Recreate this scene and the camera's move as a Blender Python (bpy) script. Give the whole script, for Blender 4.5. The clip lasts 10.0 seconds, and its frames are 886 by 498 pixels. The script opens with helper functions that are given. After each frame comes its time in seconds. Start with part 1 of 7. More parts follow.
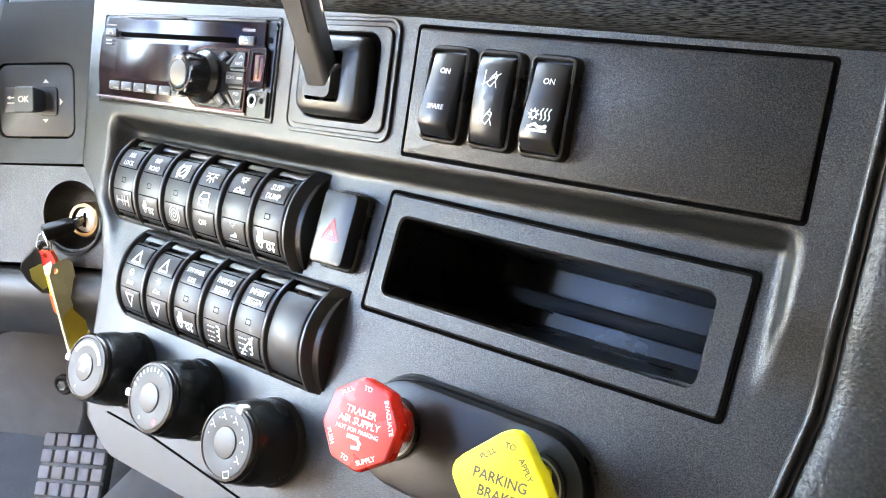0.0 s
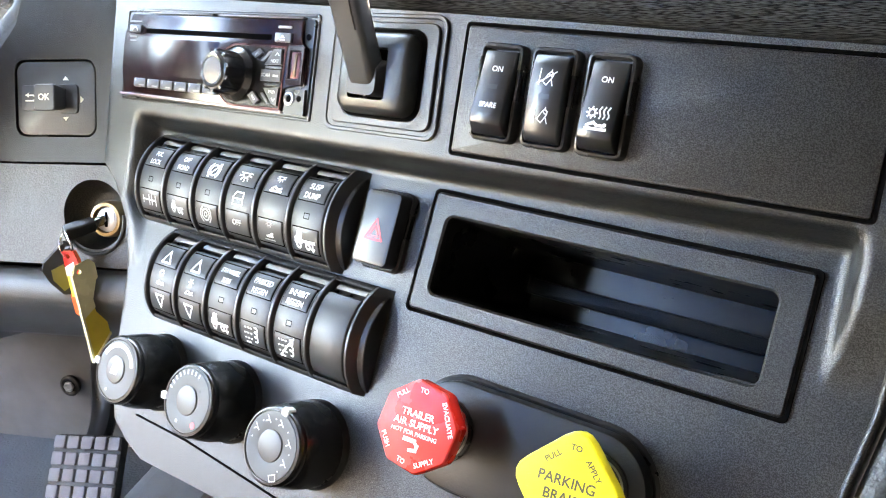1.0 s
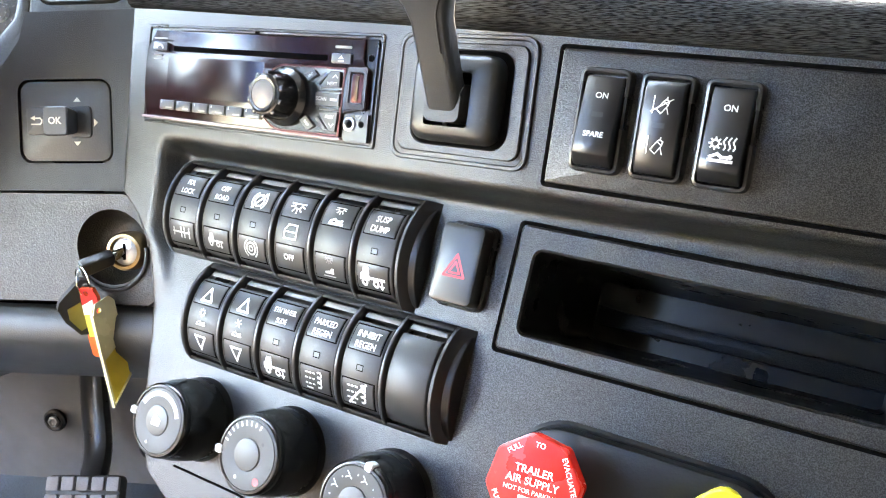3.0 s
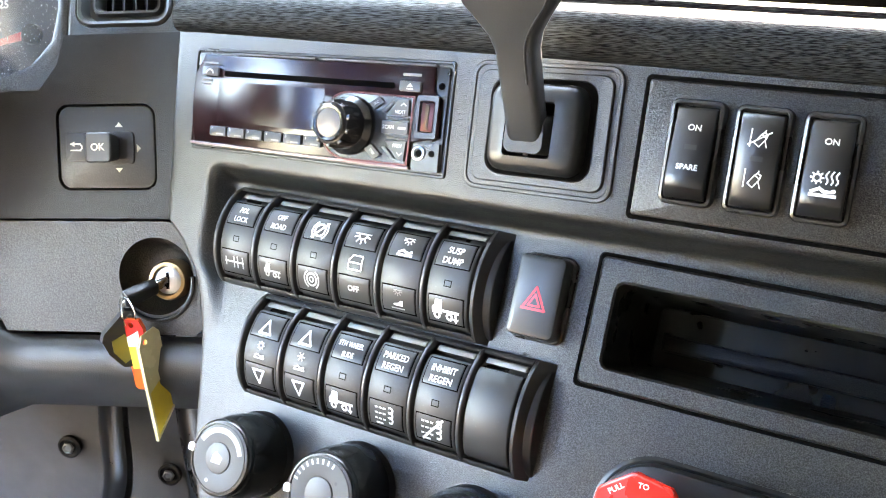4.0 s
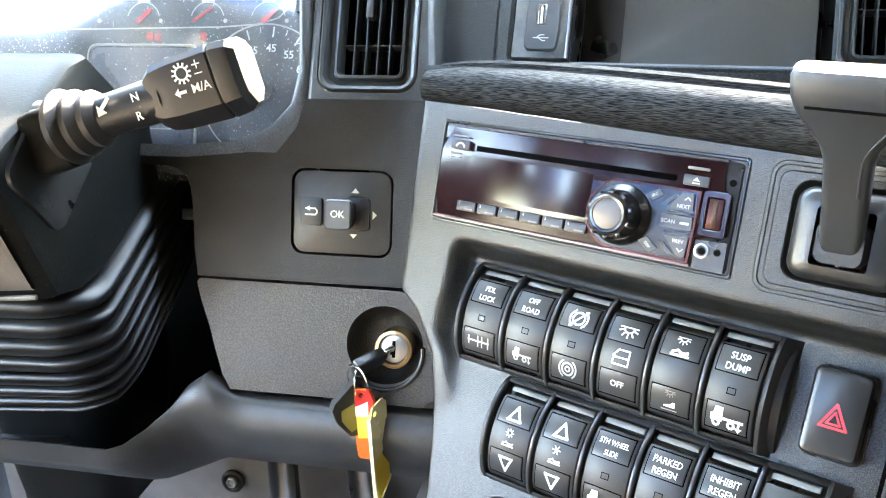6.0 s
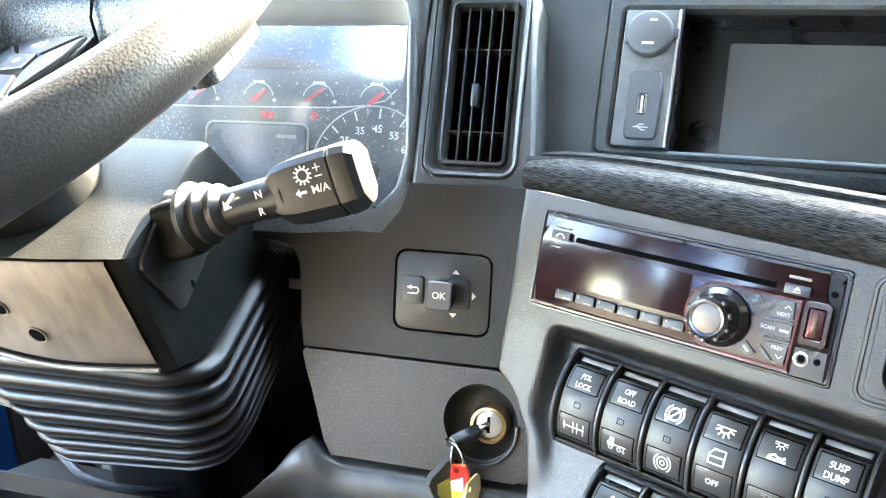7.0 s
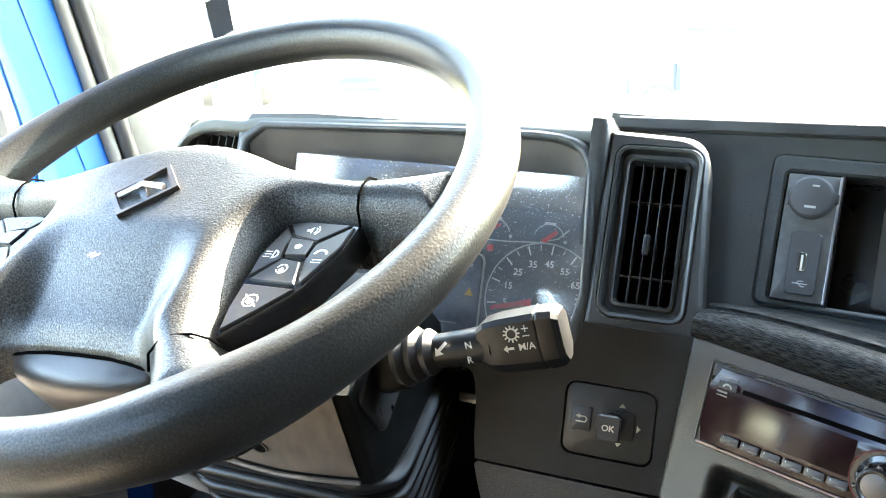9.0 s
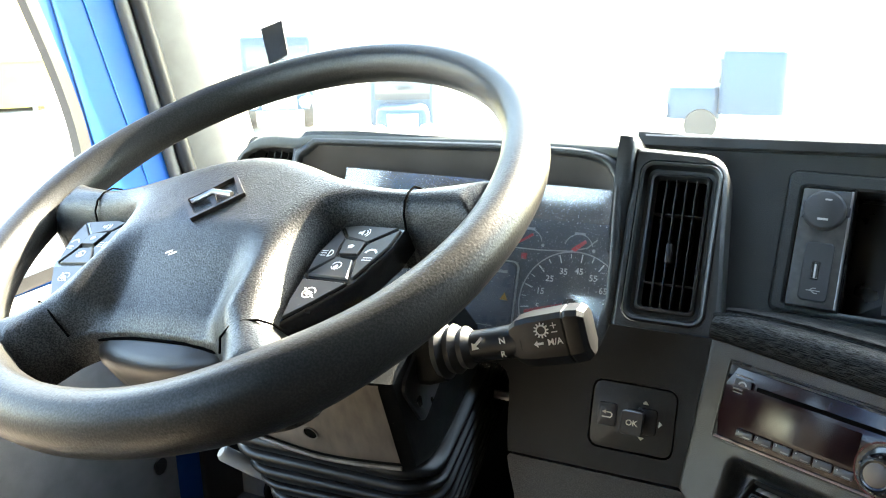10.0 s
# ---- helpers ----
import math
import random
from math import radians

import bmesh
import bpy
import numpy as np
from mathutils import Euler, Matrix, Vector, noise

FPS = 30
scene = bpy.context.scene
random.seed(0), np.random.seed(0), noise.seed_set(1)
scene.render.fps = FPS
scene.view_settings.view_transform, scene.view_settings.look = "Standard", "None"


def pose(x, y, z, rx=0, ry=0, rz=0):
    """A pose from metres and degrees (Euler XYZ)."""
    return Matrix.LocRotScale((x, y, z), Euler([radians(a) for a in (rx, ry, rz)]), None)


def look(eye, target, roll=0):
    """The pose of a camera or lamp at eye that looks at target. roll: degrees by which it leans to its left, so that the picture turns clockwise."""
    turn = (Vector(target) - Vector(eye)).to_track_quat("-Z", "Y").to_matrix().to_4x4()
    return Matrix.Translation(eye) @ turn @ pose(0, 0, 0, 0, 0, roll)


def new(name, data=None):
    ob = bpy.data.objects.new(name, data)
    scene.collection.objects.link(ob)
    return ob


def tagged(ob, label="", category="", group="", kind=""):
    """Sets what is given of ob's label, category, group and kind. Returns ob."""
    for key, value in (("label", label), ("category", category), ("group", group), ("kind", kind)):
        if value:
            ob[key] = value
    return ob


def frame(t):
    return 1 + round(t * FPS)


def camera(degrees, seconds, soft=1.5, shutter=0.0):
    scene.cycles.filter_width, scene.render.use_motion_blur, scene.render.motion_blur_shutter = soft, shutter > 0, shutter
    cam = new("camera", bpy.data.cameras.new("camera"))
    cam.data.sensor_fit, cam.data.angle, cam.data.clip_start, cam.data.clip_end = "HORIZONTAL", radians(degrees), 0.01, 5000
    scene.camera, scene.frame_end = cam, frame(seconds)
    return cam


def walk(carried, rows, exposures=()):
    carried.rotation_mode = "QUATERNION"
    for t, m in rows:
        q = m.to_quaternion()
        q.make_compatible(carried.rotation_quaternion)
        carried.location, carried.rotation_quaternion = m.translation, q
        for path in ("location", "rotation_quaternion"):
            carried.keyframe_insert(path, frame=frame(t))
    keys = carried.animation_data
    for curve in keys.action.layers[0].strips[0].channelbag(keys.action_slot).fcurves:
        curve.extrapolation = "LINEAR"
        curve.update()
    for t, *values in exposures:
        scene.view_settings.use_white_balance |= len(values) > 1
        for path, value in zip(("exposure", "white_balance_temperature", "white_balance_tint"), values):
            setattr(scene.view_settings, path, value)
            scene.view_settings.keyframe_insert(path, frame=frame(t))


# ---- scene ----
cam = camera(54.0, 10.0, soft=1.1)
EXPOSURES = [(0.0, 7.3, 8400, 14), (3.5, 7.35, 8400, 13), (5.5, 7.25, 8200, 10), (7.0, 7.45, 7800, 7), (7.5, 7.45, 7800, 6), (8.5, 6.8, 7600, 5), (9.0, 5.95, 7700, 6), (10.0, 5.15, 7700, 5)]
PATH = [
    (0, (0.602, -0.362, 1.253), (-0.584, 1.088, 0.551), -3.3),
    (0.5, (0.587, -0.372, 1.254), (-0.581, 1.088, 0.545), -3.2),
    (1, (0.569, -0.381, 1.256), (-0.575, 1.095, 0.54), -3.1),
    (1.5, (0.549, -0.385, 1.256), (-0.57, 1.109, 0.537), -3.0),
    (2, (0.527, -0.389, 1.259), (-0.559, 1.126, 0.534), -2.9),
    (3.5, (0.455, -0.401, 1.274), (-0.531, 1.178, 0.545), -2.7),
    (4, (0.425, -0.412, 1.281), (-0.534, 1.186, 0.556), -2.5),
    (4.5, (0.385, -0.428, 1.286), (-0.555, 1.186, 0.57), -1.9),
    (5, (0.348, -0.437, 1.295), (-0.614, 1.162, 0.576), -1.7),
    (5.5, (0.322, -0.442, 1.308), (-0.685, 1.127, 0.583), -1.3),
    (7, (0.301, -0.456, 1.378), (-0.921, 0.97, 0.689), -1.8),
    (7.5, (0.284, -0.473, 1.414), (-0.956, 0.936, 0.723), -1.3),
    (8, (0.275, -0.49, 1.443), (-0.999, 0.897, 0.768), -1.0),
    (8.5, (0.261, -0.512, 1.474), (-1.027, 0.856, 0.787), -0.4),
    (9, (0.264, -0.54, 1.481), (-1.075, 0.803, 0.844), -0.4),
    (9.5, (0.281, -0.562, 1.484), (-1.105, 0.747, 0.88), -0.5),
    (10, (0.308, -0.582, 1.487), (-1.103, 0.707, 0.9), -0.6),
]
walk(cam, [(t, look(eye, target, roll)) for t, eye, target, roll in PATH], exposures=EXPOSURES)

# ---- world and light ----
world = bpy.data.worlds.new("sky")
scene.world = world
world.use_nodes = True
wt = world.node_tree
sky = wt.nodes.new("ShaderNodeTexSky")
sky.sky_type = "NISHITA"
sky.sun_disc = False
SUN_EL, SUN_AZ = 33.0, 96.0          # degrees; azimuth counted from +x, anticlockwise
sky.sun_elevation = radians(SUN_EL)
sky.sun_rotation = radians(90 - SUN_AZ)
wt.links.new(sky.outputs[0], wt.nodes["Background"].inputs[0])
wt.nodes["Background"].inputs[1].default_value = 0.12
sun = new("sun", bpy.data.lights.new("sun", "SUN"))
sun.data.energy, sun.data.angle, sun.data.color = 2.8, radians(0.6), (1.0, 0.94, 0.85)
sd = Vector((math.cos(radians(SUN_AZ)) * math.cos(radians(SUN_EL)), math.sin(radians(SUN_AZ)) * math.cos(radians(SUN_EL)), math.sin(radians(SUN_EL))))
sun.matrix_world = look(sd * 20, (0, 0, 0))


# ---- materials ----
def material(name, colour, rough=0.5, metal=0.0, grain=0.0, grain_size=0.0012, wear=0.15, wear_size=0.03, coat=0.0, spec=0.5, stretch=(1, 1, 1), dust=0.0, seed=0.0, speck=0.0):
    """A procedural surface: two scales of colour and gloss variation and a fine relief, in metres."""
    m = bpy.data.materials.new(name)
    m.use_nodes = True
    t, L = m.node_tree, m.node_tree.links.new
    b = t.nodes["Principled BSDF"]
    b.inputs["Metallic"].default_value = metal
    b.inputs["Coat Weight"].default_value = coat
    b.inputs["Coat Roughness"].default_value = 0.08
    b.inputs["Specular IOR Level"].default_value = spec
    co = t.nodes.new("ShaderNodeTexCoord")
    mp = t.nodes.new("ShaderNodeMapping")
    mp.inputs["Scale"].default_value = stretch
    mp.inputs["Location"].default_value = (seed, seed * 0.7, seed * 1.3)
    L(co.outputs["Object"], mp.inputs[0])
    big = t.nodes.new("ShaderNodeTexNoise")
    big.inputs["Scale"].default_value = 1 / wear_size
    big.inputs["Detail"].default_value = 5
    L(mp.outputs[0], big.inputs["Vector"])
    fine = t.nodes.new("ShaderNodeTexNoise")
    fine.inputs["Scale"].default_value = 1 / grain_size
    fine.inputs["Detail"].default_value = 2
    L(mp.outputs[0], fine.inputs["Vector"])
    ramp = t.nodes.new("ShaderNodeMapRange")
    ramp.inputs["From Min"].default_value, ramp.inputs["From Max"].default_value = 0.3, 0.7
    ramp.inputs["To Min"].default_value, ramp.inputs["To Max"].default_value = 1 - wear, 1 + wear
    L(big.outputs[0], ramp.inputs[0])
    tint = t.nodes.new("ShaderNodeVectorMath")
    tint.operation = "SCALE"
    tint.inputs[0].default_value = colour
    L(ramp.outputs[0], tint.inputs["Scale"])
    last = tint.outputs[0]
    if speck:
        sk = t.nodes.new("ShaderNodeTexNoise")
        sk.inputs["Scale"].default_value, sk.inputs["Detail"].default_value = 1 / (grain_size * 0.9), 1
        L(mp.outputs[0], sk.inputs["Vector"])
        sr = t.nodes.new("ShaderNodeMapRange")
        sr.inputs["From Min"].default_value, sr.inputs["From Max"].default_value = 0.36, 0.66
        sr.inputs["To Min"].default_value, sr.inputs["To Max"].default_value = 1 - speck * 0.6, 1 + speck
        L(sk.outputs[0], sr.inputs[0])
        st = t.nodes.new("ShaderNodeVectorMath")
        st.operation = "SCALE"
        L(last, st.inputs[0])
        L(sr.outputs[0], st.inputs["Scale"])
        last = st.outputs[0]
        gl = t.nodes.new("ShaderNodeMapRange")
        gl.inputs["From Min"].default_value, gl.inputs["From Max"].default_value = 0.40, 0.66
        gl.inputs["To Min"].default_value, gl.inputs["To Max"].default_value = spec * max(0.9 - 0.25 * speck, 0.2), spec * (1.0 + 0.5 * speck)
        L(sk.outputs[0], gl.inputs[0])
        L(gl.outputs[0], b.inputs["Specular IOR Level"])
    if dust:
        sp = t.nodes.new("ShaderNodeTexNoise")
        sp.inputs["Scale"].default_value, sp.inputs["Detail"].default_value = 420, 3
        L(co.outputs["Object"], sp.inputs["Vector"])
        pick = t.nodes.new("ShaderNodeMapRange")
        pick.inputs["From Min"].default_value, pick.inputs["From Max"].default_value = 0.68, 0.78
        pick.inputs["To Max"].default_value = dust
        L(sp.outputs[0], pick.inputs[0])
        mix = t.nodes.new("ShaderNodeMix")
        mix.data_type = "RGBA"
        L(pick.outputs[0], mix.inputs[0])
        L(last, mix.inputs[6])
        mix.inputs[7].default_value = (0.5, 0.48, 0.44, 1)
        last = mix.outputs[2]
    L(last, b.inputs["Base Color"])
    rr_ = t.nodes.new("ShaderNodeMapRange")
    rr_.inputs["To Min"].default_value, rr_.inputs["To Max"].default_value = max(rough - 0.12 * (rough > 0.15), 0.02), min(rough + 0.12 * (rough > 0.15), 1)
    L(big.outputs[0], rr_.inputs[0])
    L(rr_.outputs[0], b.inputs["Roughness"])
    if grain:
        bump = t.nodes.new("ShaderNodeBump")
        bump.inputs["Strength"].default_value = min(grain, 1.0)
        bump.inputs["Distance"].default_value = grain_size * 0.45
        L(fine.outputs[0], bump.inputs["Height"])
        L(bump.outputs[0], b.inputs["Normal"])
    return m


M_PANEL = material("charcoal grained plastic", (0.010, 0.0103, 0.0103), 0.34, grain=0.9, grain_size=0.00065, speck=0.8, spec=0.6)
M_DASH = material("dark moulded plastic", (0.0044, 0.0046, 0.0045), 0.37, grain=0.8, grain_size=0.0007, speck=0.9, dust=0.06, spec=0.32, wear=0.4)
# dust, and a base colour lightened for sun and glare on the top
M_TOP = material("sunlit dusty dashboard top", (0.095, 0.102, 0.098), 0.7, spec=0.2, grain=0.4, grain_size=0.0012, dust=0.25)
# M_DASH plastic, lightened for the extra light and haze on the upper face
M_SURROUND = material("surround plastic lightened for stray light", (0.028, 0.0295, 0.0290), 0.40, grain=0.8, grain_size=0.0007, speck=0.6, dust=0.1, wear=0.35)
M_BOLSTER = material("warm grey bolster plastic", (0.034, 0.0325, 0.0305), 0.42, grain=0.5, grain_size=0.0008, wear=0.3, dust=0.04, spec=0.5)
# base colour lightened to hold the bright haze over the screen bay
M_BAY = material("bay plastic lightened for haze", (0.040, 0.0425, 0.0420), 0.48, grain=0.5, grain_size=0.0009, speck=0.5, dust=0.15, spec=0.4)
M_TUNNEL = material("brown grey cluster hood lining", (0.060, 0.052, 0.046), 0.55, grain=0.3)
M_KNEE = material("grey pebbled plastic", (0.0145, 0.0135, 0.0122), 0.44, grain=0.7, grain_size=0.0012, speck=0.35, spec=0.6)
M_BLACK = material("black satin plastic", (0.013, 0.013, 0.0132), 0.30, grain=0.2, grain_size=0.0006)
M_SWITCH = material("switch satin black", (0.020, 0.0195, 0.019), 0.46, grain=0.1, grain_size=0.0005, dust=0.05, spec=0.55)
M_GLOSS = material("piano black", (0.012, 0.012, 0.0125), 0.22, coat=0.15)
M_RADIO = material("radio smoked face", (0.013, 0.004, 0.005), 0.20, spec=0.33)
M_RUBBER = material("matt rubber", (0.016, 0.016, 0.0165), 0.5, grain=0.3)
M_BOOT = material("shiny black bellows rubber", (0.006, 0.006, 0.0063), 0.36, grain=0.12, spec=0.22, dust=0.06)
M_LEATHER = material("black leather grain", (0.016, 0.0165, 0.0160), 0.36, grain=0.8, grain_size=0.0011, speck=0.8, spec=0.38)
M_RIM = material("worn black rim leather", (0.0128, 0.0128, 0.0122), 0.40, grain=0.32, grain_size=0.0014, wear_size=0.06, speck=0.25, spec=0.32)
M_TRIM = material("black wood grain trim", (0.011, 0.0115, 0.0115), 0.55, grain=1.0, grain_size=0.00045, stretch=(0.06, 1, 1), spec=0.10, speck=1.5)
# near-black without gloss: puts the darkness of gaps and holes into the colour
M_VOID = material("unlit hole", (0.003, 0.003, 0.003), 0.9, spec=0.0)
M_WHITE = material("white print", (0.78, 0.78, 0.76), 0.5, wear=0.05)
M_DIM = material("grey print", (0.42, 0.42, 0.40), 0.5, wear=0.05)
M_RED = material("red knob plastic", (0.66, 0.020, 0.012), 0.28, grain=0.1, dust=0.05, spec=0.5)
M_REDPRINT = material("red print", (0.55, 0.02, 0.03), 0.4)
M_YELLOW = material("yellow knob plastic", (0.85, 0.66, 0.02), 0.38, grain=0.1, dust=0.05)
M_DARKPRINT = material("dark print", (0.08, 0.06, 0.02), 0.5)
M_CHROME = material("bright metal", (0.75, 0.75, 0.74), 0.18, metal=1.0)
M_BRASS = material("brass lock", (0.30, 0.20, 0.10), 0.38, metal=1.0)
M_DARKBRASS = material("dull dark brass", (0.060, 0.040, 0.026), 0.4, metal=1.0)
M_STEEL = material("dull steel", (0.42, 0.42, 0.42), 0.35, metal=1.0)
M_GREY = material("light grey floor panel", (0.15, 0.147, 0.145), 0.55, grain=0.3)
M_LEVERGREY = material("pale grey lever plastic", (0.24, 0.235, 0.225), 0.35, wear=0.1)
M_MAT = material("blue grey floor mat", (0.075, 0.082, 0.090), 0.8, grain=0.6, grain_size=0.003)
M_KNOBFACE = material("grey knob face", (0.046, 0.044, 0.042), 0.5, wear=0.08, spec=0.35)
M_HUBCAP = material("turned grey knob centre", (0.055, 0.053, 0.051), 0.45, metal=0.6, wear=0.1)
M_BLUE = material("blue body paint", (0.002, 0.072, 0.30), 0.5, wear=0.05, spec=0.16)
M_CREASE = material("lighter glossy blue edge", (0.02, 0.16, 0.45), 0.22, wear=0.05, spec=0.9, coat=0.6)
M_PILLAR = material("grey pillar trim", (0.13, 0.125, 0.112), 0.45, grain=0.3)
M_LINER = material("grey headliner cloth", (0.09, 0.088, 0.082), 0.8, grain=0.4, grain_size=0.003)
M_ORANGE = material("orange key tag", (0.80, 0.11, 0.02), 0.35)
M_TAGYEL = material("yellow tag paper", (0.72, 0.52, 0.06), 0.5)
M_CLEAR = material("scuffed clear sleeve", (0.75, 0.66, 0.38), 0.25)
M_PEDAL = material("worn grey rubber pad", (0.22, 0.21, 0.22), 0.6, grain=0.5, grain_size=0.002)

# near-black for unseen surfaces, so they bounce and mirror little light
M_BACK = material("light-absorbing black", (0.008, 0.008, 0.0082), 0.9, grain=0.4, grain_size=0.003, spec=0.05)
M_BEIGE = material("beige seat cloth", (0.40, 0.345, 0.285), 0.8, grain=0.4, grain_size=0.003)
M_SEATBACK = material("brown grey seat cloth", (0.022, 0.0205, 0.019), 0.8, grain=0.4, grain_size=0.003)
M_GREYDOOR = material("grey beige door trim", (0.20, 0.195, 0.195), 0.5, grain=0.4)
M_YARD = material("pale concrete yard", (0.20, 0.195, 0.185), 0.8, wear=0.2, wear_size=1.5, grain=0.4, grain_size=0.02)
M_PALE = material("blue truck paint", (0.008, 0.040, 0.075), 0.4, spec=0.3)
M_DARKGLASS = material("dark truck glass", (0.03, 0.04, 0.05), 0.1)
M_YELLOWWALL = material("yellow building cladding", (0.75, 0.60, 0.10), 0.6, wear_size=0.5)
M_WALL = material("pale rendered wall", (0.72, 0.66, 0.56), 0.8, wear=0.12, wear_size=1.2, grain=0.3, grain_size=0.02)
M_PASS = material("grey padded leather grain", (0.018, 0.0192, 0.019), 0.45, grain=0.8, grain_size=0.0018, speck=0.25)
M_KEYMARK = material("faded grey print", (0.16, 0.155, 0.15), 0.45, wear=0.05)
M_ROCKER = material("satin black rocker", (0.012, 0.012, 0.0125), 0.33, wear=0.08, spec=0.55)
M_KEY = material("dark key", (0.030, 0.030, 0.032), 0.35, wear=0.1)
M_LIP = material("bright fascia lip", (0.22, 0.16, 0.15), 0.3, metal=0.9)
M_DISPLAY = material("dark red display", (0.013, 0.004, 0.0055), 0.20, spec=0.33)
M_REDCHROME = material("red tinted chrome", (0.055, 0.022, 0.022), 0.3, metal=1.0)
M_CAP = material("brushed cap", (0.10, 0.09, 0.085), 0.42, metal=1.0, grain=0.2)
M_COLLAR = material("satin black boot plastic", (0.012, 0.0125, 0.0125), 0.36, grain=0.2, grain_size=0.0006, dust=0.04)
M_LEVER = material("worn grey lever", (0.024, 0.0245, 0.0245), 0.38, grain=0.25, grain_size=0.0009)
M_TILE = material("legend tile", (0.026, 0.0255, 0.0255), 0.44, wear=0.08, wear_size=0.2, spec=0.6)
M_BEZEL = material("rocker bezel black", (0.020, 0.020, 0.021), 0.28, grain=0.1)
M_DIVIDER = material("divider satin", (0.030, 0.030, 0.031), 0.34, spec=0.8, wear=0.1)
# pale tone stands for light reflected in the ledge pockets
M_LEDGE = material("ledge grey with painted reflection", (0.24, 0.235, 0.22), 0.4, wear=0.1)
M_KNOB = material("knob soft black", (0.010, 0.011, 0.011), 0.24, wear=0.1)
M_PLATE = material("black plate", (0.012, 0.012, 0.013), 0.34, grain=0.2)
M_VALVE = material("valve black", (0.006, 0.006, 0.006), 0.3)
M_PAD = material("menu pad black", (0.020, 0.021, 0.021), 0.40, grain=0.2, dust=0.06)
M_CREAM = material("cream print", (0.74, 0.70, 0.58), 0.5, wear=0.05)
M_VENT = material("vent satin black", (0.026, 0.028, 0.028), 0.42, grain=0.2, grain_size=0.0007)
M_BOW = material("black key plastic", (0.016, 0.016, 0.017), 0.38)
M_REDTAG = material("red tag plastic", (0.55, 0.025, 0.02), 0.3)
M_OLIVE = material("olive inlay", (0.22, 0.19, 0.04), 0.4)
M_SOCKET = material("scuffed grey socket plate", (0.085, 0.085, 0.083), 0.38, wear=0.3, wear_size=0.01, dust=0.25)
M_RUBBERGREY = material("grey socket rubber", (0.045, 0.046, 0.048), 0.5, grain=0.2, dust=0.1)
M_TOUCH = material("dark screen glass", (0.075, 0.072, 0.065), 0.5, wear=0.02)
M_BOARD = material("slate gauge board", (0.045, 0.050, 0.062), 0.55, wear=0.2)
M_LCD = material("grey message screen", (0.11, 0.12, 0.15), 0.3, wear=0.15)
M_AMBER = material("amber print", (0.75, 0.38, 0.03), 0.4)
M_BTN = material("wheel button black", (0.014, 0.014, 0.0145), 0.38, dust=0.08)
M_COVER = material("brown grey plastic", (0.022, 0.018, 0.0155), 0.40, grain=0.3, wear=0.3, wear_size=0.02)
# same plastic as M_SHROUD; the tan holds warm light bounced onto this face
M_FRONT = material("shroud plastic with painted bounce light", (0.105, 0.087, 0.075), 0.42, grain=0.3, wear=0.4, wear_size=0.022, dust=0.1, stretch=(2.2, 1, 0.6))
M_SHROUD = material("scuffed shroud plastic", (0.0055, 0.0059, 0.0056), 0.46, grain=0.35, wear=0.3, wear_size=0.02, dust=0.12, spec=0.11)
M_STALK = material("stalk satin black", (0.010, 0.010, 0.010), 0.36, grain=0.15, dust=0.05, spec=0.32)

# ---- building helpers ----
def basis(o, turn, recline):
    """A pose whose x runs along a face turned about z, y up its slope and z out of it; recline in degrees."""
    return pose(*o, 90 - recline, 0, 0) if not turn else Matrix.Translation(o) @ pose(0, 0, 0, 0, 0, turn) @ pose(0, 0, 0, 90 - recline, 0, 0)


A = basis((0, 0, 1.2), 0, 17.5)               # upper centre panel
B = basis((0.28, -0.010, 1.112), 0, 28)       # recessed lower centre panel
LP = basis((-0.035, -0.015, 1.166), 23, 16)   # instrument side panel
S = basis((0.005, 0.071, 1.235), 18, 27)      # screen bay
CAB = Matrix.Translation((-0.2525, -0.2646, 0)) @ pose(0, 0, 0, 0, 0, 23)   # x to the right, y ahead, from the steering wheel


def finish(bm, name, mat, sharp=38):
    bmesh.ops.recalc_face_normals(bm, faces=bm.faces)
    me = bpy.data.meshes.new(name)
    bm.to_mesh(me)
    bm.free()
    me.materials.append(mat)
    me.polygons.foreach_set("use_smooth", [True] * len(me.polygons))
    me.set_sharp_from_angle(angle=radians(sharp))
    return me


def part(name, bm, mat, parent=None, label="", m=None, sharp=38):
    ob = new(name, finish(bm, name, mat, sharp))
    if parent:
        ob.parent = parent
    if m:
        ob.matrix_basis = m
    return tagged(ob, label)


def thing(name, m, label, category, group="", kind=""):
    ob = new(name)
    ob.empty_display_size = 0.01
    ob.matrix_basis = m
    return tagged(ob, label, category, group, kind)


def rr(x0, x1, y0, y1, r=0.002, n=4):
    """A rounded rectangle as points, anticlockwise."""
    r = max(min(r, (x1 - x0) / 2 - 1e-5, (y1 - y0) / 2 - 1e-5), 1e-5)
    out = []
    for cx, cy, a in ((x1 - r, y0 + r, -90), (x1 - r, y1 - r, 0), (x0 + r, y1 - r, 90), (x0 + r, y0 + r, 180)):
        out += [(cx + r * math.cos(radians(a + 90 * k / n)), cy + r * math.sin(radians(a + 90 * k / n))) for k in range(n + 1)]
    return out


def loft(bm, rings, caps=(True, True), closed=True):
    """Skin rings of 3D points with the same count."""
    vs = [[bm.verts.new(p) for p in ring] for ring in rings]
    n = len(vs[0])
    for a, b in zip(vs, vs[1:]):
        for k in range(n if closed else n - 1):
            bm.faces.new((a[k], a[(k + 1) % n], b[(k + 1) % n], b[k]))
    if caps[0]:
        bm.faces.new(vs[0][::-1])
    if caps[1]:
        bm.faces.new(vs[-1])
    return bm


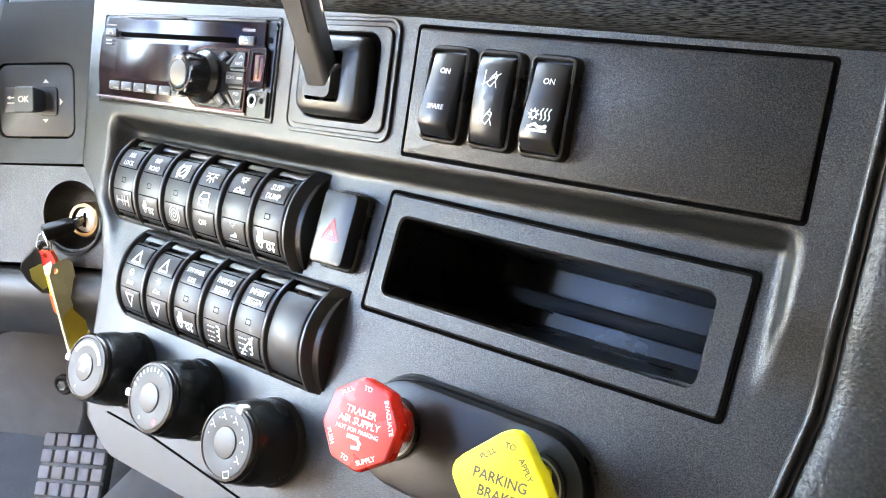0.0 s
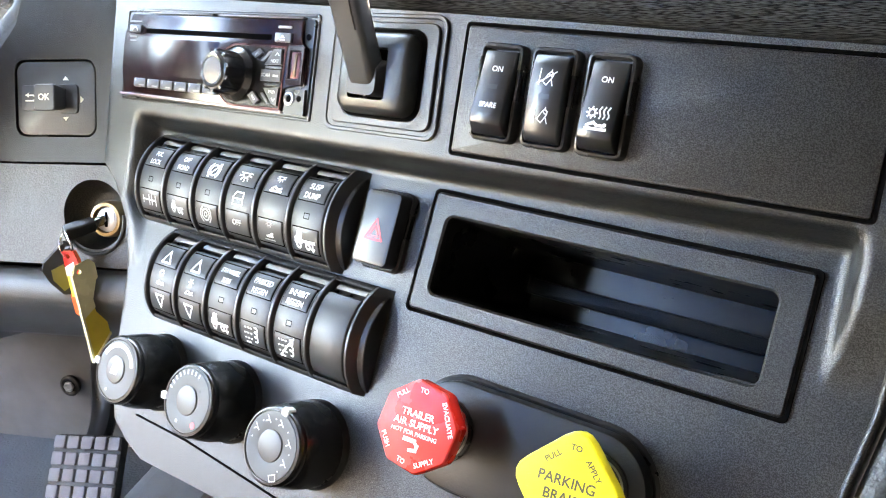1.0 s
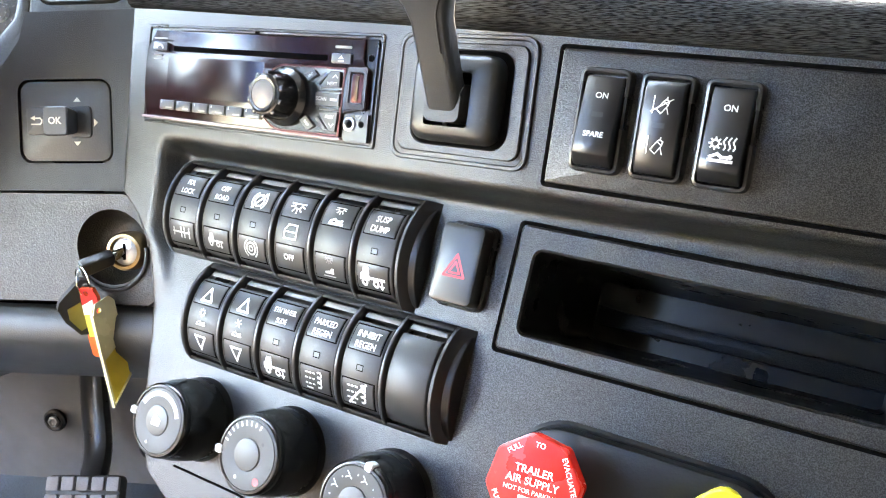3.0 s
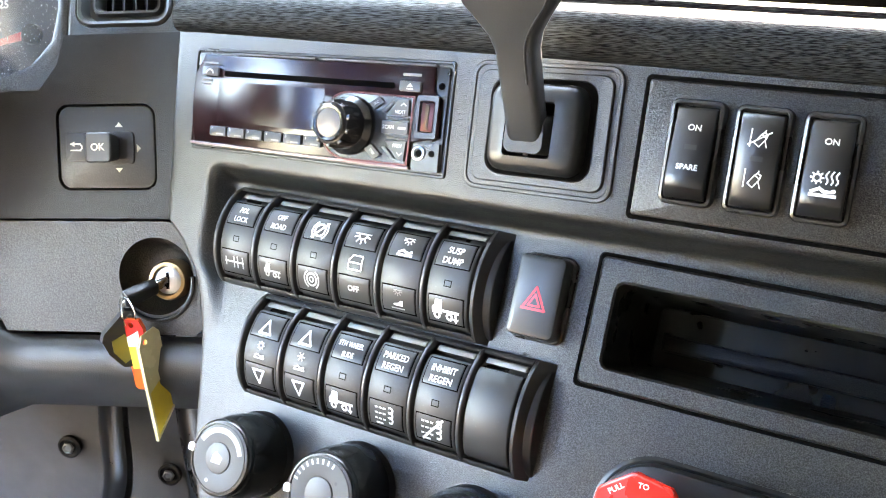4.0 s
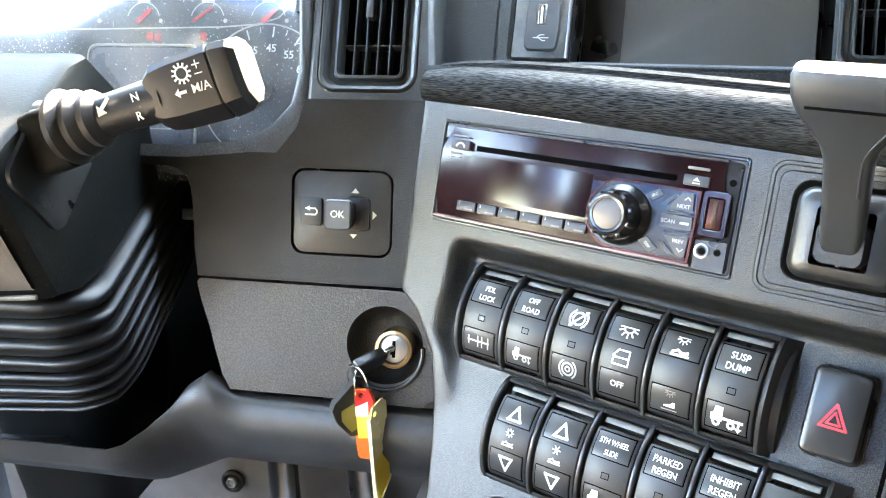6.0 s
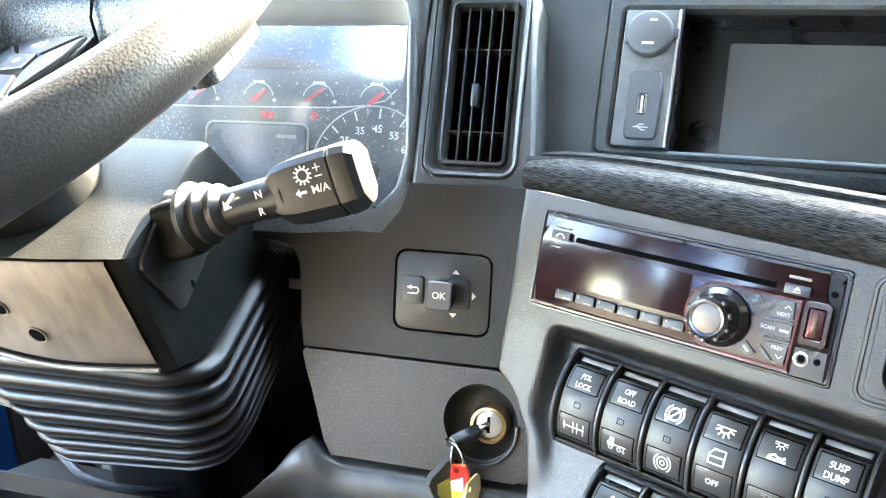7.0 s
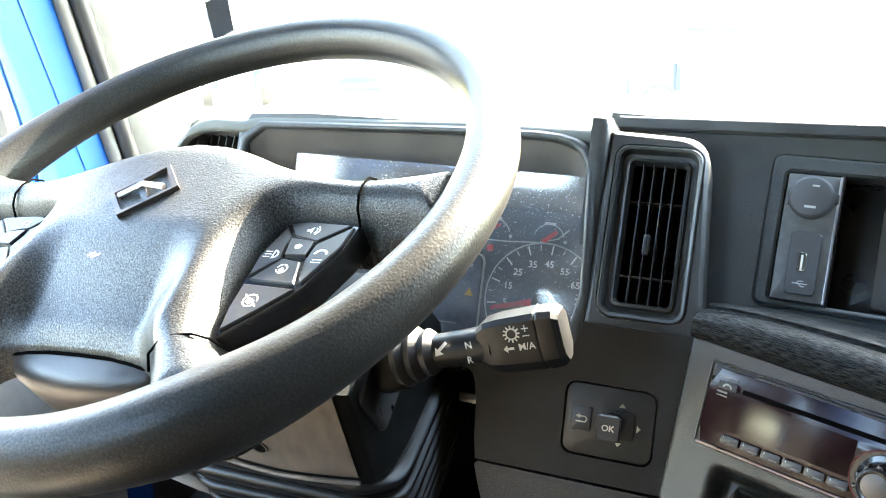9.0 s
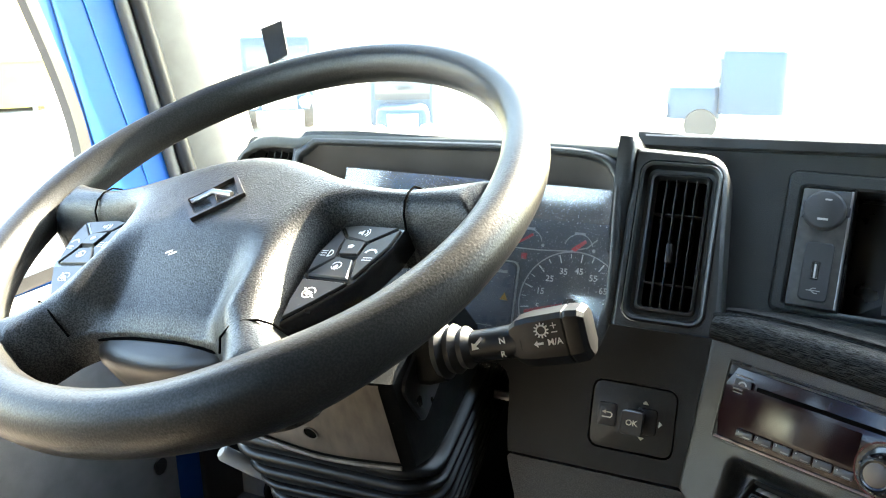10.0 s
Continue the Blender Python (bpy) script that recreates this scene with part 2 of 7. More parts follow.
def slab(x0, x1, y0, y1, z0, z1, r=0.002, bev=0.001, n=4, bm=None):
    """A rounded slab whose top edge is bevelled."""
    bm = bm or bmesh.new()
    at = lambda d, z: [(x, y, z) for x, y in rr(x0 + d, x1 - d, y0 + d, y1 - d, max(r - d, 1e-4), n)]
    return loft(bm, [at(0, z0), at(0, z1 - bev), at(bev * 0.3, z1 - bev * 0.3), at(bev, z1)])


def ring_slab(outer, inner, z0, z1, ro=0.003, ri=0.002, bev=0.0008, n=4, bm=None):
    """A frame: a rounded slab with a rounded hole right through. outer, inner: x0, x1, y0, y1."""
    bm = bm or bmesh.new()
    def at(b, r, d, z):
        return [(x, y, z) for x, y in rr(b[0] + d, b[1] - d, b[2] + d, b[3] - d, max(r - d, 1e-4), n)]
    rings = [at(outer, ro, 0, z0), at(outer, ro, 0, z1 - bev), at(outer, ro, bev, z1), at(inner, ri, -bev, z1), at(inner, ri, 0, z1 - bev), at(inner, ri, 0, z0)]
    vs = [[bm.verts.new(p) for p in ring] for ring in rings]
    m = len(vs[0])
    for a, b in zip(vs, vs[1:] + vs[:1]):
        for k in range(m):
            bm.faces.new((a[k], a[(k + 1) % m], b[(k + 1) % m], b[k]))
    return bm


def lathe(profile, n=40, bm=None, cx=0.0, cy=0.0, caps=(True, True)):
    """Turn a profile of (radius, height) round z."""
    bm = bm or bmesh.new()
    rings = [[(cx + r * math.cos(2 * math.pi * k / n), cy + r * math.sin(2 * math.pi * k / n), z) for k in range(n)] for r, z in profile]
    return loft(bm, rings, caps)


def tube(pts, radii, n=12, bm=None, flat=1.0):
    """A round bar along points; radii one number or one a point; flat squeezes it across."""
    bm = bm or bmesh.new()
    pts = [Vector(p) for p in pts]
    if isinstance(radii, (int, float)):
        radii = [radii] * len(pts)
    rings, side = [], None
    for k, p in enumerate(pts):
        d = (pts[min(k + 1, len(pts) - 1)] - pts[max(k - 1, 0)]).normalized()
        if side is None:
            side = d.orthogonal().normalized()
        side = (side - d * side.dot(d)).normalized()
        up = d.cross(side)
        rings.append([p + radii[k] * (math.cos(2 * math.pi * j / n) * side + flat * math.sin(2 * math.pi * j / n) * up) for j in range(n)])
    return loft(bm, rings)


def curve_pts(ctrl, per=8):
    """A smooth (Catmull-Rom) line through control points."""
    c = [Vector(p) for p in ctrl]
    c = [2 * c[0] - c[1]] + c + [2 * c[-1] - c[-2]]
    out = []
    for k in range(1, len(c) - 2):
        for j in range(per):
            t = j / per
            out.append(0.5 * ((2 * c[k]) + (c[k + 1] - c[k - 1]) * t + (2 * c[k - 1] - 5 * c[k] + 4 * c[k + 1] - c[k + 2]) * t * t + (3 * c[k] - c[k - 1] - 3 * c[k + 1] + c[k + 2]) * t ** 3))
    return out + [c[-2]]


def smooth(a, b, x):
    t = min(max((x - a) / (b - a), 0.0), 1.0)
    return t * t * (3 - 2 * t)


def lerp_table(rows, x):
    """Straight lines between (x, y) rows."""
    return float(np.interp(x, [r[0] for r in rows], [r[1] for r in rows]))


def stroke(pts, w, h=0.0, bm=None, closed=False, lift=None):
    """A flat printed line of width w along 2D points; lift(x, y) sets it on a curved face."""
    bm = bm or bmesh.new()
    pts = [Vector((p[0], p[1])) for p in pts]
    if closed:
        pts = pts + [pts[0]]
    for a, b in zip(pts, pts[1:]):
        d = (b - a)
        if d.length < 1e-6:
            continue
        d.normalize()
        q = Vector((-d.y, d.x)) * w / 2
        e = d * w * 0.45
        m = max(1, int((b - a).length / 0.004)) if lift else 1
        for k in range(m):
            p0 = (a - e).lerp(b + e, k / m)
            p1 = (a - e).lerp(b + e, (k + 1) / m)
            bm.faces.new([bm.verts.new((v.x, v.y, h + (lift(v.x, v.y) if lift else 0))) for v in (p0 - q, p1 - q, p1 + q, p0 + q)])
    return bm


def poly(pts, h=0.0, bm=None, lift=None):
    bm = bm or bmesh.new()
    bm.faces.new([bm.verts.new((x, y, h + (lift(x, y) if lift else 0))) for x, y in pts])
    return bm


def letters(text, size, cx, cy, h, lift=None, turn=0.0, squeeze=1.0):
    """Flat lettering in the built-in font, centred, as a bmesh."""
    cu = bpy.data.curves.new("lettering", "FONT")
    cu.body, cu.size, cu.align_x, cu.align_y = text, size, "CENTER", "CENTER"
    cu.resolution_u = 3
    cu.offset = size * 0.018
    ob = bpy.data.objects.new("lettering", cu)
    me = bpy.data.meshes.new_from_object(ob)
    bm = bmesh.new()
    bm.from_mesh(me)
    bpy.data.objects.remove(ob)
    bpy.data.curves.remove(cu)
    bpy.data.meshes.remove(me)
    c, s = math.cos(radians(turn)), math.sin(radians(turn))
    for v in bm.verts:
        x, y = v.co.x * squeeze, v.co.y
        v.co.x, v.co.y = cx + c * x - s * y, cy + s * x + c * y
        v.co.z = h + (lift(v.co.x, v.co.y) if lift else 0)
    return bm


def join(*bms):
    out = bms[0]
    for b in bms[1:]:
        me = bpy.data.meshes.new("joined")
        b.to_mesh(me)
        b.free()
        out.from_mesh(me)
        bpy.data.meshes.remove(me)
    return out


# ---- the large structure ----
TRAY = (0.012, 0.191, -0.0575, -0.0135)


def panel_left(v):
    return lerp_table([(-0.30, 0.09), (-0.293, 0.07), (-0.283, 0.052), (-0.255, 0.039), (-0.205, 0.030), (-0.144, 0.016), (-0.120, 0.000), (-0.108, -0.0155), (0.02, -0.018)], v)


def panel_right(v):
    return lerp_table([(-0.30, 0.487), (-0.2, 0.5075), (-0.15, 0.5165), (-0.1, 0.5200), (-0.03, 0.5232), (0.02, 0.5245)], v)


def recess(v):
    """The depth of the lower panel's plane against the upper one's."""
    return -0.0169 + (-0.0869 - v) * 0.1853


def bend(u):
    """The panel falls away towards the passenger side."""
    k = max(u - 0.2476, 0.0)
    return -k * k if k < 0.0424 else -0.0018 - 0.085 * (k - 0.0424)


def panel_h(u, v):
    if v < -0.178:
        return recess(v) + bend(u)
    du = u - max(panel_left(v) + 0.006, 0.016 - 0.1 * max(-0.09 - v, 0))
    m = smooth(0.0, 0.012, du) * max(smooth(0.0, 0.011, 0.5035 - u), smooth(-0.105, -0.150, v)) * smooth(-0.066 - 0.006 * u / 0.5, -0.080 - 0.006 * u / 0.5, v)
    return m * recess(v) + bend(u)


def top_edge(u):
    return 0.0148 - 0.013 * max(u, 0) / 0.525


def centre_panel():
    bm = bmesh.new()
    cols, rows = 190, 126
    grid = []
    for j in range(rows + 1):
        line = []
        for i in range(cols + 1):
            v = -0.30 + 0.3148 * j / rows
            s = i / cols
            u = panel_left(v) * (1 - s) + panel_right(v) * s
            if v > -0.02:
                v = -0.02 + (v + 0.02) * (top_edge(u) + 0.02) / 0.0348
            line.append((u, v, panel_h(u, v)))
        roll_l = [(line[0][0] - 0.0022, line[0][1], line[0][2] - 0.022), (line[0][0] - 0.0022, line[0][1], line[0][2] - 0.003), (line[0][0] - 0.0012, line[0][1], line[0][2] - 0.0008)]
        last = line[-1]
        roll_r = [(last[0] + a, last[1], last[2] - b) for a, b in ((0.0006, -0.0012), (0.0018, -0.0018), (0.0032, -0.0012), (0.0042, 0.001), (0.0046, 0.006), (0.005, 0.03))]
        grid.append(roll_l + line + roll_r)
    tilt = math.sin(radians(1.6))
    vs = [[bm.verts.new(p) for p in line] for line in grid]
    for j in range(rows):
        for i in range(len(grid[0]) - 1):
            u, v, h = grid[j][i]
            x, y = u - 0.28, (v + 0.0869) / math.cos(radians(10.5))
            y += x * tilt
            if TRAY[0] - 0.006 < x < TRAY[1] + 0.004 and TRAY[2] - 0.004 < y < TRAY[3] + 0.004:
                continue
            bm.faces.new((vs[j][i], vs[j][i + 1], vs[j + 1][i + 1], vs[j + 1][i]))
    loose = [v for v in bm.verts if not v.link_faces]
    bmesh.ops.delete(bm, geom=loose, context="VERTS")
    return tagged(part("dash_panel", bm, M_PANEL, None, "", A, 60), "dark grey grained plastic centre dashboard panel with recessed lower half", "dashboard panel", "", "structure")


dash_panel = centre_panel()


def passenger_panel():
    """The padded panel that goes on past the centre panel's edge."""
    prof = ((0.0055, -0.010), (0.0058, -0.0045), (0.0085, -0.0015), (0.016, -0.0005), (0.035, -0.004), (0.07, -0.018), (0.14, -0.055), (0.40, -0.20))
    rings = []
    for k in range(41):
        v = -0.40 + 0.415 * k / 40
        e = panel_right(max(v, -0.30)) + 0.2 * min(v + 0.30, 0)
        rings.append([(e + a, v, panel_h(0.515, max(v, -0.30)) + b) for a, b in prof])
    return tagged(part("passenger_panel", loft(bmesh.new(), rings, (False, False), False), M_PASS, None, "", A, 60), "grey leather-grained padded dashboard panel on the passenger side", "dashboard panel", "", "structure")


passenger_panel()


def plate(outer, holes, z0, z1, bm=None):
    """A flat plate from an outline with holes through it, from z0 to z1."""
    from mathutils.geometry import tessellate_polygon
    bm = bm or bmesh.new()
    loops = [outer, *holes]
    flat = [p for loop in loops for p in loop]
    tris = tessellate_polygon([[Vector((x, y, 0)) for x, y in loop] for loop in loops])
    lo = [bm.verts.new((x, y, z0)) for x, y in flat]
    hi = [bm.verts.new((x, y, z1)) for x, y in flat]
    for t in tris:
        bm.faces.new([hi[k] for k in t])
        bm.faces.new([lo[k] for k in t[::-1]])
    at = 0
    for loop in loops:
        for k in range(len(loop)):
            a, b = at + k, at + (k + 1) % len(loop)
            bm.faces.new((lo[a], lo[b], hi[b], hi[a]))
        at += len(loop)
    return bm


def box(x0, x1, y0, y1, z0, z1, bm=None):
    return slab(x0, x1, y0, y1, z0, z1, 1e-4, 1e-4, 1, bm)


def structure(name, bm, mat, label, category, m=None, sharp=38):
    return tagged(part(name, bm, mat, None, "", m, sharp), label, category, "", "structure")


# the padded trim strip along the top of the centre panel
def trim_strip():
    bm = bmesh.new()
    prof = [(0.000, -0.012), (0.000, 0.001), (0.0025, 0.004), (0.010, 0.0065), (0.019, 0.006), (0.026, 0.001), (0.029, -0.006), (0.0295, -0.012), (0.031, -0.013), (0.0335, -0.0125), (0.036, -0.016), (0.037, -0.075)]
    rings = []
    for k in range(61):
        u = -0.020 + 0.58 * k / 60
        grow = 1 - 0.28 * math.exp(-(u + 0.02) / 0.06)
        rings.append([(u, top_edge(u) + 0.0006 + v * grow, h + bend(u)) for v, h in prof])
    loft(bm, rings, (True, True), False)
    return structure("dash_trim", bm, M_TRIM, "black glossy wood-grain trim strip along the dashboard edge", "trim", A)


trim_strip()

LP2 = basis((-0.0426, 0.003, 1.2124), 23, 25)     # vent and cluster face, leaning further back
GAUGE = basis((-0.0581, 0.0393, 1.2375), 23, 20)  # gauge board


def mm(*pts):
    return [(x / 1000, y / 1000) for x, y in pts]


def arc_pts(cx, cy, r, a0, a1, n):
    return [(cx + r * math.cos(radians(a0 + (a1 - a0) * k / n)), cy + r * math.sin(radians(a0 + (a1 - a0) * k / n))) for k in range(n + 1)]


OPENING = mm((-392, -34), (-150, -34), (-110, -30), (-86, -20), (-72, -4), (-68, 20), (-72, 80), (-74.5, 112), (-77.5, 123), (-83, 131), (-92, 136), (-104, 138.5), (-120, 139.5), (-190, 139), (-375, 132), (-392, 118))

low = plate(mm((-136.5, -73.5), (11.5, -73.5), (16, -10), (22.5, 49.5), (-60, 49.5), (-66, 30), (-80, 13), (-460, 13), (-460, 2), (-160, 2), (-152, 0), (-146, -4.5), (-142.5, -12), (-140.5, -29), (-139, -56)), [rr(-0.0685, 0.0025, -0.0545, 0.0035, 0.009, 6)], -0.03, 0)
structure("instrument_panel", low, M_DASH, "dark moulded plastic dashboard panel beside the steering column", "dashboard panel", LP)
up = plate(mm((-62, -38), (-62, 149.5), (-120, 149.5), (-240, 149.5), (-335, 149.5), (-394, 146), (-404, 130), (-402, -38)), [OPENING], -0.012, 0.0)
structure("cluster_surround", up, M_SURROUND, "dark plastic surround of the instrument cluster", "dashboard panel", LP2)


def eased(corners, r, n=6):
    """A polygon with rounded corners."""
    out = []
    for k, b in enumerate(corners):
        a, c = Vector(corners[k - 1]), Vector(corners[(k + 1) % len(corners)])
        b = Vector(b)
        p, q = b + (a - b).normalized() * r[k], b + (c - b).normalized() * r[k]
        for j in range(n + 1):
            t = j / n
            out.append(tuple(p * (1 - t) ** 2 + b * 2 * t * (1 - t) + q * t * t))
    return out


def vent_pod():
    """The rounded housing of the upright vent; its front is pierced by the louvre."""
    corners = [(-0.0615, -0.014), (0.0275, -0.014), (0.0265, 0.01), (0.0165, 0.1495), (-0.0615, 0.1520)]
    ins = lambda d: [(min(max(x, -0.0615 + d), x - d if x > 0 else x + d), y + (d if y < 0.05 else -d)) for x, y in corners]
    ring = lambda d, z: [(x, y, z) for x, y in eased(ins(d), (0.004, 0.006, 0.010, 0.022, 0.004))]
    n = len(ring(0, 0))
    hole = rr(-0.0545, 0.0145, 0.004, 0.1415, 0.012, 6)
    bm = loft(bmesh.new(), [ring(0.0, -0.115), ring(0.0, -0.003), ring(0.0012, 0.0006), ring(0.0040, 0.0026)], (False, False))
    face = plate([(x, y) for x, y, z in ring(0.0040, 0)], [hole], -0.008, 0.0026)
    return structure("vent_pod", join(bm, face), M_SURROUND, "rounded dark plastic pod round the upright air vent", "dashboard panel", LP2, 50)


vent_pod()
flank = loft(bmesh.new(), [[(x, y, z) for x, z in ((-0.074, -0.10), (-0.0605, -0.10), (-0.0600, zf - 0.004), (-0.0625, zf - 0.0008), (-0.068, zf), (-0.074, zf))] for y, zf in ((0.060, 0.0005), (0.095, 0.0035), (0.125, 0.0075), (0.150, 0.0110), (0.1585, 0.0105), (0.1610, 0.004), (0.1615, -0.03))])
structure("hood_flank", flank, M_SURROUND, "rounded end of the instrument hood beside the vent pod", "dashboard panel", LP2, 60)


def cluster_tunnel():
    """The deep walls between the surround and the gauge board."""
    bm = bmesh.new()
    cx, cy = -0.23, 0.05
    ring = lambda s, h, d=0.0: [(cx + (x - cx) * s, cy + (y - cy) * s - d * smooth(0.06, 0.125, y), h) for x, y in OPENING]
    loft(bm, [ring(1.0, 0.0), ring(1.002, -0.003, 0.003), ring(0.992, -0.012, 0.022), ring(0.982, -0.040, 0.036), ring(0.972, -0.085, 0.052)], (False, False))
    return structure("cluster_hood", bm, M_TUNNEL, "dark plastic tunnel shading the instrument cluster", "dashboard panel", LP2, 50)


cluster_tunnel()


def cluster_rim():
    """A rounded lip round the gauge opening that swells towards the hood."""
    bm = bmesh.new()
    cx, cy = -0.23, 0.0527
    ring = lambda d, k: [(cx + (x - cx) * (1 + d / 0.162), cy + (y - cy) * (1 + d / 0.087), 0.0002 + 0.0065 * k * smooth(-0.02, 0.08, y)) for x, y in OPENING]
    loft(bm, [ring(0.0085, -0.1), ring(0.0075, 0.45), ring(0.0055, 0.85), ring(0.0035, 1.0), ring(0.0015, 0.85), ring(0.0003, 0.4), ring(0.0, -0.1)], (False, False))
    return structure("cluster_rim", bm, M_SURROUND, "rounded dark plastic lip round the instrument cluster", "trim", LP2, 60)


cluster_rim()


def dash_top():
    """The hood over the gauges: a lip, a short roof and the dashboard falling back to the windscreen."""
    bm = bmesh.new()
    rows = []
    lip = [(-0.473, 0.085), (-0.468, 0.104), (-0.458, 0.118), (-0.445, 0.125), (-0.43, 0.1275), (-0.40, 0.1275), (-0.385, 0.131), (-0.19, 0.1395), (-0.06, 0.1400)]
    prof = [(0.0, -0.004), (0.0002, 0.0015), (0.0025, 0.0034), (0.0080, 0.0032), (0.0108, 0.0012), (0.0195, -0.0095), (0.0205, -0.013), (0.012, -0.035), (-0.015, -0.18), (-0.03, -0.40), (-0.08, -0.42)]
    for k in range(151):
        u = -0.473 + 0.412 * k / 150
        y0 = lerp_table(lip, u)
        rows.append([(u, y0 + a, h) for a, h in prof])
    loft(bm, rows, (True, True), False)
    return structure("dash_top", bm, M_TOP, "dusty plastic hood and dashboard top below the windscreen with sunlight in its colour", "dashboard panel", LP2, 50)


dash_top()
structure("screen_bay", ring_slab((-0.150, 0.56, -0.022, 0.138), (-0.011, 0.30, -0.006, 0.1105), -0.012, -0.004, 0.003, 0.006, 0.0025), M_BAY, "dark plastic face of the dashboard round the screen bay", "dashboard panel", S)
RAIL = S @ Matrix.Translation((-0.1435, 0.1329, -0.004)) @ pose(0, 0, 0, 0, 0, 2.4)
structure("dash_rail", loft(bmesh.new(), [[(x, y, z) for y, z in ((-0.0125, -0.02), (-0.0125, 0.0045), (-0.0110, 0.0062), (-0.0030, 0.0062), (-0.0008, 0.0048), (0.0, 0.002), (0.002, -0.02))] for x in (0.004, 0.2, 0.45, 0.70)]), M_SURROUND, "raised dark rail along the dashboard's upper edge", "trim", RAIL, 30)
# pale colour carries the sunlight on the upward face as well as dust
structure("dash_top_side", loft(bmesh.new(), [[(x, y, z) for y, z in ((-0.004, 0.0), (0.0, -0.002), (0.010, -0.03), (0.035, -0.16), (0.050, -0.42), (-0.02, -0.42))] for x in (0.02, 0.34, 0.70)]), M_TOP, "dusty passenger side dashboard top with sunlight in its colour", "dashboard panel", RAIL, 50)
structure("bay_frame", ring_slab((-0.012, 0.301, -0.007, 0.1115), (-0.0015, 0.29, -0.002, 0.099), -0.014, -0.0015, 0.006, 0.004, 0.002), M_BAY, "raised grey plastic frame round the screen bay", "trim", S)
bay = join(box(-0.012, 0.302, -0.008, 0.112, -0.058, -0.055), box(-0.012, 0.302, -0.010, -0.004, -0.055, -0.012), box(-0.012, 0.302, 0.101, 0.112, -0.055, -0.012), box(0.291, 0.302, -0.004, 0.101, -0.055, -0.012))
structure("bay_liner", bay, M_BLACK, "black plastic liner inside the screen bay", "dashboard panel", S)
structure("cluster_back", plate(mm((-345, 30), (-62, 30), (-62, 106), (-345, 106)), [], -0.062, -0.056), M_BLACK, "black backing behind the instrument cluster", "dashboard panel", GAUGE)
structure("bay_shelf", box(-0.045, 0.56, -0.030, -0.022, -0.02, 0.045), M_DASH, "dark plastic ledge in front of the screen bay", "dashboard panel", S)

# knee panel with the ignition recess
IGN = (0.004, -0.1145)
knee = plate(mm((-110.5, -151.5), (-33, -151.5), (26, -153), (44, -140), (41, -104), (33, -87), (20, -78), (9, -75.5), (-134, -75), (-136, -78), (-132.5, -90.7), (-127, -106), (-121.5, -125), (-116.5, -141)), [arc_pts(IGN[0] - 0.004, IGN[1] + 0.002, 0.0265, 0, 352, 44)], -0.02, 0.002)
structure("knee_panel", knee, M_KNEE, "grey pebble-grained plastic knee panel with the ignition lock", "dashboard panel", LP)
cup = lathe([(0.0265, 0.0018), (0.0255, -0.004), (0.020, -0.016), (0.014, -0.02)], 44, None, IGN[0] - 0.004, IGN[1] + 0.002, (False, True))
structure("ignition_recess", cup, M_KNEE, "round moulded recess for the ignition lock", "trim", LP)


def bolster():
    bm = bmesh.new()
    rows = []
    for k in range(49):
        u = -0.46 + 0.50 * k / 48
        dip = smooth(-0.13, -0.178, u)
        peak = math.exp(-((u + 0.128) / 0.014) ** 2)
        prof = [(-0.156, -0.010), (-0.157, 0.002), (-0.161, 0.006), (-0.176, 0.008), (-0.186, 0.004), (-0.200, -0.012), (-0.214, -0.034), (-0.222, -0.062), (-0.226, -0.11)]
        rows.append([(u, v - 0.034 * dip * (1 - j / 12) + 0.016 * peak * (j < 4), h + 0.050 * dip * (1 - j / 9) + 0.008 * peak * (j < 4)) for j, (v, h) in enumerate(prof)])
    loft(bm, rows, (False, False), False)
    return structure("knee_bolster", bm, M_BOLSTER, "dark curved lower dashboard bolster under the steering column", "dashboard panel", LP, 60)


bolster()
# black sheets that paint in the shade inside the column opening
structure("column_opening", join(box(-0.46, -0.06, -0.24, 0.03, -0.155, -0.150), box(-0.10, -0.095, -0.20, 0.03, -0.150, -0.032), box(-0.46, -0.09, 0.014, 0.018, -0.150, -0.032)), M_VOID, "black sheets standing for the unlit gap behind the steering column boot", "dashboard panel", LP)
structure("column_bracket", slab(-0.166, -0.128, -0.0375, -0.0295, -0.034, -0.031, 0.001, 0.0008), M_STEEL, "small steel bracket inside the column opening", "bracket", LP)

# ---- cab shell ----


FLOOR = 0.68
TO_SIDE = Matrix(((0, 0, -1, 0), (1, 0, 0, 0), (0, 1, 0, 0), (0, 0, 0, 1)))   # x ahead, y up, z to the left
structure("floor", box(-0.48, 0.45, -0.12, 0.75, FLOOR - 0.03, FLOOR), M_MAT, "blue grey rubber cab floor mat", "floor", CAB)
# out of view; blackened to keep bounced light off the panels
structure("floor_side", join(box(0.45, 1.5, -0.88, 0.75, FLOOR - 0.03, FLOOR), box(-0.48, 0.45, -0.88, -0.12, FLOOR - 0.03, FLOOR)), M_BACK, "unseen floor on the passenger side and behind the mat blackened against bounce", "floor", CAB)
structure("firewall_corner", join(box(-0.46, -0.225, 0.50, 0.52, FLOOR, 1.17), box(-0.235, -0.215, 0.335, 0.50, FLOOR, 1.17)), M_GREY, "light grey footwell corner beside the door", "wall", CAB)
structure("firewall", plate([(-0.215, FLOOR - 0.02), (1.5, FLOOR - 0.02), (1.5, 1.17), (-0.215, 1.17)], [], 0, 0.02), M_GREY, "light grey footwell bulkhead below the dashboard", "wall", CAB @ Matrix.Translation((0, 0.36, 0)) @ pose(0, 0, FLOOR, 0, 0, 0) @ pose(0, 0, 0, 96, 0, 0) @ pose(0, -FLOOR, 0))
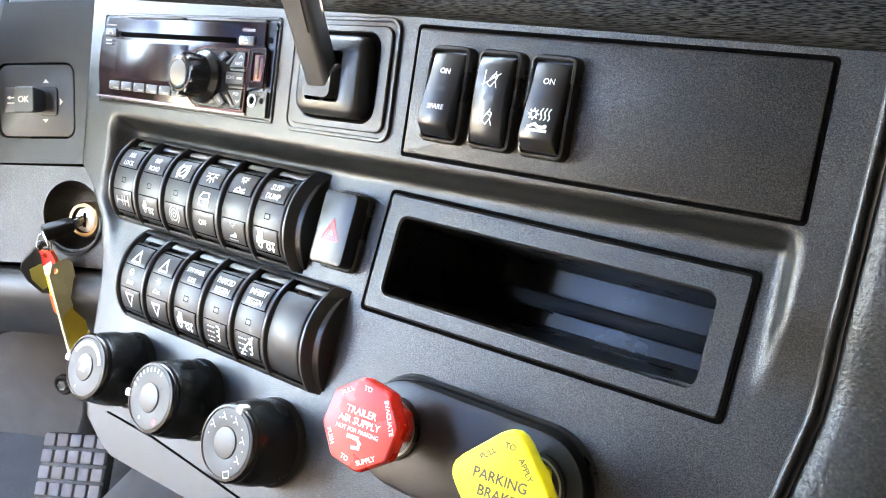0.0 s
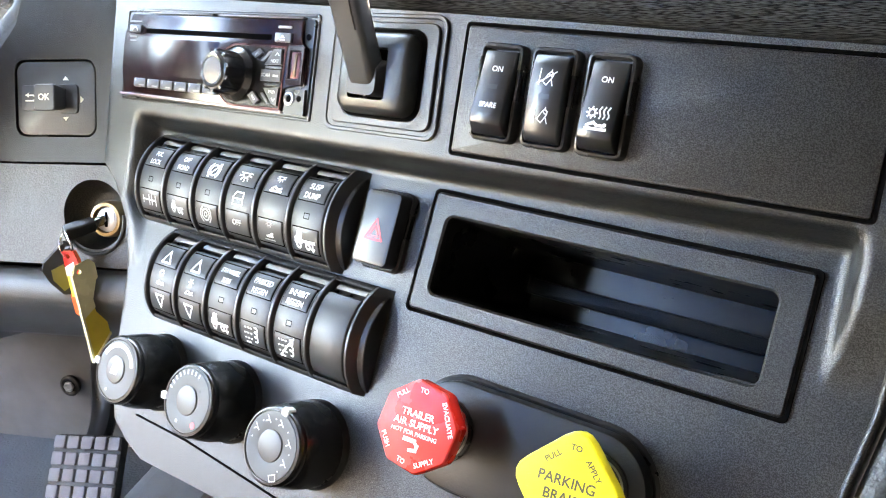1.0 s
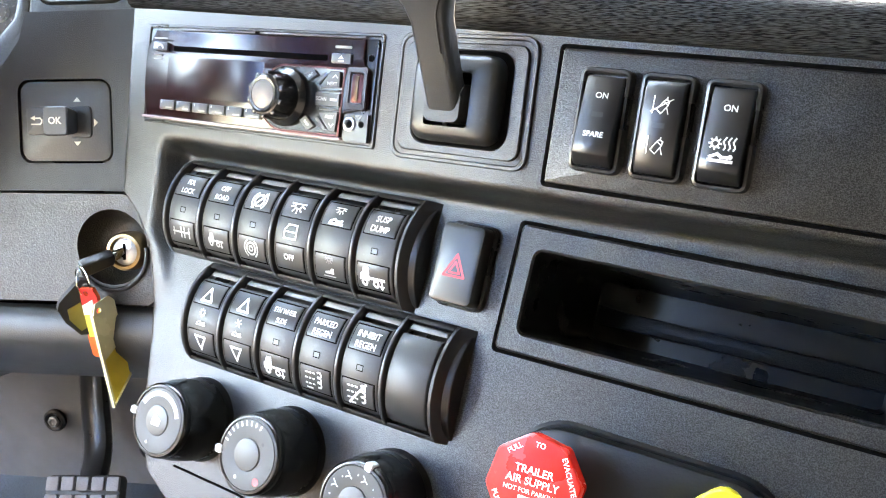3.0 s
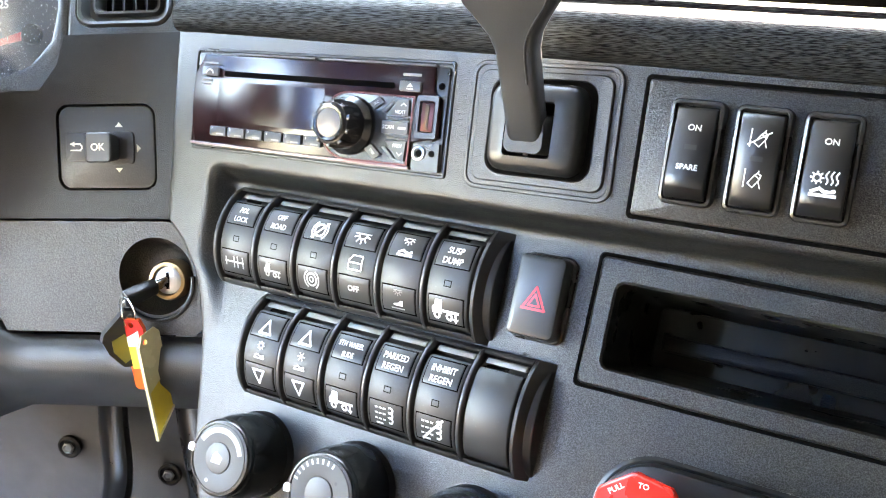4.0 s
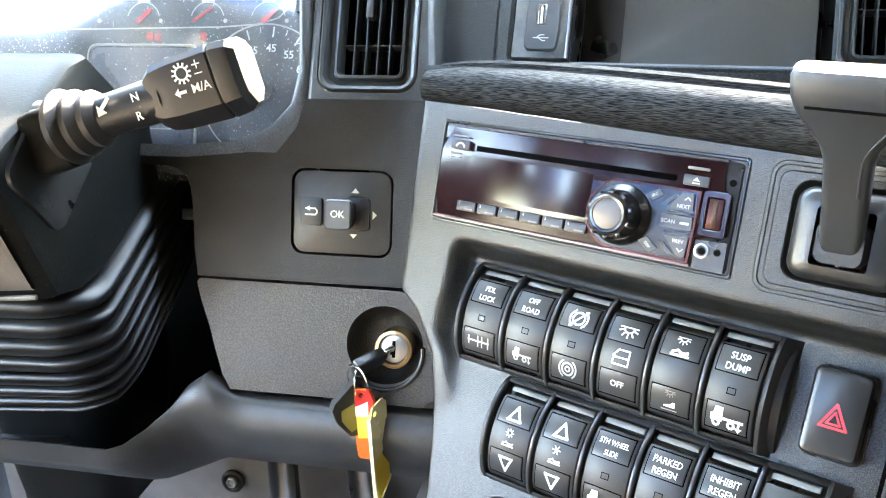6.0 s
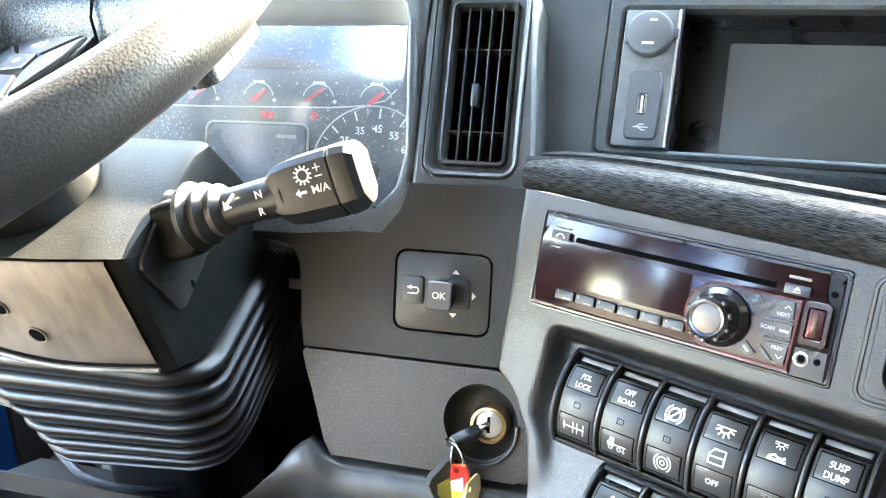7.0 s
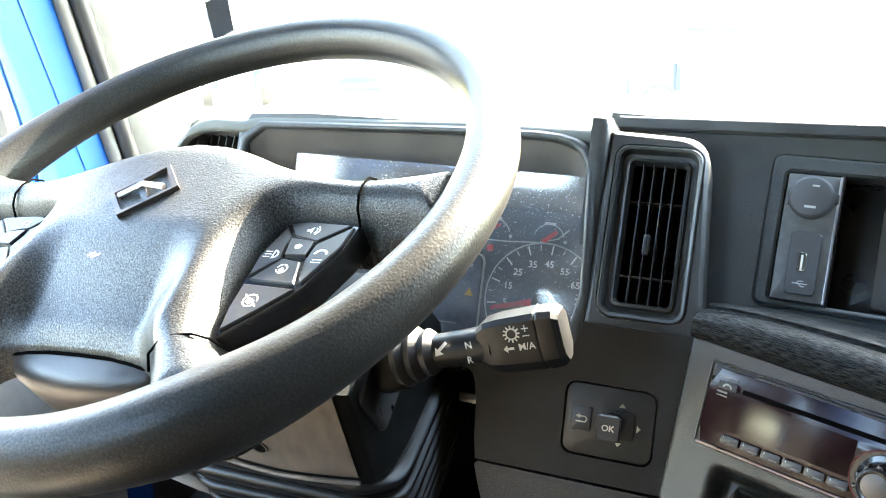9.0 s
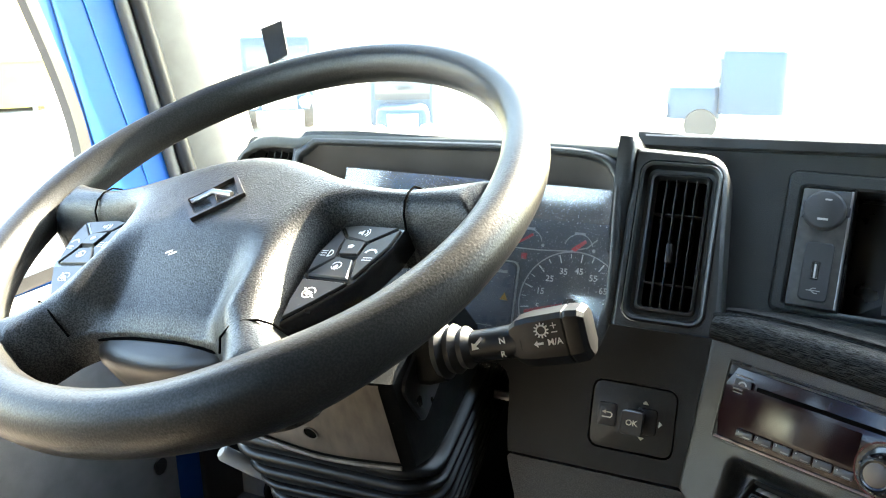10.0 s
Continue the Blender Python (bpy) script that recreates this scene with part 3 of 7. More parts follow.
structure("ceiling", box(-0.48, 1.5, -0.88, 0.20, 2.02, 2.06), M_LINER, "grey cloth cab headliner", "ceiling", CAB)
# unseen wall blackened against bounce; its window is assumed from the cluster's bright reflection
structure("wall_back", plate([(-0.48, FLOOR), (1.5, FLOOR), (1.5, 2.02), (-0.48, 2.02)], [rr(-0.46, -0.04, 1.44, 1.93, 0.05, 6)], 0, 0.03), M_BACK, "plain dark cab back wall with a rear window", "wall", CAB @ Matrix.Translation((0, -0.88, 0)) @ pose(0, 0, 0, 90, 0, 0))
structure("rear_window_seal", plate(rr(-0.465, -0.035, 1.435, 1.935, 0.055, 6), [rr(-0.448, -0.052, 1.452, 1.918, 0.045, 6)], -0.004, 0.034), M_RUBBER, "black rubber seal of the rear window", "window", CAB @ Matrix.Translation((0, -0.88, 0)) @ pose(0, 0, 0, 90, 0, 0))
# block added out of sight behind the wheel hub to shade the door trim
structure("hidden_sun_block", loft(bmesh.new(), [[(x, y, z) for y, z in eased([(0.335, 1.02), (0.62, 1.02), (0.62, 1.185), (0.335, 1.205)], [0.012] * 4)] for x in (-0.455, -0.19)]), M_DASH, "hidden dark block beside the door that keeps sun off its trim", "dashboard panel", CAB)
structure("tunnel", slab(0.26, 0.34, -0.2, 0.36, FLOOR, 0.80, 0.02, 0.02), M_GREY, "light grey engine tunnel edge in the footwell", "trim", CAB)


def driver_seat():
    """The seat behind the wheel, which the glossy faces mirror."""
    s = thing("driver_seat", CAB @ Matrix.Translation((-0.17, -0.30, FLOOR)), "beige cloth driver seat with a darker brown backrest", "seat")
    puff = lambda x0, x1, y0, y1, z0, z1, r, b: loft(bmesh.new(), [[(x, y, z) for x, y in rr(x0 + d, x1 - d, y0 + d, y1 - d, r, 6)] for d, z in ((b, z0), (0.0, z0 + b), (0.0, z1 - b), (b * 0.3, z1 - b * 0.3), (b, z1))])
    part("pedestal", puff(-0.14, 0.10, -0.38, -0.08, 0.0, 0.20, 0.03, 0.01), M_BACK, s)
    part("cushion", puff(-0.24, 0.20, -0.46, 0.06, 0.20, 0.31, 0.06, 0.04), M_BEIGE, s)
    part("backrest", puff(-0.20, 0.18, 0.0, 0.42, -0.06, 0.06, 0.08, 0.04), M_SEATBACK, s, "", pose(0, -0.34, 0.30, 100, 0, 0))
    return s


driver_seat()


def driver_door():
    d = thing("driver_door", CAB @ Matrix.Translation((-0.46, 0, 0)) @ TO_SIDE, "blue painted truck door with grey lower trim and black window seal", "door", kind="structure")
    win = [(p.x, p.y) for p in curve_pts([(-0.62, 1.15, 0), (-0.2, 1.149, 0), (0.225, 1.15, 0), (0.268, 1.18, 0), (0.281, 1.25, 0), (0.271, 1.34, 0), (0.229, 1.47, 0), (0.165, 1.63, 0), (0.125, 1.69, 0), (0.06, 1.712, 0), (-0.25, 1.713, 0), (-0.62, 1.713, 0)], 4)]
    part("frame", plate([(-1.3, 0.60), (0.53, 0.60), (0.53, 1.0), (0.51, 1.10), (0.465, 1.22), (0.375, 1.47), (0.23, 1.88), (0.18, 2.02), (-1.3, 2.02)], [win], -0.01, 0.0), M_BLUE, d)
    cx, cy = -0.27, 1.5
    inner = [(cx + (x - cx) * 0.966, cy + (y - cy) * 0.955) for x, y in win]
    part("window_seal", plate(win, [inner], -0.014, 0.0), M_RUBBER, d, "black rubber window seal")
    part("crease", tube([(0.275, 1.02, -0.011), (0.297, 1.25, -0.011), (0.245, 1.50, -0.011), (0.13, 1.86, -0.011)], 0.0016, 8), M_CREASE, d)
    part("crease", tube([(0.36, 1.02, -0.011), (0.372, 1.23, -0.011), (0.295, 1.48, -0.011), (0.16, 1.88, -0.011)], 0.0010, 8), M_CREASE, d)
    trim = bmesh.new()
    loft(trim, [[(x, y, z) for x, y in rr(-1.28, 0.345, 0.60, 1.145, 0.05, 5)] for z in (-0.012, -0.03)] + [[(x, y, -0.04) for x, y in rr(-1.26, 0.33, 0.62, 1.13, 0.05, 5)]])
    part("trim_panel", trim, M_GREYDOOR, d, "grey moulded door trim panel")
    part("speaker_ring", lathe([(0.098, -0.040), (0.096, -0.050), (0.080, -0.050), (0.078, -0.041)], 40, None, 0.10, 0.75, (False, False)), M_RUBBER, d)
    part("screw", lathe([(0.012, -0.046), (0.008, -0.0415), (0.0075, -0.036)][::-1], 20, None, 0.298, 0.845), M_BLACK, d)
    return d


driver_door()
pillar = loft(bmesh.new(), [[(-0.46 + a, y + b, z) for a, b in ((0.0, -0.06), (0.028, -0.062), (0.052, -0.02), (0.05, 0.05), (0.03, 0.085), (-0.03, 0.10), (-0.05, 0.0))] for y, z in ((0.545, 1.10), (0.515, 1.22), (0.440, 1.47), (0.33, 1.84), (0.27, 2.04))])
structure("pillar_trim", pillar, M_PILLAR, "pale grey moulded windscreen pillar trim", "trim", CAB, 60)
seal = tube([(-0.435, 0.43, 1.05), (-0.434, 0.447, 1.20), (-0.434, 0.372, 1.47), (-0.434, 0.255, 1.80), (-0.434, 0.18, 2.02)], 0.011, 10)
structure("door_seal", seal, M_RUBBER, "black rubber door seal along the pillar", "trim", CAB)
structure("seal_strip", tube([(-0.446, 0.413, 1.05), (-0.446, 0.430, 1.20), (-0.446, 0.355, 1.47), (-0.446, 0.238, 1.80), (-0.446, 0.165, 2.02)], 0.009, 10), M_PILLAR, "beige edge strip beside the door seal", "trim", CAB)
structure("door_jamb", slab(-0.452, -0.440, 0.415, 0.52, FLOOR, 1.14, 0.003, 0.003), M_RUBBER, "black rubber covered door jamb", "trim", CAB)
# unseen, added without a window so no light enters from this side
structure("wall_right", plate([(-1.3, FLOOR), (0.9, FLOOR), (0.9, 1.2), (0.45, 1.2), (0.15, 2.02), (-1.3, 2.02)], [], 0, 0.03), M_BACK, "unseen plain wall closing the passenger side and kept dark against stray light", "wall", CAB @ Matrix.Translation((1.5, 0, 0)) @ TO_SIDE)
structure("header_rail", box(-0.48, 1.5, 0.17, 0.27, 1.98, 2.05), M_PILLAR, "grey rail above the windscreen", "trim", CAB)
# scattering film added to lay a washed-out glare veil over the view
M_SCREEN = bpy.data.materials.new("dusty windscreen glass with added veil")
M_SCREEN.use_nodes = True
_t = M_SCREEN.node_tree
_t.nodes.remove(_t.nodes["Principled BSDF"])
_a, _b, _m = _t.nodes.new("ShaderNodeBsdfTransparent"), _t.nodes.new("ShaderNodeBsdfTranslucent"), _t.nodes.new("ShaderNodeMixShader")
_a.inputs[0].default_value = (0.93, 0.97, 0.95, 1)
_n, _r = _t.nodes.new("ShaderNodeTexNoise"), _t.nodes.new("ShaderNodeMapRange")
_n.inputs["Scale"].default_value, _n.inputs["Detail"].default_value = 7, 6
_r.inputs["To Min"].default_value, _r.inputs["To Max"].default_value = 0.0025, 0.007
_t.links.new(_n.outputs[0], _r.inputs[0])
_t.links.new(_r.outputs[0], _m.inputs[0])
_t.links.new(_a.outputs[0], _m.inputs[1])
_t.links.new(_b.outputs[0], _m.inputs[2])
_t.links.new(_m.outputs[0], _t.nodes["Material Output"].inputs[0])
pane = loft(bmesh.new(), [[(-0.42, 0.62, 1.17), (0.5, 0.72, 1.17), (1.42, 0.62, 1.17), (1.42, 0.626, 1.17), (0.5, 0.726, 1.17), (-0.42, 0.626, 1.17)], [(-0.42, 0.22, 2.02), (0.5, 0.30, 2.02), (1.42, 0.22, 2.02), (1.42, 0.226, 2.02), (0.5, 0.306, 2.02), (-0.42, 0.226, 2.02)]])
ws = structure("windscreen", pane, M_SCREEN, "dusty laminated windscreen glass with an added veil", "windscreen", CAB)
ws.visible_shadow = False
tape = thing("toll_tag", CAB @ Matrix.Translation((-0.285, 0.452, 1.414)) @ pose(0, 0, 0, 62, 0, 0) @ pose(0, 0, 0, 0, 0, 26), "dark green tag stuck on the windscreen", "tag")
part("tag_card", plate(mm((-14, -28), (15, -25), (16, 26), (-16, 28)), [], 0, 0.0015), M_DASH, tape)

# ---- outside ----
structure("ground", box(-400, 400, -400, 400, -1.65, -1.6), M_YARD, "pale sunlit concrete yard", "ground", CAB)


def parked_truck(x, y, turn, scale=1.0):
    t = thing("parked_truck", CAB @ pose(x, y, -1.6, 0, 0, turn), "blue parked truck cab seen through the windscreen", "truck", "trucks in the yard")
    s = scale
    part("cab_body", join(slab(-1.2 * s, 1.2 * s, 0, 2.0 * s, 0.9 * s, 2.9 * s, 0.2, 0.1), slab(-0.95 * s, 0.95 * s, -1.6 * s, 0.1 * s, 0.7 * s, 1.75 * s, 0.2, 0.15)), M_PALE, t)
    part("windshield", slab(-1.0 * s, 1.0 * s, -0.03, 0.02, 1.85 * s, 2.6 * s, 0.01, 0.005), M_DARKGLASS, t)
    part("grille", slab(-0.55 * s, 0.55 * s, -1.64 * s, -1.58 * s, 0.75 * s, 1.55 * s, 0.02, 0.01), M_STEEL, t)
    for dx in (-0.8, 0.8):
        part("headlight", lathe([(0.12, 0.0), (0.13, 0.05), (0.02, 0.07)], 20), M_WHITE, t, "", pose(dx * s, -1.55 * s, 0.95 * s, 90, 0, 0))
        part("wheel", lathe([(0.5 * s, -0.15 * s), (0.52 * s, 0.0), (0.5 * s, 0.15 * s)], 24), M_RUBBER, t, "", pose(dx * 1.15 * s, -0.5 * s, 0.52 * s, 0, 90, 0))
    return t


parked_truck(-11.2, 16.0, 35, 0.68)
parked_truck(-7.2, 14.3, 27, 0.52)
parked_truck(-1.9, 17.9, -80, 0.62)
bld = thing("warehouse", CAB @ pose(-26, 6, -1.6, 0, 0, 90), "pale sunlit warehouse with a yellow cladding band", "building")
part("wall", slab(-16, 22, -0.3, 8, 0, 4.6, 0.05, 0.02), M_WALL, bld)
part("cladding_band", slab(4, 22.05, -0.42, 0.0, 1.5, 3.0, 0.05, 0.02), M_YELLOWWALL, bld)
skip = thing("waste_container", CAB @ pose(-19.8, 15.4, -1.6, 0, 0, 50), "yellow steel waste container standing in the yard", "container")
part("body", loft(bmesh.new(), [[(x, y, z) for x, y in rr(-1.5 - d, 1.5 + d, -0.8 - d, 0.8 + d, 0.05, 3)] for d, z in ((-0.12, 0.1), (0.0, 1.25), (0.06, 1.26), (0.06, 1.36))]), M_YELLOWWALL, skip)
for x_ in (-1.0, 1.0):
    part("skid", slab(x_ - 0.06, x_ + 0.06, -0.75, 0.75, 0.0, 0.12, 0.01, 0.01), M_STEEL, skip)

# ---- centre panel: radio ----
def radio():
    r = thing("car_radio", A, "black car radio with smoked display, rotary knob and USB socket", "radio")
    part("mount_frame", ring_slab((-0.0005, 0.1915, -0.0592, 0.0048), (0.0012, 0.1898, -0.0572, 0.0028), -0.012, 0.0012, 0.002, 0.0015, 0.0006), M_BLACK, r)
    part("chassis", slab(0.0025, 0.1885, -0.0562, 0.0015, -0.012, 0.0015, 0.002, 0.0006), M_BLACK, r)
    def bowed(left, right, y0, y1, lift=0.0, n=16):
        """A strip whose front bows outwards between y0 and y1."""
        rings = []
        for k in range(n + 1):
            y = y0 + (y1 - y0) * k / n
            h = 0.0048 - 0.0016 * ((y + 0.0270) / 0.0276) ** 2 + lift
            a, b = lerp_table(left, y), lerp_table(right, y)
            rings.append([(a, y, 0.0012), (a, y, h - 0.0004), (a + 0.0006, y, h), (b - 0.0006, y, h), (b, y, h - 0.0004), (b, y, 0.0012)])
        return loft(bmesh.new(), rings)
    left = [(-0.0546, 0.0054), (-0.040, 0.003), (-0.013, 0.003), (0.0006, 0.009)]
    right = [(-0.0546, 0.1685), (-0.0405, 0.1705), (-0.0400, 0.187), (-0.0145, 0.186), (-0.013, 0.181), (0.0006, 0.180)]
    part("face", bowed(left, right, -0.0546, 0.0006), M_RADIO, r, "smoked glossy burgundy-black fascia")
    part("top_bar", slab(0.034, 0.098, 0.0012, 0.0024, 0.001, 0.0046, 0.0004, 0.0003), M_KEY, r)
    part("top_bar", slab(0.104, 0.181, 0.0012, 0.0024, 0.001, 0.0046, 0.0004, 0.0003), M_KEY, r)
    part("lower_lip", slab(0.003, 0.170, -0.0562, -0.0547, 0.001, 0.0048, 0.0006, 0.0004), M_LIP, r)
    part("display", bowed([(-0.05, 0.024), (0, 0.024)], [(-0.05, 0.108), (0, 0.108)], -0.0405, -0.0155, 0.0002, 8), M_DISPLAY, r, "dark red unlit display window")
    # no opening: a near-black bar on the face paints the slot's darkness
    part("disc_slot", slab(0.028, 0.1553, -0.0124, -0.0090, 0.0010, 0.0046, 0.001, 0.0002), M_VOID, r)
    def key(name, x0, x1, y0, y1, mat=M_KEY):
        return part(name, slab(x0, x1, y0, y1, 0.0046, 0.0062, 0.0008, 0.0005), mat, r)
    for k in range(6):
        x = 0.0208 + 0.0150 * k
        b = key("preset_button", x, x + 0.0133, -0.0498, -0.0438)
        part("number", letters(str(k + 1), 0.0024, x + 0.0022, -0.0452, 0.0063), M_DIM, b)
        part("caption", stroke([(x + 0.0065, -0.0484), (x + 0.0115, -0.0484)], 0.0009, 0.0063), M_KEYMARK, b)
    b = key("phone_button", 0.0105, 0.0238, -0.0126, -0.0070)
    part("icon", stroke(arc_pts(0.0172, -0.0118, 0.0030, 20, 160, 8), 0.0012, 0.0063), M_DIM, b)
    part("caption", stroke([(0.010, -0.0045), (0.022, -0.0045)], 0.0010, 0.0048), M_KEYMARK, r)
    part("caption", join(stroke([(0.0105, -0.0152), (0.017, -0.0152)], 0.0013, 0.0048), stroke([(0.0105, -0.0178), (0.0175, -0.0178)], 0.0009, 0.0048)), M_KEYMARK, r)
    b = key("eject_button", 0.1595, 0.1735, -0.0135, -0.0078)
    part("icon", join(poly(mm((164.6, -11.0), (168.6, -11.0), (166.6, -8.9)), 0.0063), stroke(mm((164.8, -12.1), (168.4, -12.1)), 0.0007, 0.0063)), M_DIM, b)
    part("badge", slab(0.1605, 0.1725, -0.0050, -0.0034, 0.0046, 0.0049, 0.0006, 0.0001), M_KEYMARK, r)
    # rotary knob in its dished recess
    rec = plate(arc_pts(0.1265, -0.0352, 0.0185, 90, 270, 24) + mm((167.6, -53.2), (168.8, -17.0)), [], 0.0046, 0.0050)
    part("knob_recess", rec, M_GLOSS, r)
    ring = plate(arc_pts(0.1265, -0.0352, 0.0197, 90, 270, 24) + mm((169.2, -54.4), (170.2, -15.8)), [arc_pts(0.1265, -0.0352, 0.0187, 90, 270, 24) + mm((168.0, -53.4), (169.0, -16.8))], 0.0046, 0.0054)
    part("recess_edge", ring, M_REDCHROME, r)
    kx, ky = 0.1285, -0.0352
    part("knob_base", lathe([(0.0172, 0.0045), (0.0168, 0.008), (0.0138, 0.011)], 40, None, kx, ky), M_GLOSS, r)
    kb = lathe([(0.0130, 0.008), (0.0128, 0.018), (0.0116, 0.0248), (0.0100, 0.0256)], 40, None, kx, ky)
    knob = part("rotary_knob", kb, M_GLOSS, r)
    for k in range(10):
        a = 2 * math.pi * k / 10
        part("grip_rib", slab(-0.0015, 0.0015, 0.0108, 0.0136, 0.009, 0.0248, 0.0006, 0.0008), M_GLOSS, knob, "", Matrix.Translation((kx, ky, 0)) @ Matrix.Rotation(a, 4, "Z"))
    part("knob_ring", lathe([(0.0104, 0.0245), (0.0106, 0.0258), (0.0098, 0.0264), (0.0084, 0.0262), (0.0082, 0.0254)], 48, None, kx, ky, (False, False)), M_GLOSS, knob)
    part("knob_cap", lathe([(0.0083, 0.0254), (0.0080, 0.0261), (0.0050, 0.0266), (0.0005, 0.0267)], 40, None, kx, ky), M_CAP, knob, "brushed metal knob cap")
    def wedge(name, pts, text="", size=0.0023, at=(0, 0), turn=0.0):
        b = part(name, plate(mm(*pts), [], 0.0048, 0.0066), M_KEY, r)
        if text:
            part("caption", letters(text, size, at[0] / 1000, at[1] / 1000, 0.0067, None, turn), M_DIM, b)
        return b
    wedge("next_button", ((153.5, -27.6), (167.6, -26.8), (167.0, -18.0), (160.5, -18.0)), "NEXT", 0.0028, (162.4, -25.2))
    wedge("scan_button", ((151.0, -37.6), (168.3, -37.2), (168.0, -30.4), (151.0, -30.6)), "SCAN", 0.0030, (155.5, -34.0))
    wedge("prev_button", ((154.5, -42.0), (167.8, -41.0), (167.2, -52.0), (162.5, -51.0)), "PREV", 0.0028, (162.6, -43.9))
    wedge("source_button", ((141.0, -21.5), (147.4, -17.8), (150.6, -20.5), (145.0, -24.4)), "SRC", 0.0022, (146.0, -21.2), 32)
    wedge("display_button", ((140.5, -47.3), (144.9, -44.4), (151.5, -49.8), (147.0, -52.6)), "DISP", 0.0022, (146.2, -48.6), -42)
    for k, (x, y) in enumerate(((152.5, -22.8), (154.5, -47.8))):
        s = 1 if k == 0 else -1
        part("slim_key", plate(mm((x - 3, y - s * 2.6), (x + 4, y + s * 3.6), (x + 6, y + s * 3.2), (x - 1, y - s * 3.2)), [], 0.0048, 0.0062), M_KEY, r)
    for y in (-28.9, -39.6):
        part("slim_key", slab(0.154, 0.168, y / 1000 - 0.0006, y / 1000 + 0.0006, 0.0048, 0.0060, 0.0003, 0.0002), M_KEY, r)
    part("chevron", stroke(mm((162.6, -21.6), (164.2, -20.1), (165.8, -21.6)), 0.0006, 0.0067), M_DIM, r)
    part("chevron", stroke(mm((162.8, -47.6), (164.4, -49.2), (166.0, -47.6)), 0.0006, 0.0067), M_DIM, r)
    part("caption", stroke(mm((162.5, -34), (166.2, -34)), 0.0014, 0.0067), M_DIM, r)
    # right column: USB, jack, screws
    u = part("usb_frame", ring_slab((0.1715, 0.1862, -0.0388, -0.0146), (0.1745, 0.1833, -0.0350, -0.0182), 0.0044, 0.0058, 0.002, 0.001, 0.0005), M_RADIO, r)
    part("usb_port", slab(0.1750, 0.1828, -0.0345, -0.0187, 0.0042, 0.0050, 0.0004, 0.0003), M_REDCHROME, u)
    part("usb_tongue", slab(0.1775, 0.1800, -0.0335, -0.0197, 0.0048, 0.0055, 0.0003, 0.0002), M_DARKBRASS, u, "dull brass contact tongue")
    part("jack_plate", plate(mm((171, -41.4), (187.6, -40.6), (188, -56), (171, -56)), [], 0.0012, 0.0036), M_BLACK, r)
    part("jack_ring", lathe([(0.0040, 0.0036), (0.0040, 0.0046), (0.0030, 0.0048), (0.0024, 0.0040)], 24, None, 0.1752, -0.0466, (False, False)), M_STEEL, r)
    # holes are near-black discs, their shade painted on
    for x, y, z in ((0.1752, -0.0466, 0.0038), (0.1834, -0.0462, 0.0038), (0.1845, -0.0092, 0.0022), (0.0044, -0.0079, 0.0024), (0.0040, -0.0440, 0.0024)):
        part("screw_hole", lathe([(0.0019, z - 0.0004), (0.0019, z)], 16, None, x, y), M_VOID, r)
    return r


radio()


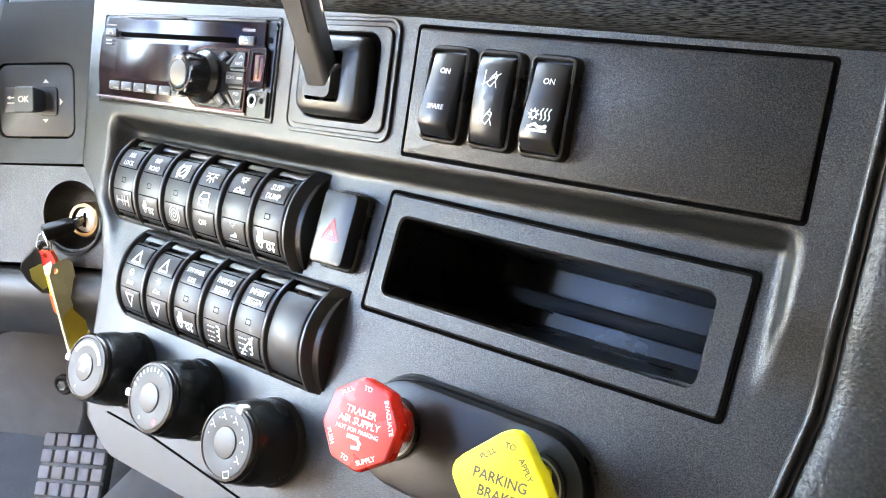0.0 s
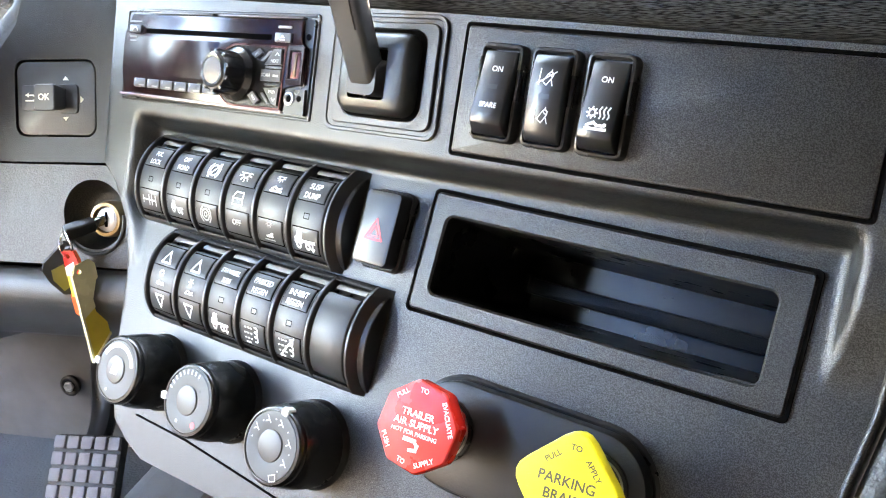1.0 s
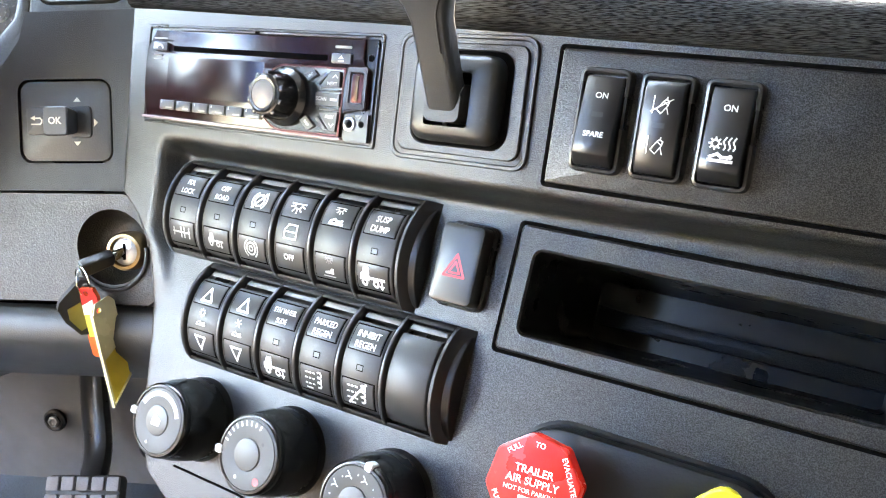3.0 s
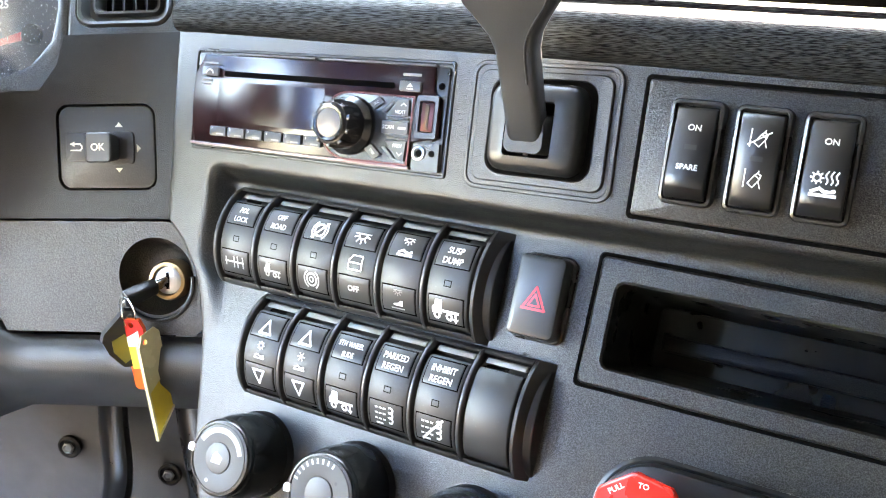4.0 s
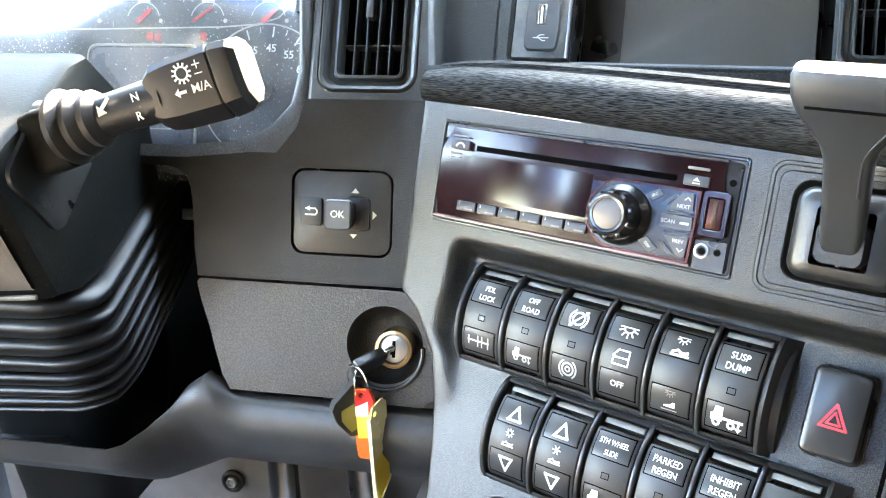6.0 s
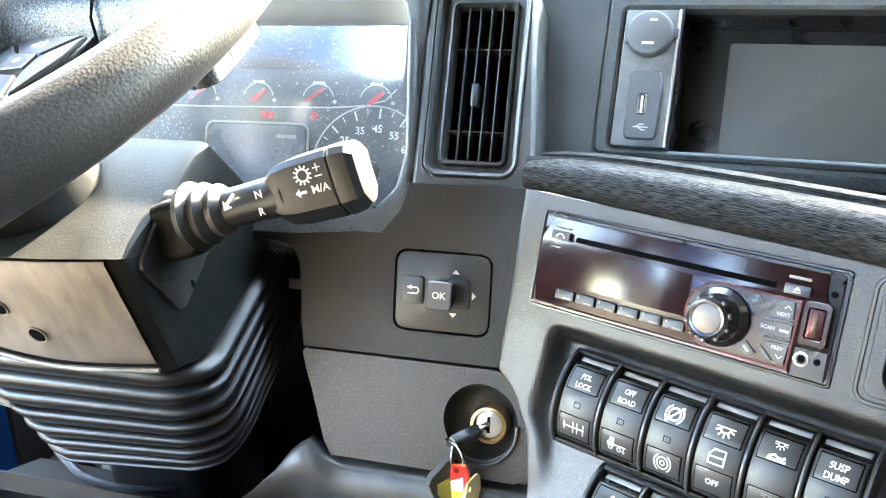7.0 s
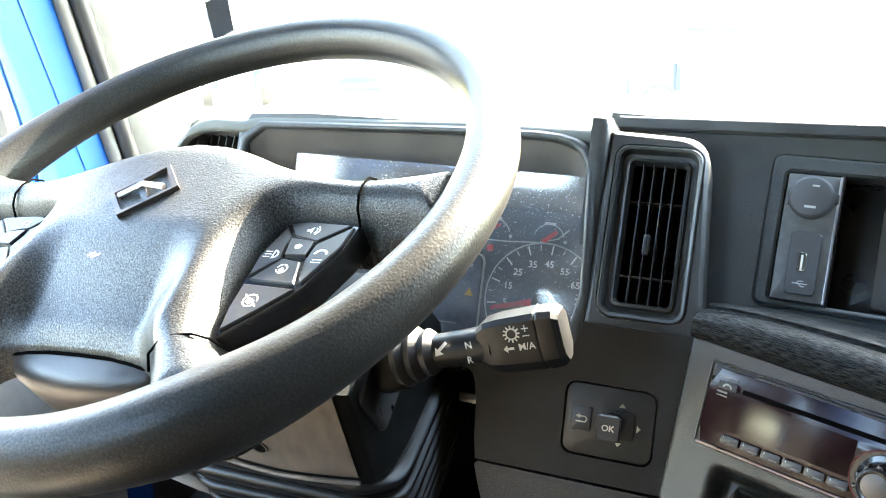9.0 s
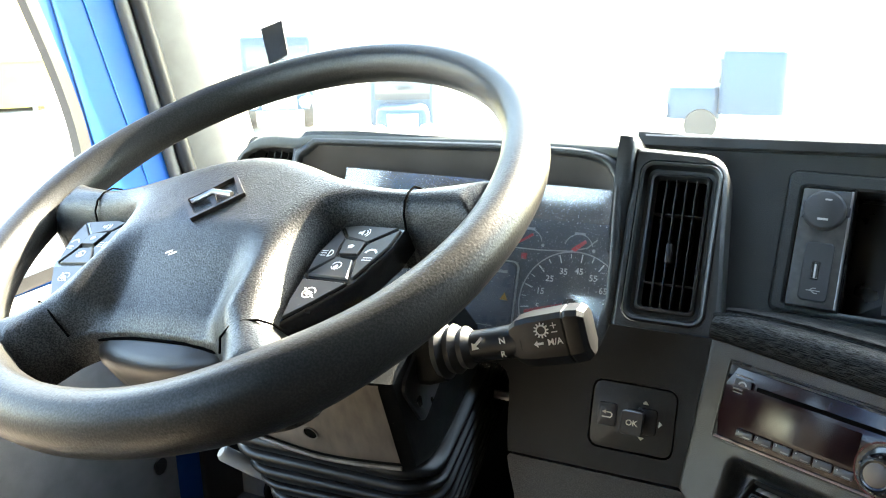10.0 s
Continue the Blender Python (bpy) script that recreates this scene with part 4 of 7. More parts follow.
# ---- centre panel: trolley brake lever ----
def brake_lever():
    p = thing("brake_lever", A, "dark grey hand lever with a flared grip in a boot", "lever")
    # shallow step lines round the lever
    part("step_frame", ring_slab((0.2020, 0.2860, -0.0615, 0.0066), (0.2045, 0.2835, -0.0590, 0.0041), -0.003, 0.0007, 0.008, 0.006, 0.0005, 6), M_PANEL, p)
    part("inner_step", ring_slab((0.2068, 0.2812, -0.0567, 0.0018), (0.2150, 0.2735, -0.0520, -0.0022), -0.003, 0.0011, 0.006, 0.0085, 0.0006, 6), M_PANEL, p)
    # flat near-black sheet standing for shade round the boot
    part("boot_shade", slab(0.2145, 0.2740, -0.0525, -0.0017, -0.002, 0.0002, 0.0085, 0.0001, 6), M_VOID, p)
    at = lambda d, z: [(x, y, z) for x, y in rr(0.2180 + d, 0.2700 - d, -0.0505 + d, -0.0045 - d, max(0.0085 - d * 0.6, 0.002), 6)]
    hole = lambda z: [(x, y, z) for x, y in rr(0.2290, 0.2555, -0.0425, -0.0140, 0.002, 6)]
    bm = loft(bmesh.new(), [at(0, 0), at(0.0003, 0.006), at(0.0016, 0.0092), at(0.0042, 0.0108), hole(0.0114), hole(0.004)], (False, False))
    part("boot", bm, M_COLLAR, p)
    # slot floor coloured as if no light reached it
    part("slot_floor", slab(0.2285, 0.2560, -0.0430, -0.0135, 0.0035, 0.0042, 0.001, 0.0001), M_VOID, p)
    part("pivot", loft(bmesh.new(), [[(x, y, z) for x, y in rr(0.2425 - w, 0.2425 + w, -0.0405, y1, 0.004, 4)] for w, y1, z in ((0.0120, -0.020, 0.004), (0.0118, -0.021, 0.013), (0.0105, -0.024, 0.0165))]), M_RUBBER, p)
    part("pivot_pin", lathe([(0.0012, 0.0), (0.0012, 0.0014)], 12), M_STEEL, p, "", pose(0.2425, -0.0402, 0.011, 78, 0, 0))
    # the arm: station (v, h, half width, thickness)
    st = [(-0.0360, 0.0080, 0.0095, 0.0135), (-0.0240, 0.0150, 0.0098, 0.0135), (-0.0050, 0.0265, 0.0102, 0.0130), (0.0080, 0.0340, 0.0106, 0.0130), (0.0150, 0.0385, 0.0128, 0.0135), (0.0220, 0.0430, 0.0182, 0.0145), (0.0285, 0.0468, 0.0240, 0.0155), (0.0345, 0.0502, 0.0262, 0.0160), (0.0430, 0.0550, 0.0268, 0.0155), (0.0452, 0.0562, 0.0258, 0.0125)]
    rings = []
    for k, (v, h, w, t) in enumerate(st):
        n = Vector((0, -0.50, 0.866))
        rings.append([(0.2425 + x, v + n.y * y, h + n.z * y) for x, y in rr(-w, w, -t / 2, t / 2, 0.0042, 4)])
    arm = part("arm", loft(bmesh.new(), rings), M_LEVER, p, "", None, 50)
    edge = []
    for v, h, w, t in st[2:8]:
        edge.append((0.2425 + w - 0.0042, v - 0.5 * (t / 2 + 0.0002), h + 0.866 * (t / 2 + 0.0002)))
    part("moulding_ridge", tube(curve_pts(edge, 4), 0.0006, 6), M_LEVER, arm)
    part("grip_line", tube([(0.2425 - 0.017, 0.0345 - 0.0082, 0.0502 + 0.0142), (0.2425 + 0.017, 0.0345 - 0.0082, 0.0502 + 0.0142)], 0.0007, 6), M_VOID, arm)
    return p


brake_lever()


# ---- centre panel: blank plate with three rockers ----
SW = A @ Matrix.Translation((0.298, 0.0, bend(0.298))) @ pose(0, 0, 0, 0, 4.86, 0) @ pose(0, 0, 0, 0, 0, -1.3)
sp = thing("switch_plate", SW, "flat charcoal grained plastic plate holding three rocker switches", "panel")
part("plate_body", slab(0.0, 0.2065, -0.0645, 0.0018, -0.004, 0.0016, 0.0015, 0.0012), M_PANEL, sp)
# near-black strip painting the shade round the plate's edge
part("gap_shade", slab(-0.0022, 0.2087, -0.0667, 0.0040, -0.004, 0.0003, 0.0025, 0.0001), M_VOID, sp)
TILTED = [(-0.0205, 0.0050), (-0.0195, 0.0070), (-0.0160, 0.0108), (-0.0145, 0.0118), (-0.0100, 0.0112), (0.0, 0.0088), (0.010, 0.0062), (0.0185, 0.0044), (0.0195, 0.0036)]
LEVEL = [(-0.0205, 0.0050), (-0.0195, 0.0064), (-0.0150, 0.0085), (-0.005, 0.0096), (0.005, 0.0096), (0.015, 0.0084), (0.0190, 0.0066), (0.0198, 0.0050)]


def person_lying(x, y, s, lift=None, h=0.00025):
    return join(stroke([(x - s, y - s * 0.35), (x + s, y - s * 0.35)], s * 0.28, h, None, False, lift), stroke([(x - s * 0.9, y - s * 0.05), (x - s * 0.3, y + s * 0.25), (x + s * 0.1, y), (x + s * 0.6, y)], s * 0.28, h, None, False, lift), poly(arc_pts(x + s * 0.85, y + s * 0.08, s * 0.2, 0, 324, 9), h, None, lift))


def cog(x, y, r, lift=None, h=0.00025):
    bm = stroke(arc_pts(x, y, r * 0.62, 0, 324, 9), r * 0.32, h, None, True, lift)
    for k in range(8):
        a = 2 * math.pi * k / 8
        stroke([(x + r * 0.7 * math.cos(a), y + r * 0.7 * math.sin(a)), (x + r * math.cos(a), y + r * math.sin(a))], r * 0.3, h, bm, False, lift)
    return bm


def lane_icon(x, y, s, crossed, lift):
    h = 0.00025
    bm = bmesh.new()
    for k in range(5):
        stroke([(x - s, y - s + 0.45 * s * k), (x - s, y - s + 0.45 * s * k + 0.24 * s)], 0.15 * s, h, bm, False, lift)
    stroke([(x + 0.9 * s, y - s), (x + 0.65 * s, y - 0.3 * s)], 0.13 * s, h, bm, False, lift)
    stroke([(x + 0.55 * s, y + 0.75 * s), (x + 0.55 * s, y + s)], 0.13 * s, h, bm, False, lift)
    car = [(-0.55, -0.55), (0.05, -1.0), (0.75, 0.05), (0.15, 0.5)]
    stroke([(x + a * s, y + b * s) for a, b in car], 0.13 * s, h, bm, True, lift)
    stroke([(x + a * s, y + b * s) for a, b in ((0.2, 0.5), (0.45, 0.75), (0.85, 0.5), (0.75, 0.1))], 0.17 * s, h, bm, False, lift)
    if crossed:
        stroke([(x - 1.2 * s, y - 0.8 * s), (x + 1.25 * s, y + 0.8 * s)], 0.15 * s, h, bm, False, lift)
    return bm


def rocker_switch(x, profile, draw):
    s = thing("rocker_switch", SW @ Matrix.Translation((x, -0.0315, 0.0016)), "satin black rocker switch in a raised rounded bezel", "switch", "rocker switches on the plate")
    profile = [(a * 1.065, b + 0.0030) for a, b in profile]
    lift = lambda a, b: lerp_table(profile, b)
    at = lambda d, z, r=0.0045: [(p, q, z) for p, q in rr(-0.0129 + d, 0.0129 - d, -0.0252 + d, 0.0252 - d, max(r - d, 0.001), 5)]
    bz = loft(bmesh.new(), [at(0, -0.002), at(0.0002, 0.0052), at(0.0010, 0.0070), at(0.0022, 0.0075), at(0.0029, 0.0067, 0.004), at(0.0031, 0.0012, 0.004)], (True, True))
    part("bezel", bz, M_BEZEL, s)
    w = 0.0093
    rings = [[(-w, y, 0.0003), (-w, y, h - 0.0012), (-w + 0.0010, y, h - 0.0001), (w - 0.0010, y, h - 0.0001), (w, y, h - 0.0012), (w, y, 0.0003)] for y, h in ((a, max(b, 0.002)) for a, b in profile)]
    r = part("rocker", loft(bmesh.new(), rings), M_ROCKER, s, "satin black rocker with white markings", None, 50)
    for nm, bm, mat in draw(lift):
        part(nm, bm, mat, r)
    return s


LED = lambda lift, y=-0.003: ("indicator", stroke([(-0.0017, y), (0.0017, y)], 0.0024, 0.0002, None, False, lift), M_KEY)
rocker_switch(0.0255, TILTED, lambda f: [("word", letters("ON", 0.0040, 0.0003, 0.0115, 0.0002, f), M_WHITE), ("word", letters("SPARE", 0.0036, 0.0, -0.0070, 0.0002, f), M_WHITE), LED(f, 0.0025)])
rocker_switch(0.0551, LEVEL, lambda f: [("icon", lane_icon(0.0, 0.0098, 0.0038, True, f), M_WHITE), ("icon", lane_icon(0.0, -0.0085, 0.0038, False, f), M_WHITE), LED(f, 0.0006)])
rocker_switch(0.0846, TILTED, lambda f: [("word", letters("ON", 0.0040, 0.0003, 0.0118, 0.0002, f), M_WHITE), ("icon", join(cog(-0.0032, -0.0042, 0.0026, f), *[stroke([(0.0008 + 0.0021 * k + 0.0005 * math.sin(j * 1.2), -0.0066 + 0.0009 * j) for j in range(7)], 0.0007, 0.0002, None, False, f) for k in range(3)]), M_WHITE), ("icon", person_lying(0.0, -0.0100, 0.0050, f), M_WHITE)])


# ---- centre panel: rocker banks ----
BANK_R, BANK_H = 0.0395, 0.0185


def bank_h(y):
    return math.sqrt(BANK_R ** 2 - min(abs(y), 0.0385) ** 2) - (BANK_R - BANK_H)


def arc_strip(x0, x1, y0, y1, dh=0.0, thick=0.006, bev=0.0008, n=14):
    """A bar whose top follows the bank's rounded front."""
    rings = []
    for k in range(n + 1):
        y = y0 + (y1 - y0) * k / n
        h = bank_h(y) + dh - (bev * 0.8 if k in (0, n) else 0)
        lo = h - thick
        rings.append([(x0, y, lo), (x0, y, h - bev), (x0 + bev * 0.4, y, h - bev * 0.3), (x0 + bev, y, h), (x1 - bev, y, h), (x1 - bev * 0.4, y, h - bev * 0.3), (x1, y, h - bev), (x1, y, lo)])
    return loft(bmesh.new(), rings)


on_arc = lambda x, y: bank_h(y)


def circle_icon(x, y, r, crossed=False, solid=False):
    bm = stroke(arc_pts(x, y, r * 0.62, 0, 340, 18), r * 0.2, 0.0006, None, True, on_arc)
    stroke(arc_pts(x, y, r * 0.95, 125, 235, 8), r * 0.18, 0.0006, bm, False, on_arc)
    stroke(arc_pts(x, y, r * 0.95, -55, 55, 8), r * 0.18, 0.0006, bm, False, on_arc)
    if crossed:
        stroke([(x - r * 0.75, y - r * 0.8), (x + r * 0.75, y + r * 0.8)], r * 0.2, 0.0006, bm, False, on_arc)
    else:
        stroke(arc_pts(x, y, r * 0.25, 0, 324, 9), r * 0.16, 0.0006, bm, True, on_arc)
    return bm


def lamp_icon(x, y, s):
    bm = stroke([(x - s, y + s * 0.5), (x + s, y + s * 0.5)], s * 0.15, 0.0006, None, False, on_arc)
    stroke(arc_pts(x, y + s * 0.45, s * 0.55, 190, 350, 10), s * 0.18, 0.0006, bm, False, on_arc)
    for a in (200, 235, 270, 305, 340):
        c, d = math.cos(radians(a)), math.sin(radians(a))
        stroke([(x + 0.75 * s * c, y + 0.45 * s + 0.75 * s * d), (x + 1.05 * s * c, y + 0.45 * s + 1.05 * s * d)], s * 0.18, 0.0006, bm, False, on_arc)
    return bm


def truck_icon(x, y, s):
    """A lorry from the side with an arrow at its tail."""
    h, bm = 0.0006, bmesh.new()
    poly([(x - 1.0 * s, y - 0.30 * s), (x - 0.25 * s, y - 0.30 * s), (x - 0.25 * s, y + 0.62 * s), (x - 0.72 * s, y + 0.62 * s), (x - 0.84 * s, y + 0.20 * s), (x - 1.0 * s, y + 0.12 * s)], h, bm, on_arc)
    stroke([(x - 0.25 * s, y - 0.08 * s), (x + 1.0 * s, y - 0.08 * s)], 0.17 * s, h, bm, False, on_arc)
    for wx in (-0.62, 0.32):
        stroke(arc_pts(x + wx * s, y - 0.40 * s, 0.19 * s, 0, 324, 9), 0.15 * s, h, bm, True, on_arc)
    stroke([(x + 0.80 * s, y - 0.16 * s), (x + 0.80 * s, y - 0.50 * s)], 0.14 * s, h, bm, False, on_arc)
    poly([(x + 0.56 * s, y - 0.46 * s), (x + 1.04 * s, y - 0.46 * s), (x + 0.80 * s, y - 0.76 * s)], h, bm, on_arc)
    return bm


def regen_icon(x, y, s, crossed=False):
    h, bm = 0.0006, bmesh.new()
    for j in range(3):
        for k in range(3):
            stroke([(x - s + 0.42 * s * k, y + 0.55 * s - 0.5 * s * j), (x - 0.84 * s + 0.42 * s * k, y + 0.55 * s - 0.5 * s * j)], 0.15 * s, h, bm, False, on_arc)
        stroke(arc_pts(x + 0.55 * s, y + 0.5 * s - 0.45 * s * j, 0.26 * s, -110, 120, 8), 0.17 * s, h, bm, False, on_arc)
    stroke([(x - 0.9 * s, y - 0.85 * s), (x - 0.3 * s, y - 0.85 * s)], 0.17 * s, h, bm, False, on_arc)
    if crossed:
        stroke([(x - 0.9 * s, y - 0.9 * s), (x + 0.9 * s, y + 0.9 * s)], 0.2 * s, h, bm, False, on_arc)
    return bm


def axle_icon(x, y, s):
    h = 0.0006
    bm = stroke([(x - s, y), (x + s, y)], 0.16 * s, h, None, False, on_arc)
    for d, g in ((-0.95, 0.30), (-0.05, 0.42), (0.35, 0.42), (0.95, 0.42)):
        stroke([(x + d * s, y - g * s), (x + d * s, y + g * s)], 0.13 * s, h, bm, False, on_arc)
    return bm


def words(top, bottom, y, size=0.0041, squeeze=0.9):
    return join(letters(top, size * 1.12, 0, y + 0.0029, 0.0006, on_arc, 0, squeeze), letters(bottom, size * 1.12, 0, y - 0.0029, 0.0006, on_arc, 0, squeeze))


def tri(x, y, s, down=False):
    k = -1 if down else 1
    return stroke([(x - s * 0.8, y - k * s * 0.7), (x + s * 0.8, y - k * s * 0.7), (x, y + k * s * 0.8)], s * 0.26, 0.0006, None, True, on_arc)


def fan_icon(x, y, s):
    bm = bmesh.new()
    for a in range(0, 360, 60):
        stroke([(x, y), (x + s * math.cos(radians(a)), y + s * math.sin(radians(a)))], s * 0.3, 0.0006, bm, False, on_arc)
    return bm


TOP_Y, LOW_Y = 0.0122, -0.0174


def rocker_cell(bank, x, items):
    """One rocker of a bank; items: list of (name, bmesh, material); drawn round x = 0."""
    w = 0.0131
    m = Matrix.Translation((x, 0, 0))
    r = part("rocker", arc_strip(-w, w, -0.0262, 0.0212, 0.0003, 0.005, 0.0010), M_SWITCH, bank, "", m)
    if items is None:
        return r
    for y0, y1, mat in ((0.0062, 0.0196, M_TILE), (-0.0240, -0.0106, M_TILE)):
        # black strip in place of the shaded groove round each tile
        part("tile_shade", arc_strip(-0.0112, 0.0112, y0 - 0.0007, y1 + 0.0007, 0.00055, 0.0010, 0.0001, 8), M_VOID, r)
        part("legend_tile", arc_strip(-0.0106, 0.0106, y0, y1, 0.0011, 0.0018, 0.0004, 8), mat, r)
    for nm, bm, mat in items:
        if nm in ("word", "icon"):
            for v in bm.verts:
                v.co.z += 0.0008
        part(nm, bm, mat, r)
    return r


def led():
    return ("indicator_window", stroke([(-0.0014, -0.0031), (0.0014, -0.0031)], 0.0022, 0.0007, None, False, on_arc), M_BLACK)


def lens():
    return ("indicator_edge", stroke([(-0.0021, -0.0047), (0.0021, -0.0047), (0.0021, -0.0015), (-0.0021, -0.0015)], 0.0005, 0.0008, None, True, on_arc), M_VOID)


def switch_bank(m, label, cells):
    b = thing("switch_bank", m, label, "switch bank", "rocker switch banks")
    part("back", arc_strip(-0.0985, 0.0975, -0.0310, 0.0308, -0.0055, 0.016, 0.001, 18), M_BLACK, b)
    part("end_cheek", arc_strip(-0.0985, -0.0950, -0.0315, 0.0312, 0.0012, 0.022, 0.0012, 20), M_SWITCH, b)
    rings = []
    for k in range(21):
        y = -0.0315 + 0.0627 * k / 20
        h = bank_h(y) + 0.0014
        out = 0.0045 + 0.0030 * k / 20
        rings.append([(0.0880, y, -0.004), (0.0880, y, h - 0.0008), (0.0886, y, h), (0.0902, y, h), (0.0910, y, h - 0.0010), (0.0910 + out, y, 0.0), (0.0910 + out, y, -0.004)])
    part("end_cheek", loft(bmesh.new(), rings), M_SWITCH, b)
    part("bottom_rail", arc_strip(-0.0950, 0.0880, -0.0318, -0.0286, 0.0004, 0.008, 0.0008, 4), M_SWITCH, b)
    part("top_rail", arc_strip(-0.0950, 0.0880, 0.0285, 0.0312, 0.0012, 0.010, 0.0006, 4), M_SWITCH, b)
    for k, items in enumerate(cells):
        x = -0.0797 + 0.0306 * k
        rocker_cell(b, x, items)
        # ledge painted pale where its pocket reflects light
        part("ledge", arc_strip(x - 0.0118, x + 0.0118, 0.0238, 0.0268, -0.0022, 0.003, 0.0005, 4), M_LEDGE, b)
        if k:
            part("divider", arc_strip(x - 0.0166, x - 0.0141, -0.0305, 0.0305, 0.0022, 0.009, 0.0008, 16), M_DIVIDER, b)
    return b


W, I = "word", "icon"
switch_bank(B @ Matrix.Translation((-0.1485, -0.0272, 0)) @ pose(0, 0, 0, 0, 0, -0.9), "bank of six black rocker switches with white legends", [
    [(W, words("PDL", "LOCK", TOP_Y), M_WHITE), (I, axle_icon(0, LOW_Y, 0.0072), M_DIM), led(), lens()],
    [(W, words("OFF", "ROAD", TOP_Y), M_WHITE), (I, truck_icon(0, LOW_Y, 0.0062), M_DIM), led(), lens()],
    [(I, circle_icon(0, TOP_Y, 0.0058, True), M_WHITE), (I, circle_icon(0, LOW_Y, 0.0056), M_DIM), led(), lens()],
    [(I, lamp_icon(0, TOP_Y, 0.0052), M_WHITE), (I, stroke([(-0.0045, -0.0065), (-0.0045, -0.0015), (-0.002, 0.0018), (0.0045, 0.0018), (0.0045, -0.0065)], 0.0009, 0.0006, None, True, on_arc), M_WHITE), (I, stroke([(-0.0045, -0.0025), (0.0045, -0.0025)], 0.0009, 0.0006, None, False, on_arc), M_WHITE), (W, letters("OFF", 0.0046, 0, LOW_Y, 0.0006, on_arc), M_WHITE)],
    [(I, lamp_icon(0, TOP_Y + 0.0032, 0.0034), M_WHITE), (I, person_lying(0, TOP_Y - 0.0032, 0.0046, on_arc, 0.0006), M_WHITE), (I, lamp_icon(0, LOW_Y + 0.0036, 0.0028), M_KEYMARK), (I, poly([(-0.003, LOW_Y - 0.0036), (0.0032, LOW_Y - 0.0036), (0.0032, LOW_Y - 0.0006), (0.0016, LOW_Y - 0.0006), (0.0006, LOW_Y - 0.0018), (-0.003, LOW_Y - 0.0026)], 0.0006, None, on_arc), M_WHITE), (I, stroke([(-0.0042, LOW_Y - 0.0050), (0.0042, LOW_Y - 0.0050)], 0.0006, 0.0006, None, False, on_arc), M_DIM)],
    [(W, words("SUSP", "DUMP", TOP_Y, 0.0046), M_WHITE), (I, truck_icon(0, LOW_Y, 0.0082), M_WHITE), led(), lens()],
])
switch_bank(B @ Matrix.Translation((-0.1110, -0.0915, 0)) @ pose(0, 0, 0, 0, 0, -0.9), "bank of five black rocker switches and one blank cover", [
    [(I, tri(0, TOP_Y, 0.0052), M_WHITE), (I, cog(0, 0.0012, 0.0024, on_arc, 0.0006), M_DIM), (I, person_lying(0, -0.0052, 0.0036, on_arc, 0.0006), M_DIM), (I, tri(0, LOW_Y, 0.0052, True), M_WHITE)],
    [(I, tri(0, TOP_Y, 0.0052), M_WHITE), (I, fan_icon(0, 0.0012, 0.0024), M_DIM), (I, person_lying(0, -0.0052, 0.0036, on_arc, 0.0006), M_DIM), (I, tri(0, LOW_Y, 0.0052, True), M_WHITE)],
    [(W, words("5TH WHEEL", "SLIDE", TOP_Y, 0.0037, 0.78), M_WHITE), (I, truck_icon(0, LOW_Y, 0.0080), M_WHITE), led(), lens()],
    [(W, words("PARKED", "REGEN", TOP_Y, 0.0044), M_WHITE), (I, regen_icon(0, LOW_Y, 0.0062), M_WHITE), led(), lens()],
    [(W, words("INHIBIT", "REGEN", TOP_Y, 0.0045), M_WHITE), (I, regen_icon(0, LOW_Y, 0.0066, True), M_WHITE), led(), lens()],
    None,
])


# ---- hazard switch ----
def hazard():
    z = thing("hazard_switch", B @ Matrix.Translation((-0.0262, -0.0290, 0)) @ pose(0, 0, 0, 0, 0, -1.0), "black hazard light switch with a red double triangle", "switch")
    at = lambda d, h, r=0.0042: [(x, y, h) for x, y in rr(-0.0140 + d, 0.0140 - d, -0.0222 + d, 0.0222 - d, max(r - d, 0.001), 5)]
    part("collar", loft(bmesh.new(), [at(-0.0012, -0.003), at(-0.0012, 0.0030), at(-0.0004, 0.0040), at(0.0006, 0.0036)]), M_BEZEL, z)
    body = loft(bmesh.new(), [at(0.0006, 0), at(0.0006, 0.0105), at(0.0014, 0.0128), at(0.0030, 0.0134)])
    b = part("button", body, M_ROCKER, z)
    t1 = stroke(mm((-6.3, -7.0), (6.3, -7.0), (0, 4.6)), 0.0013, 0.0137, None, True)
    stroke(mm((-3.2, -5.2), (3.2, -5.2), (0, 0.6)), 0.0010, 0.0137, t1, True)
    part("triangle", t1, M_REDPRINT, b, "red double warning triangle")
    return z


hazard()


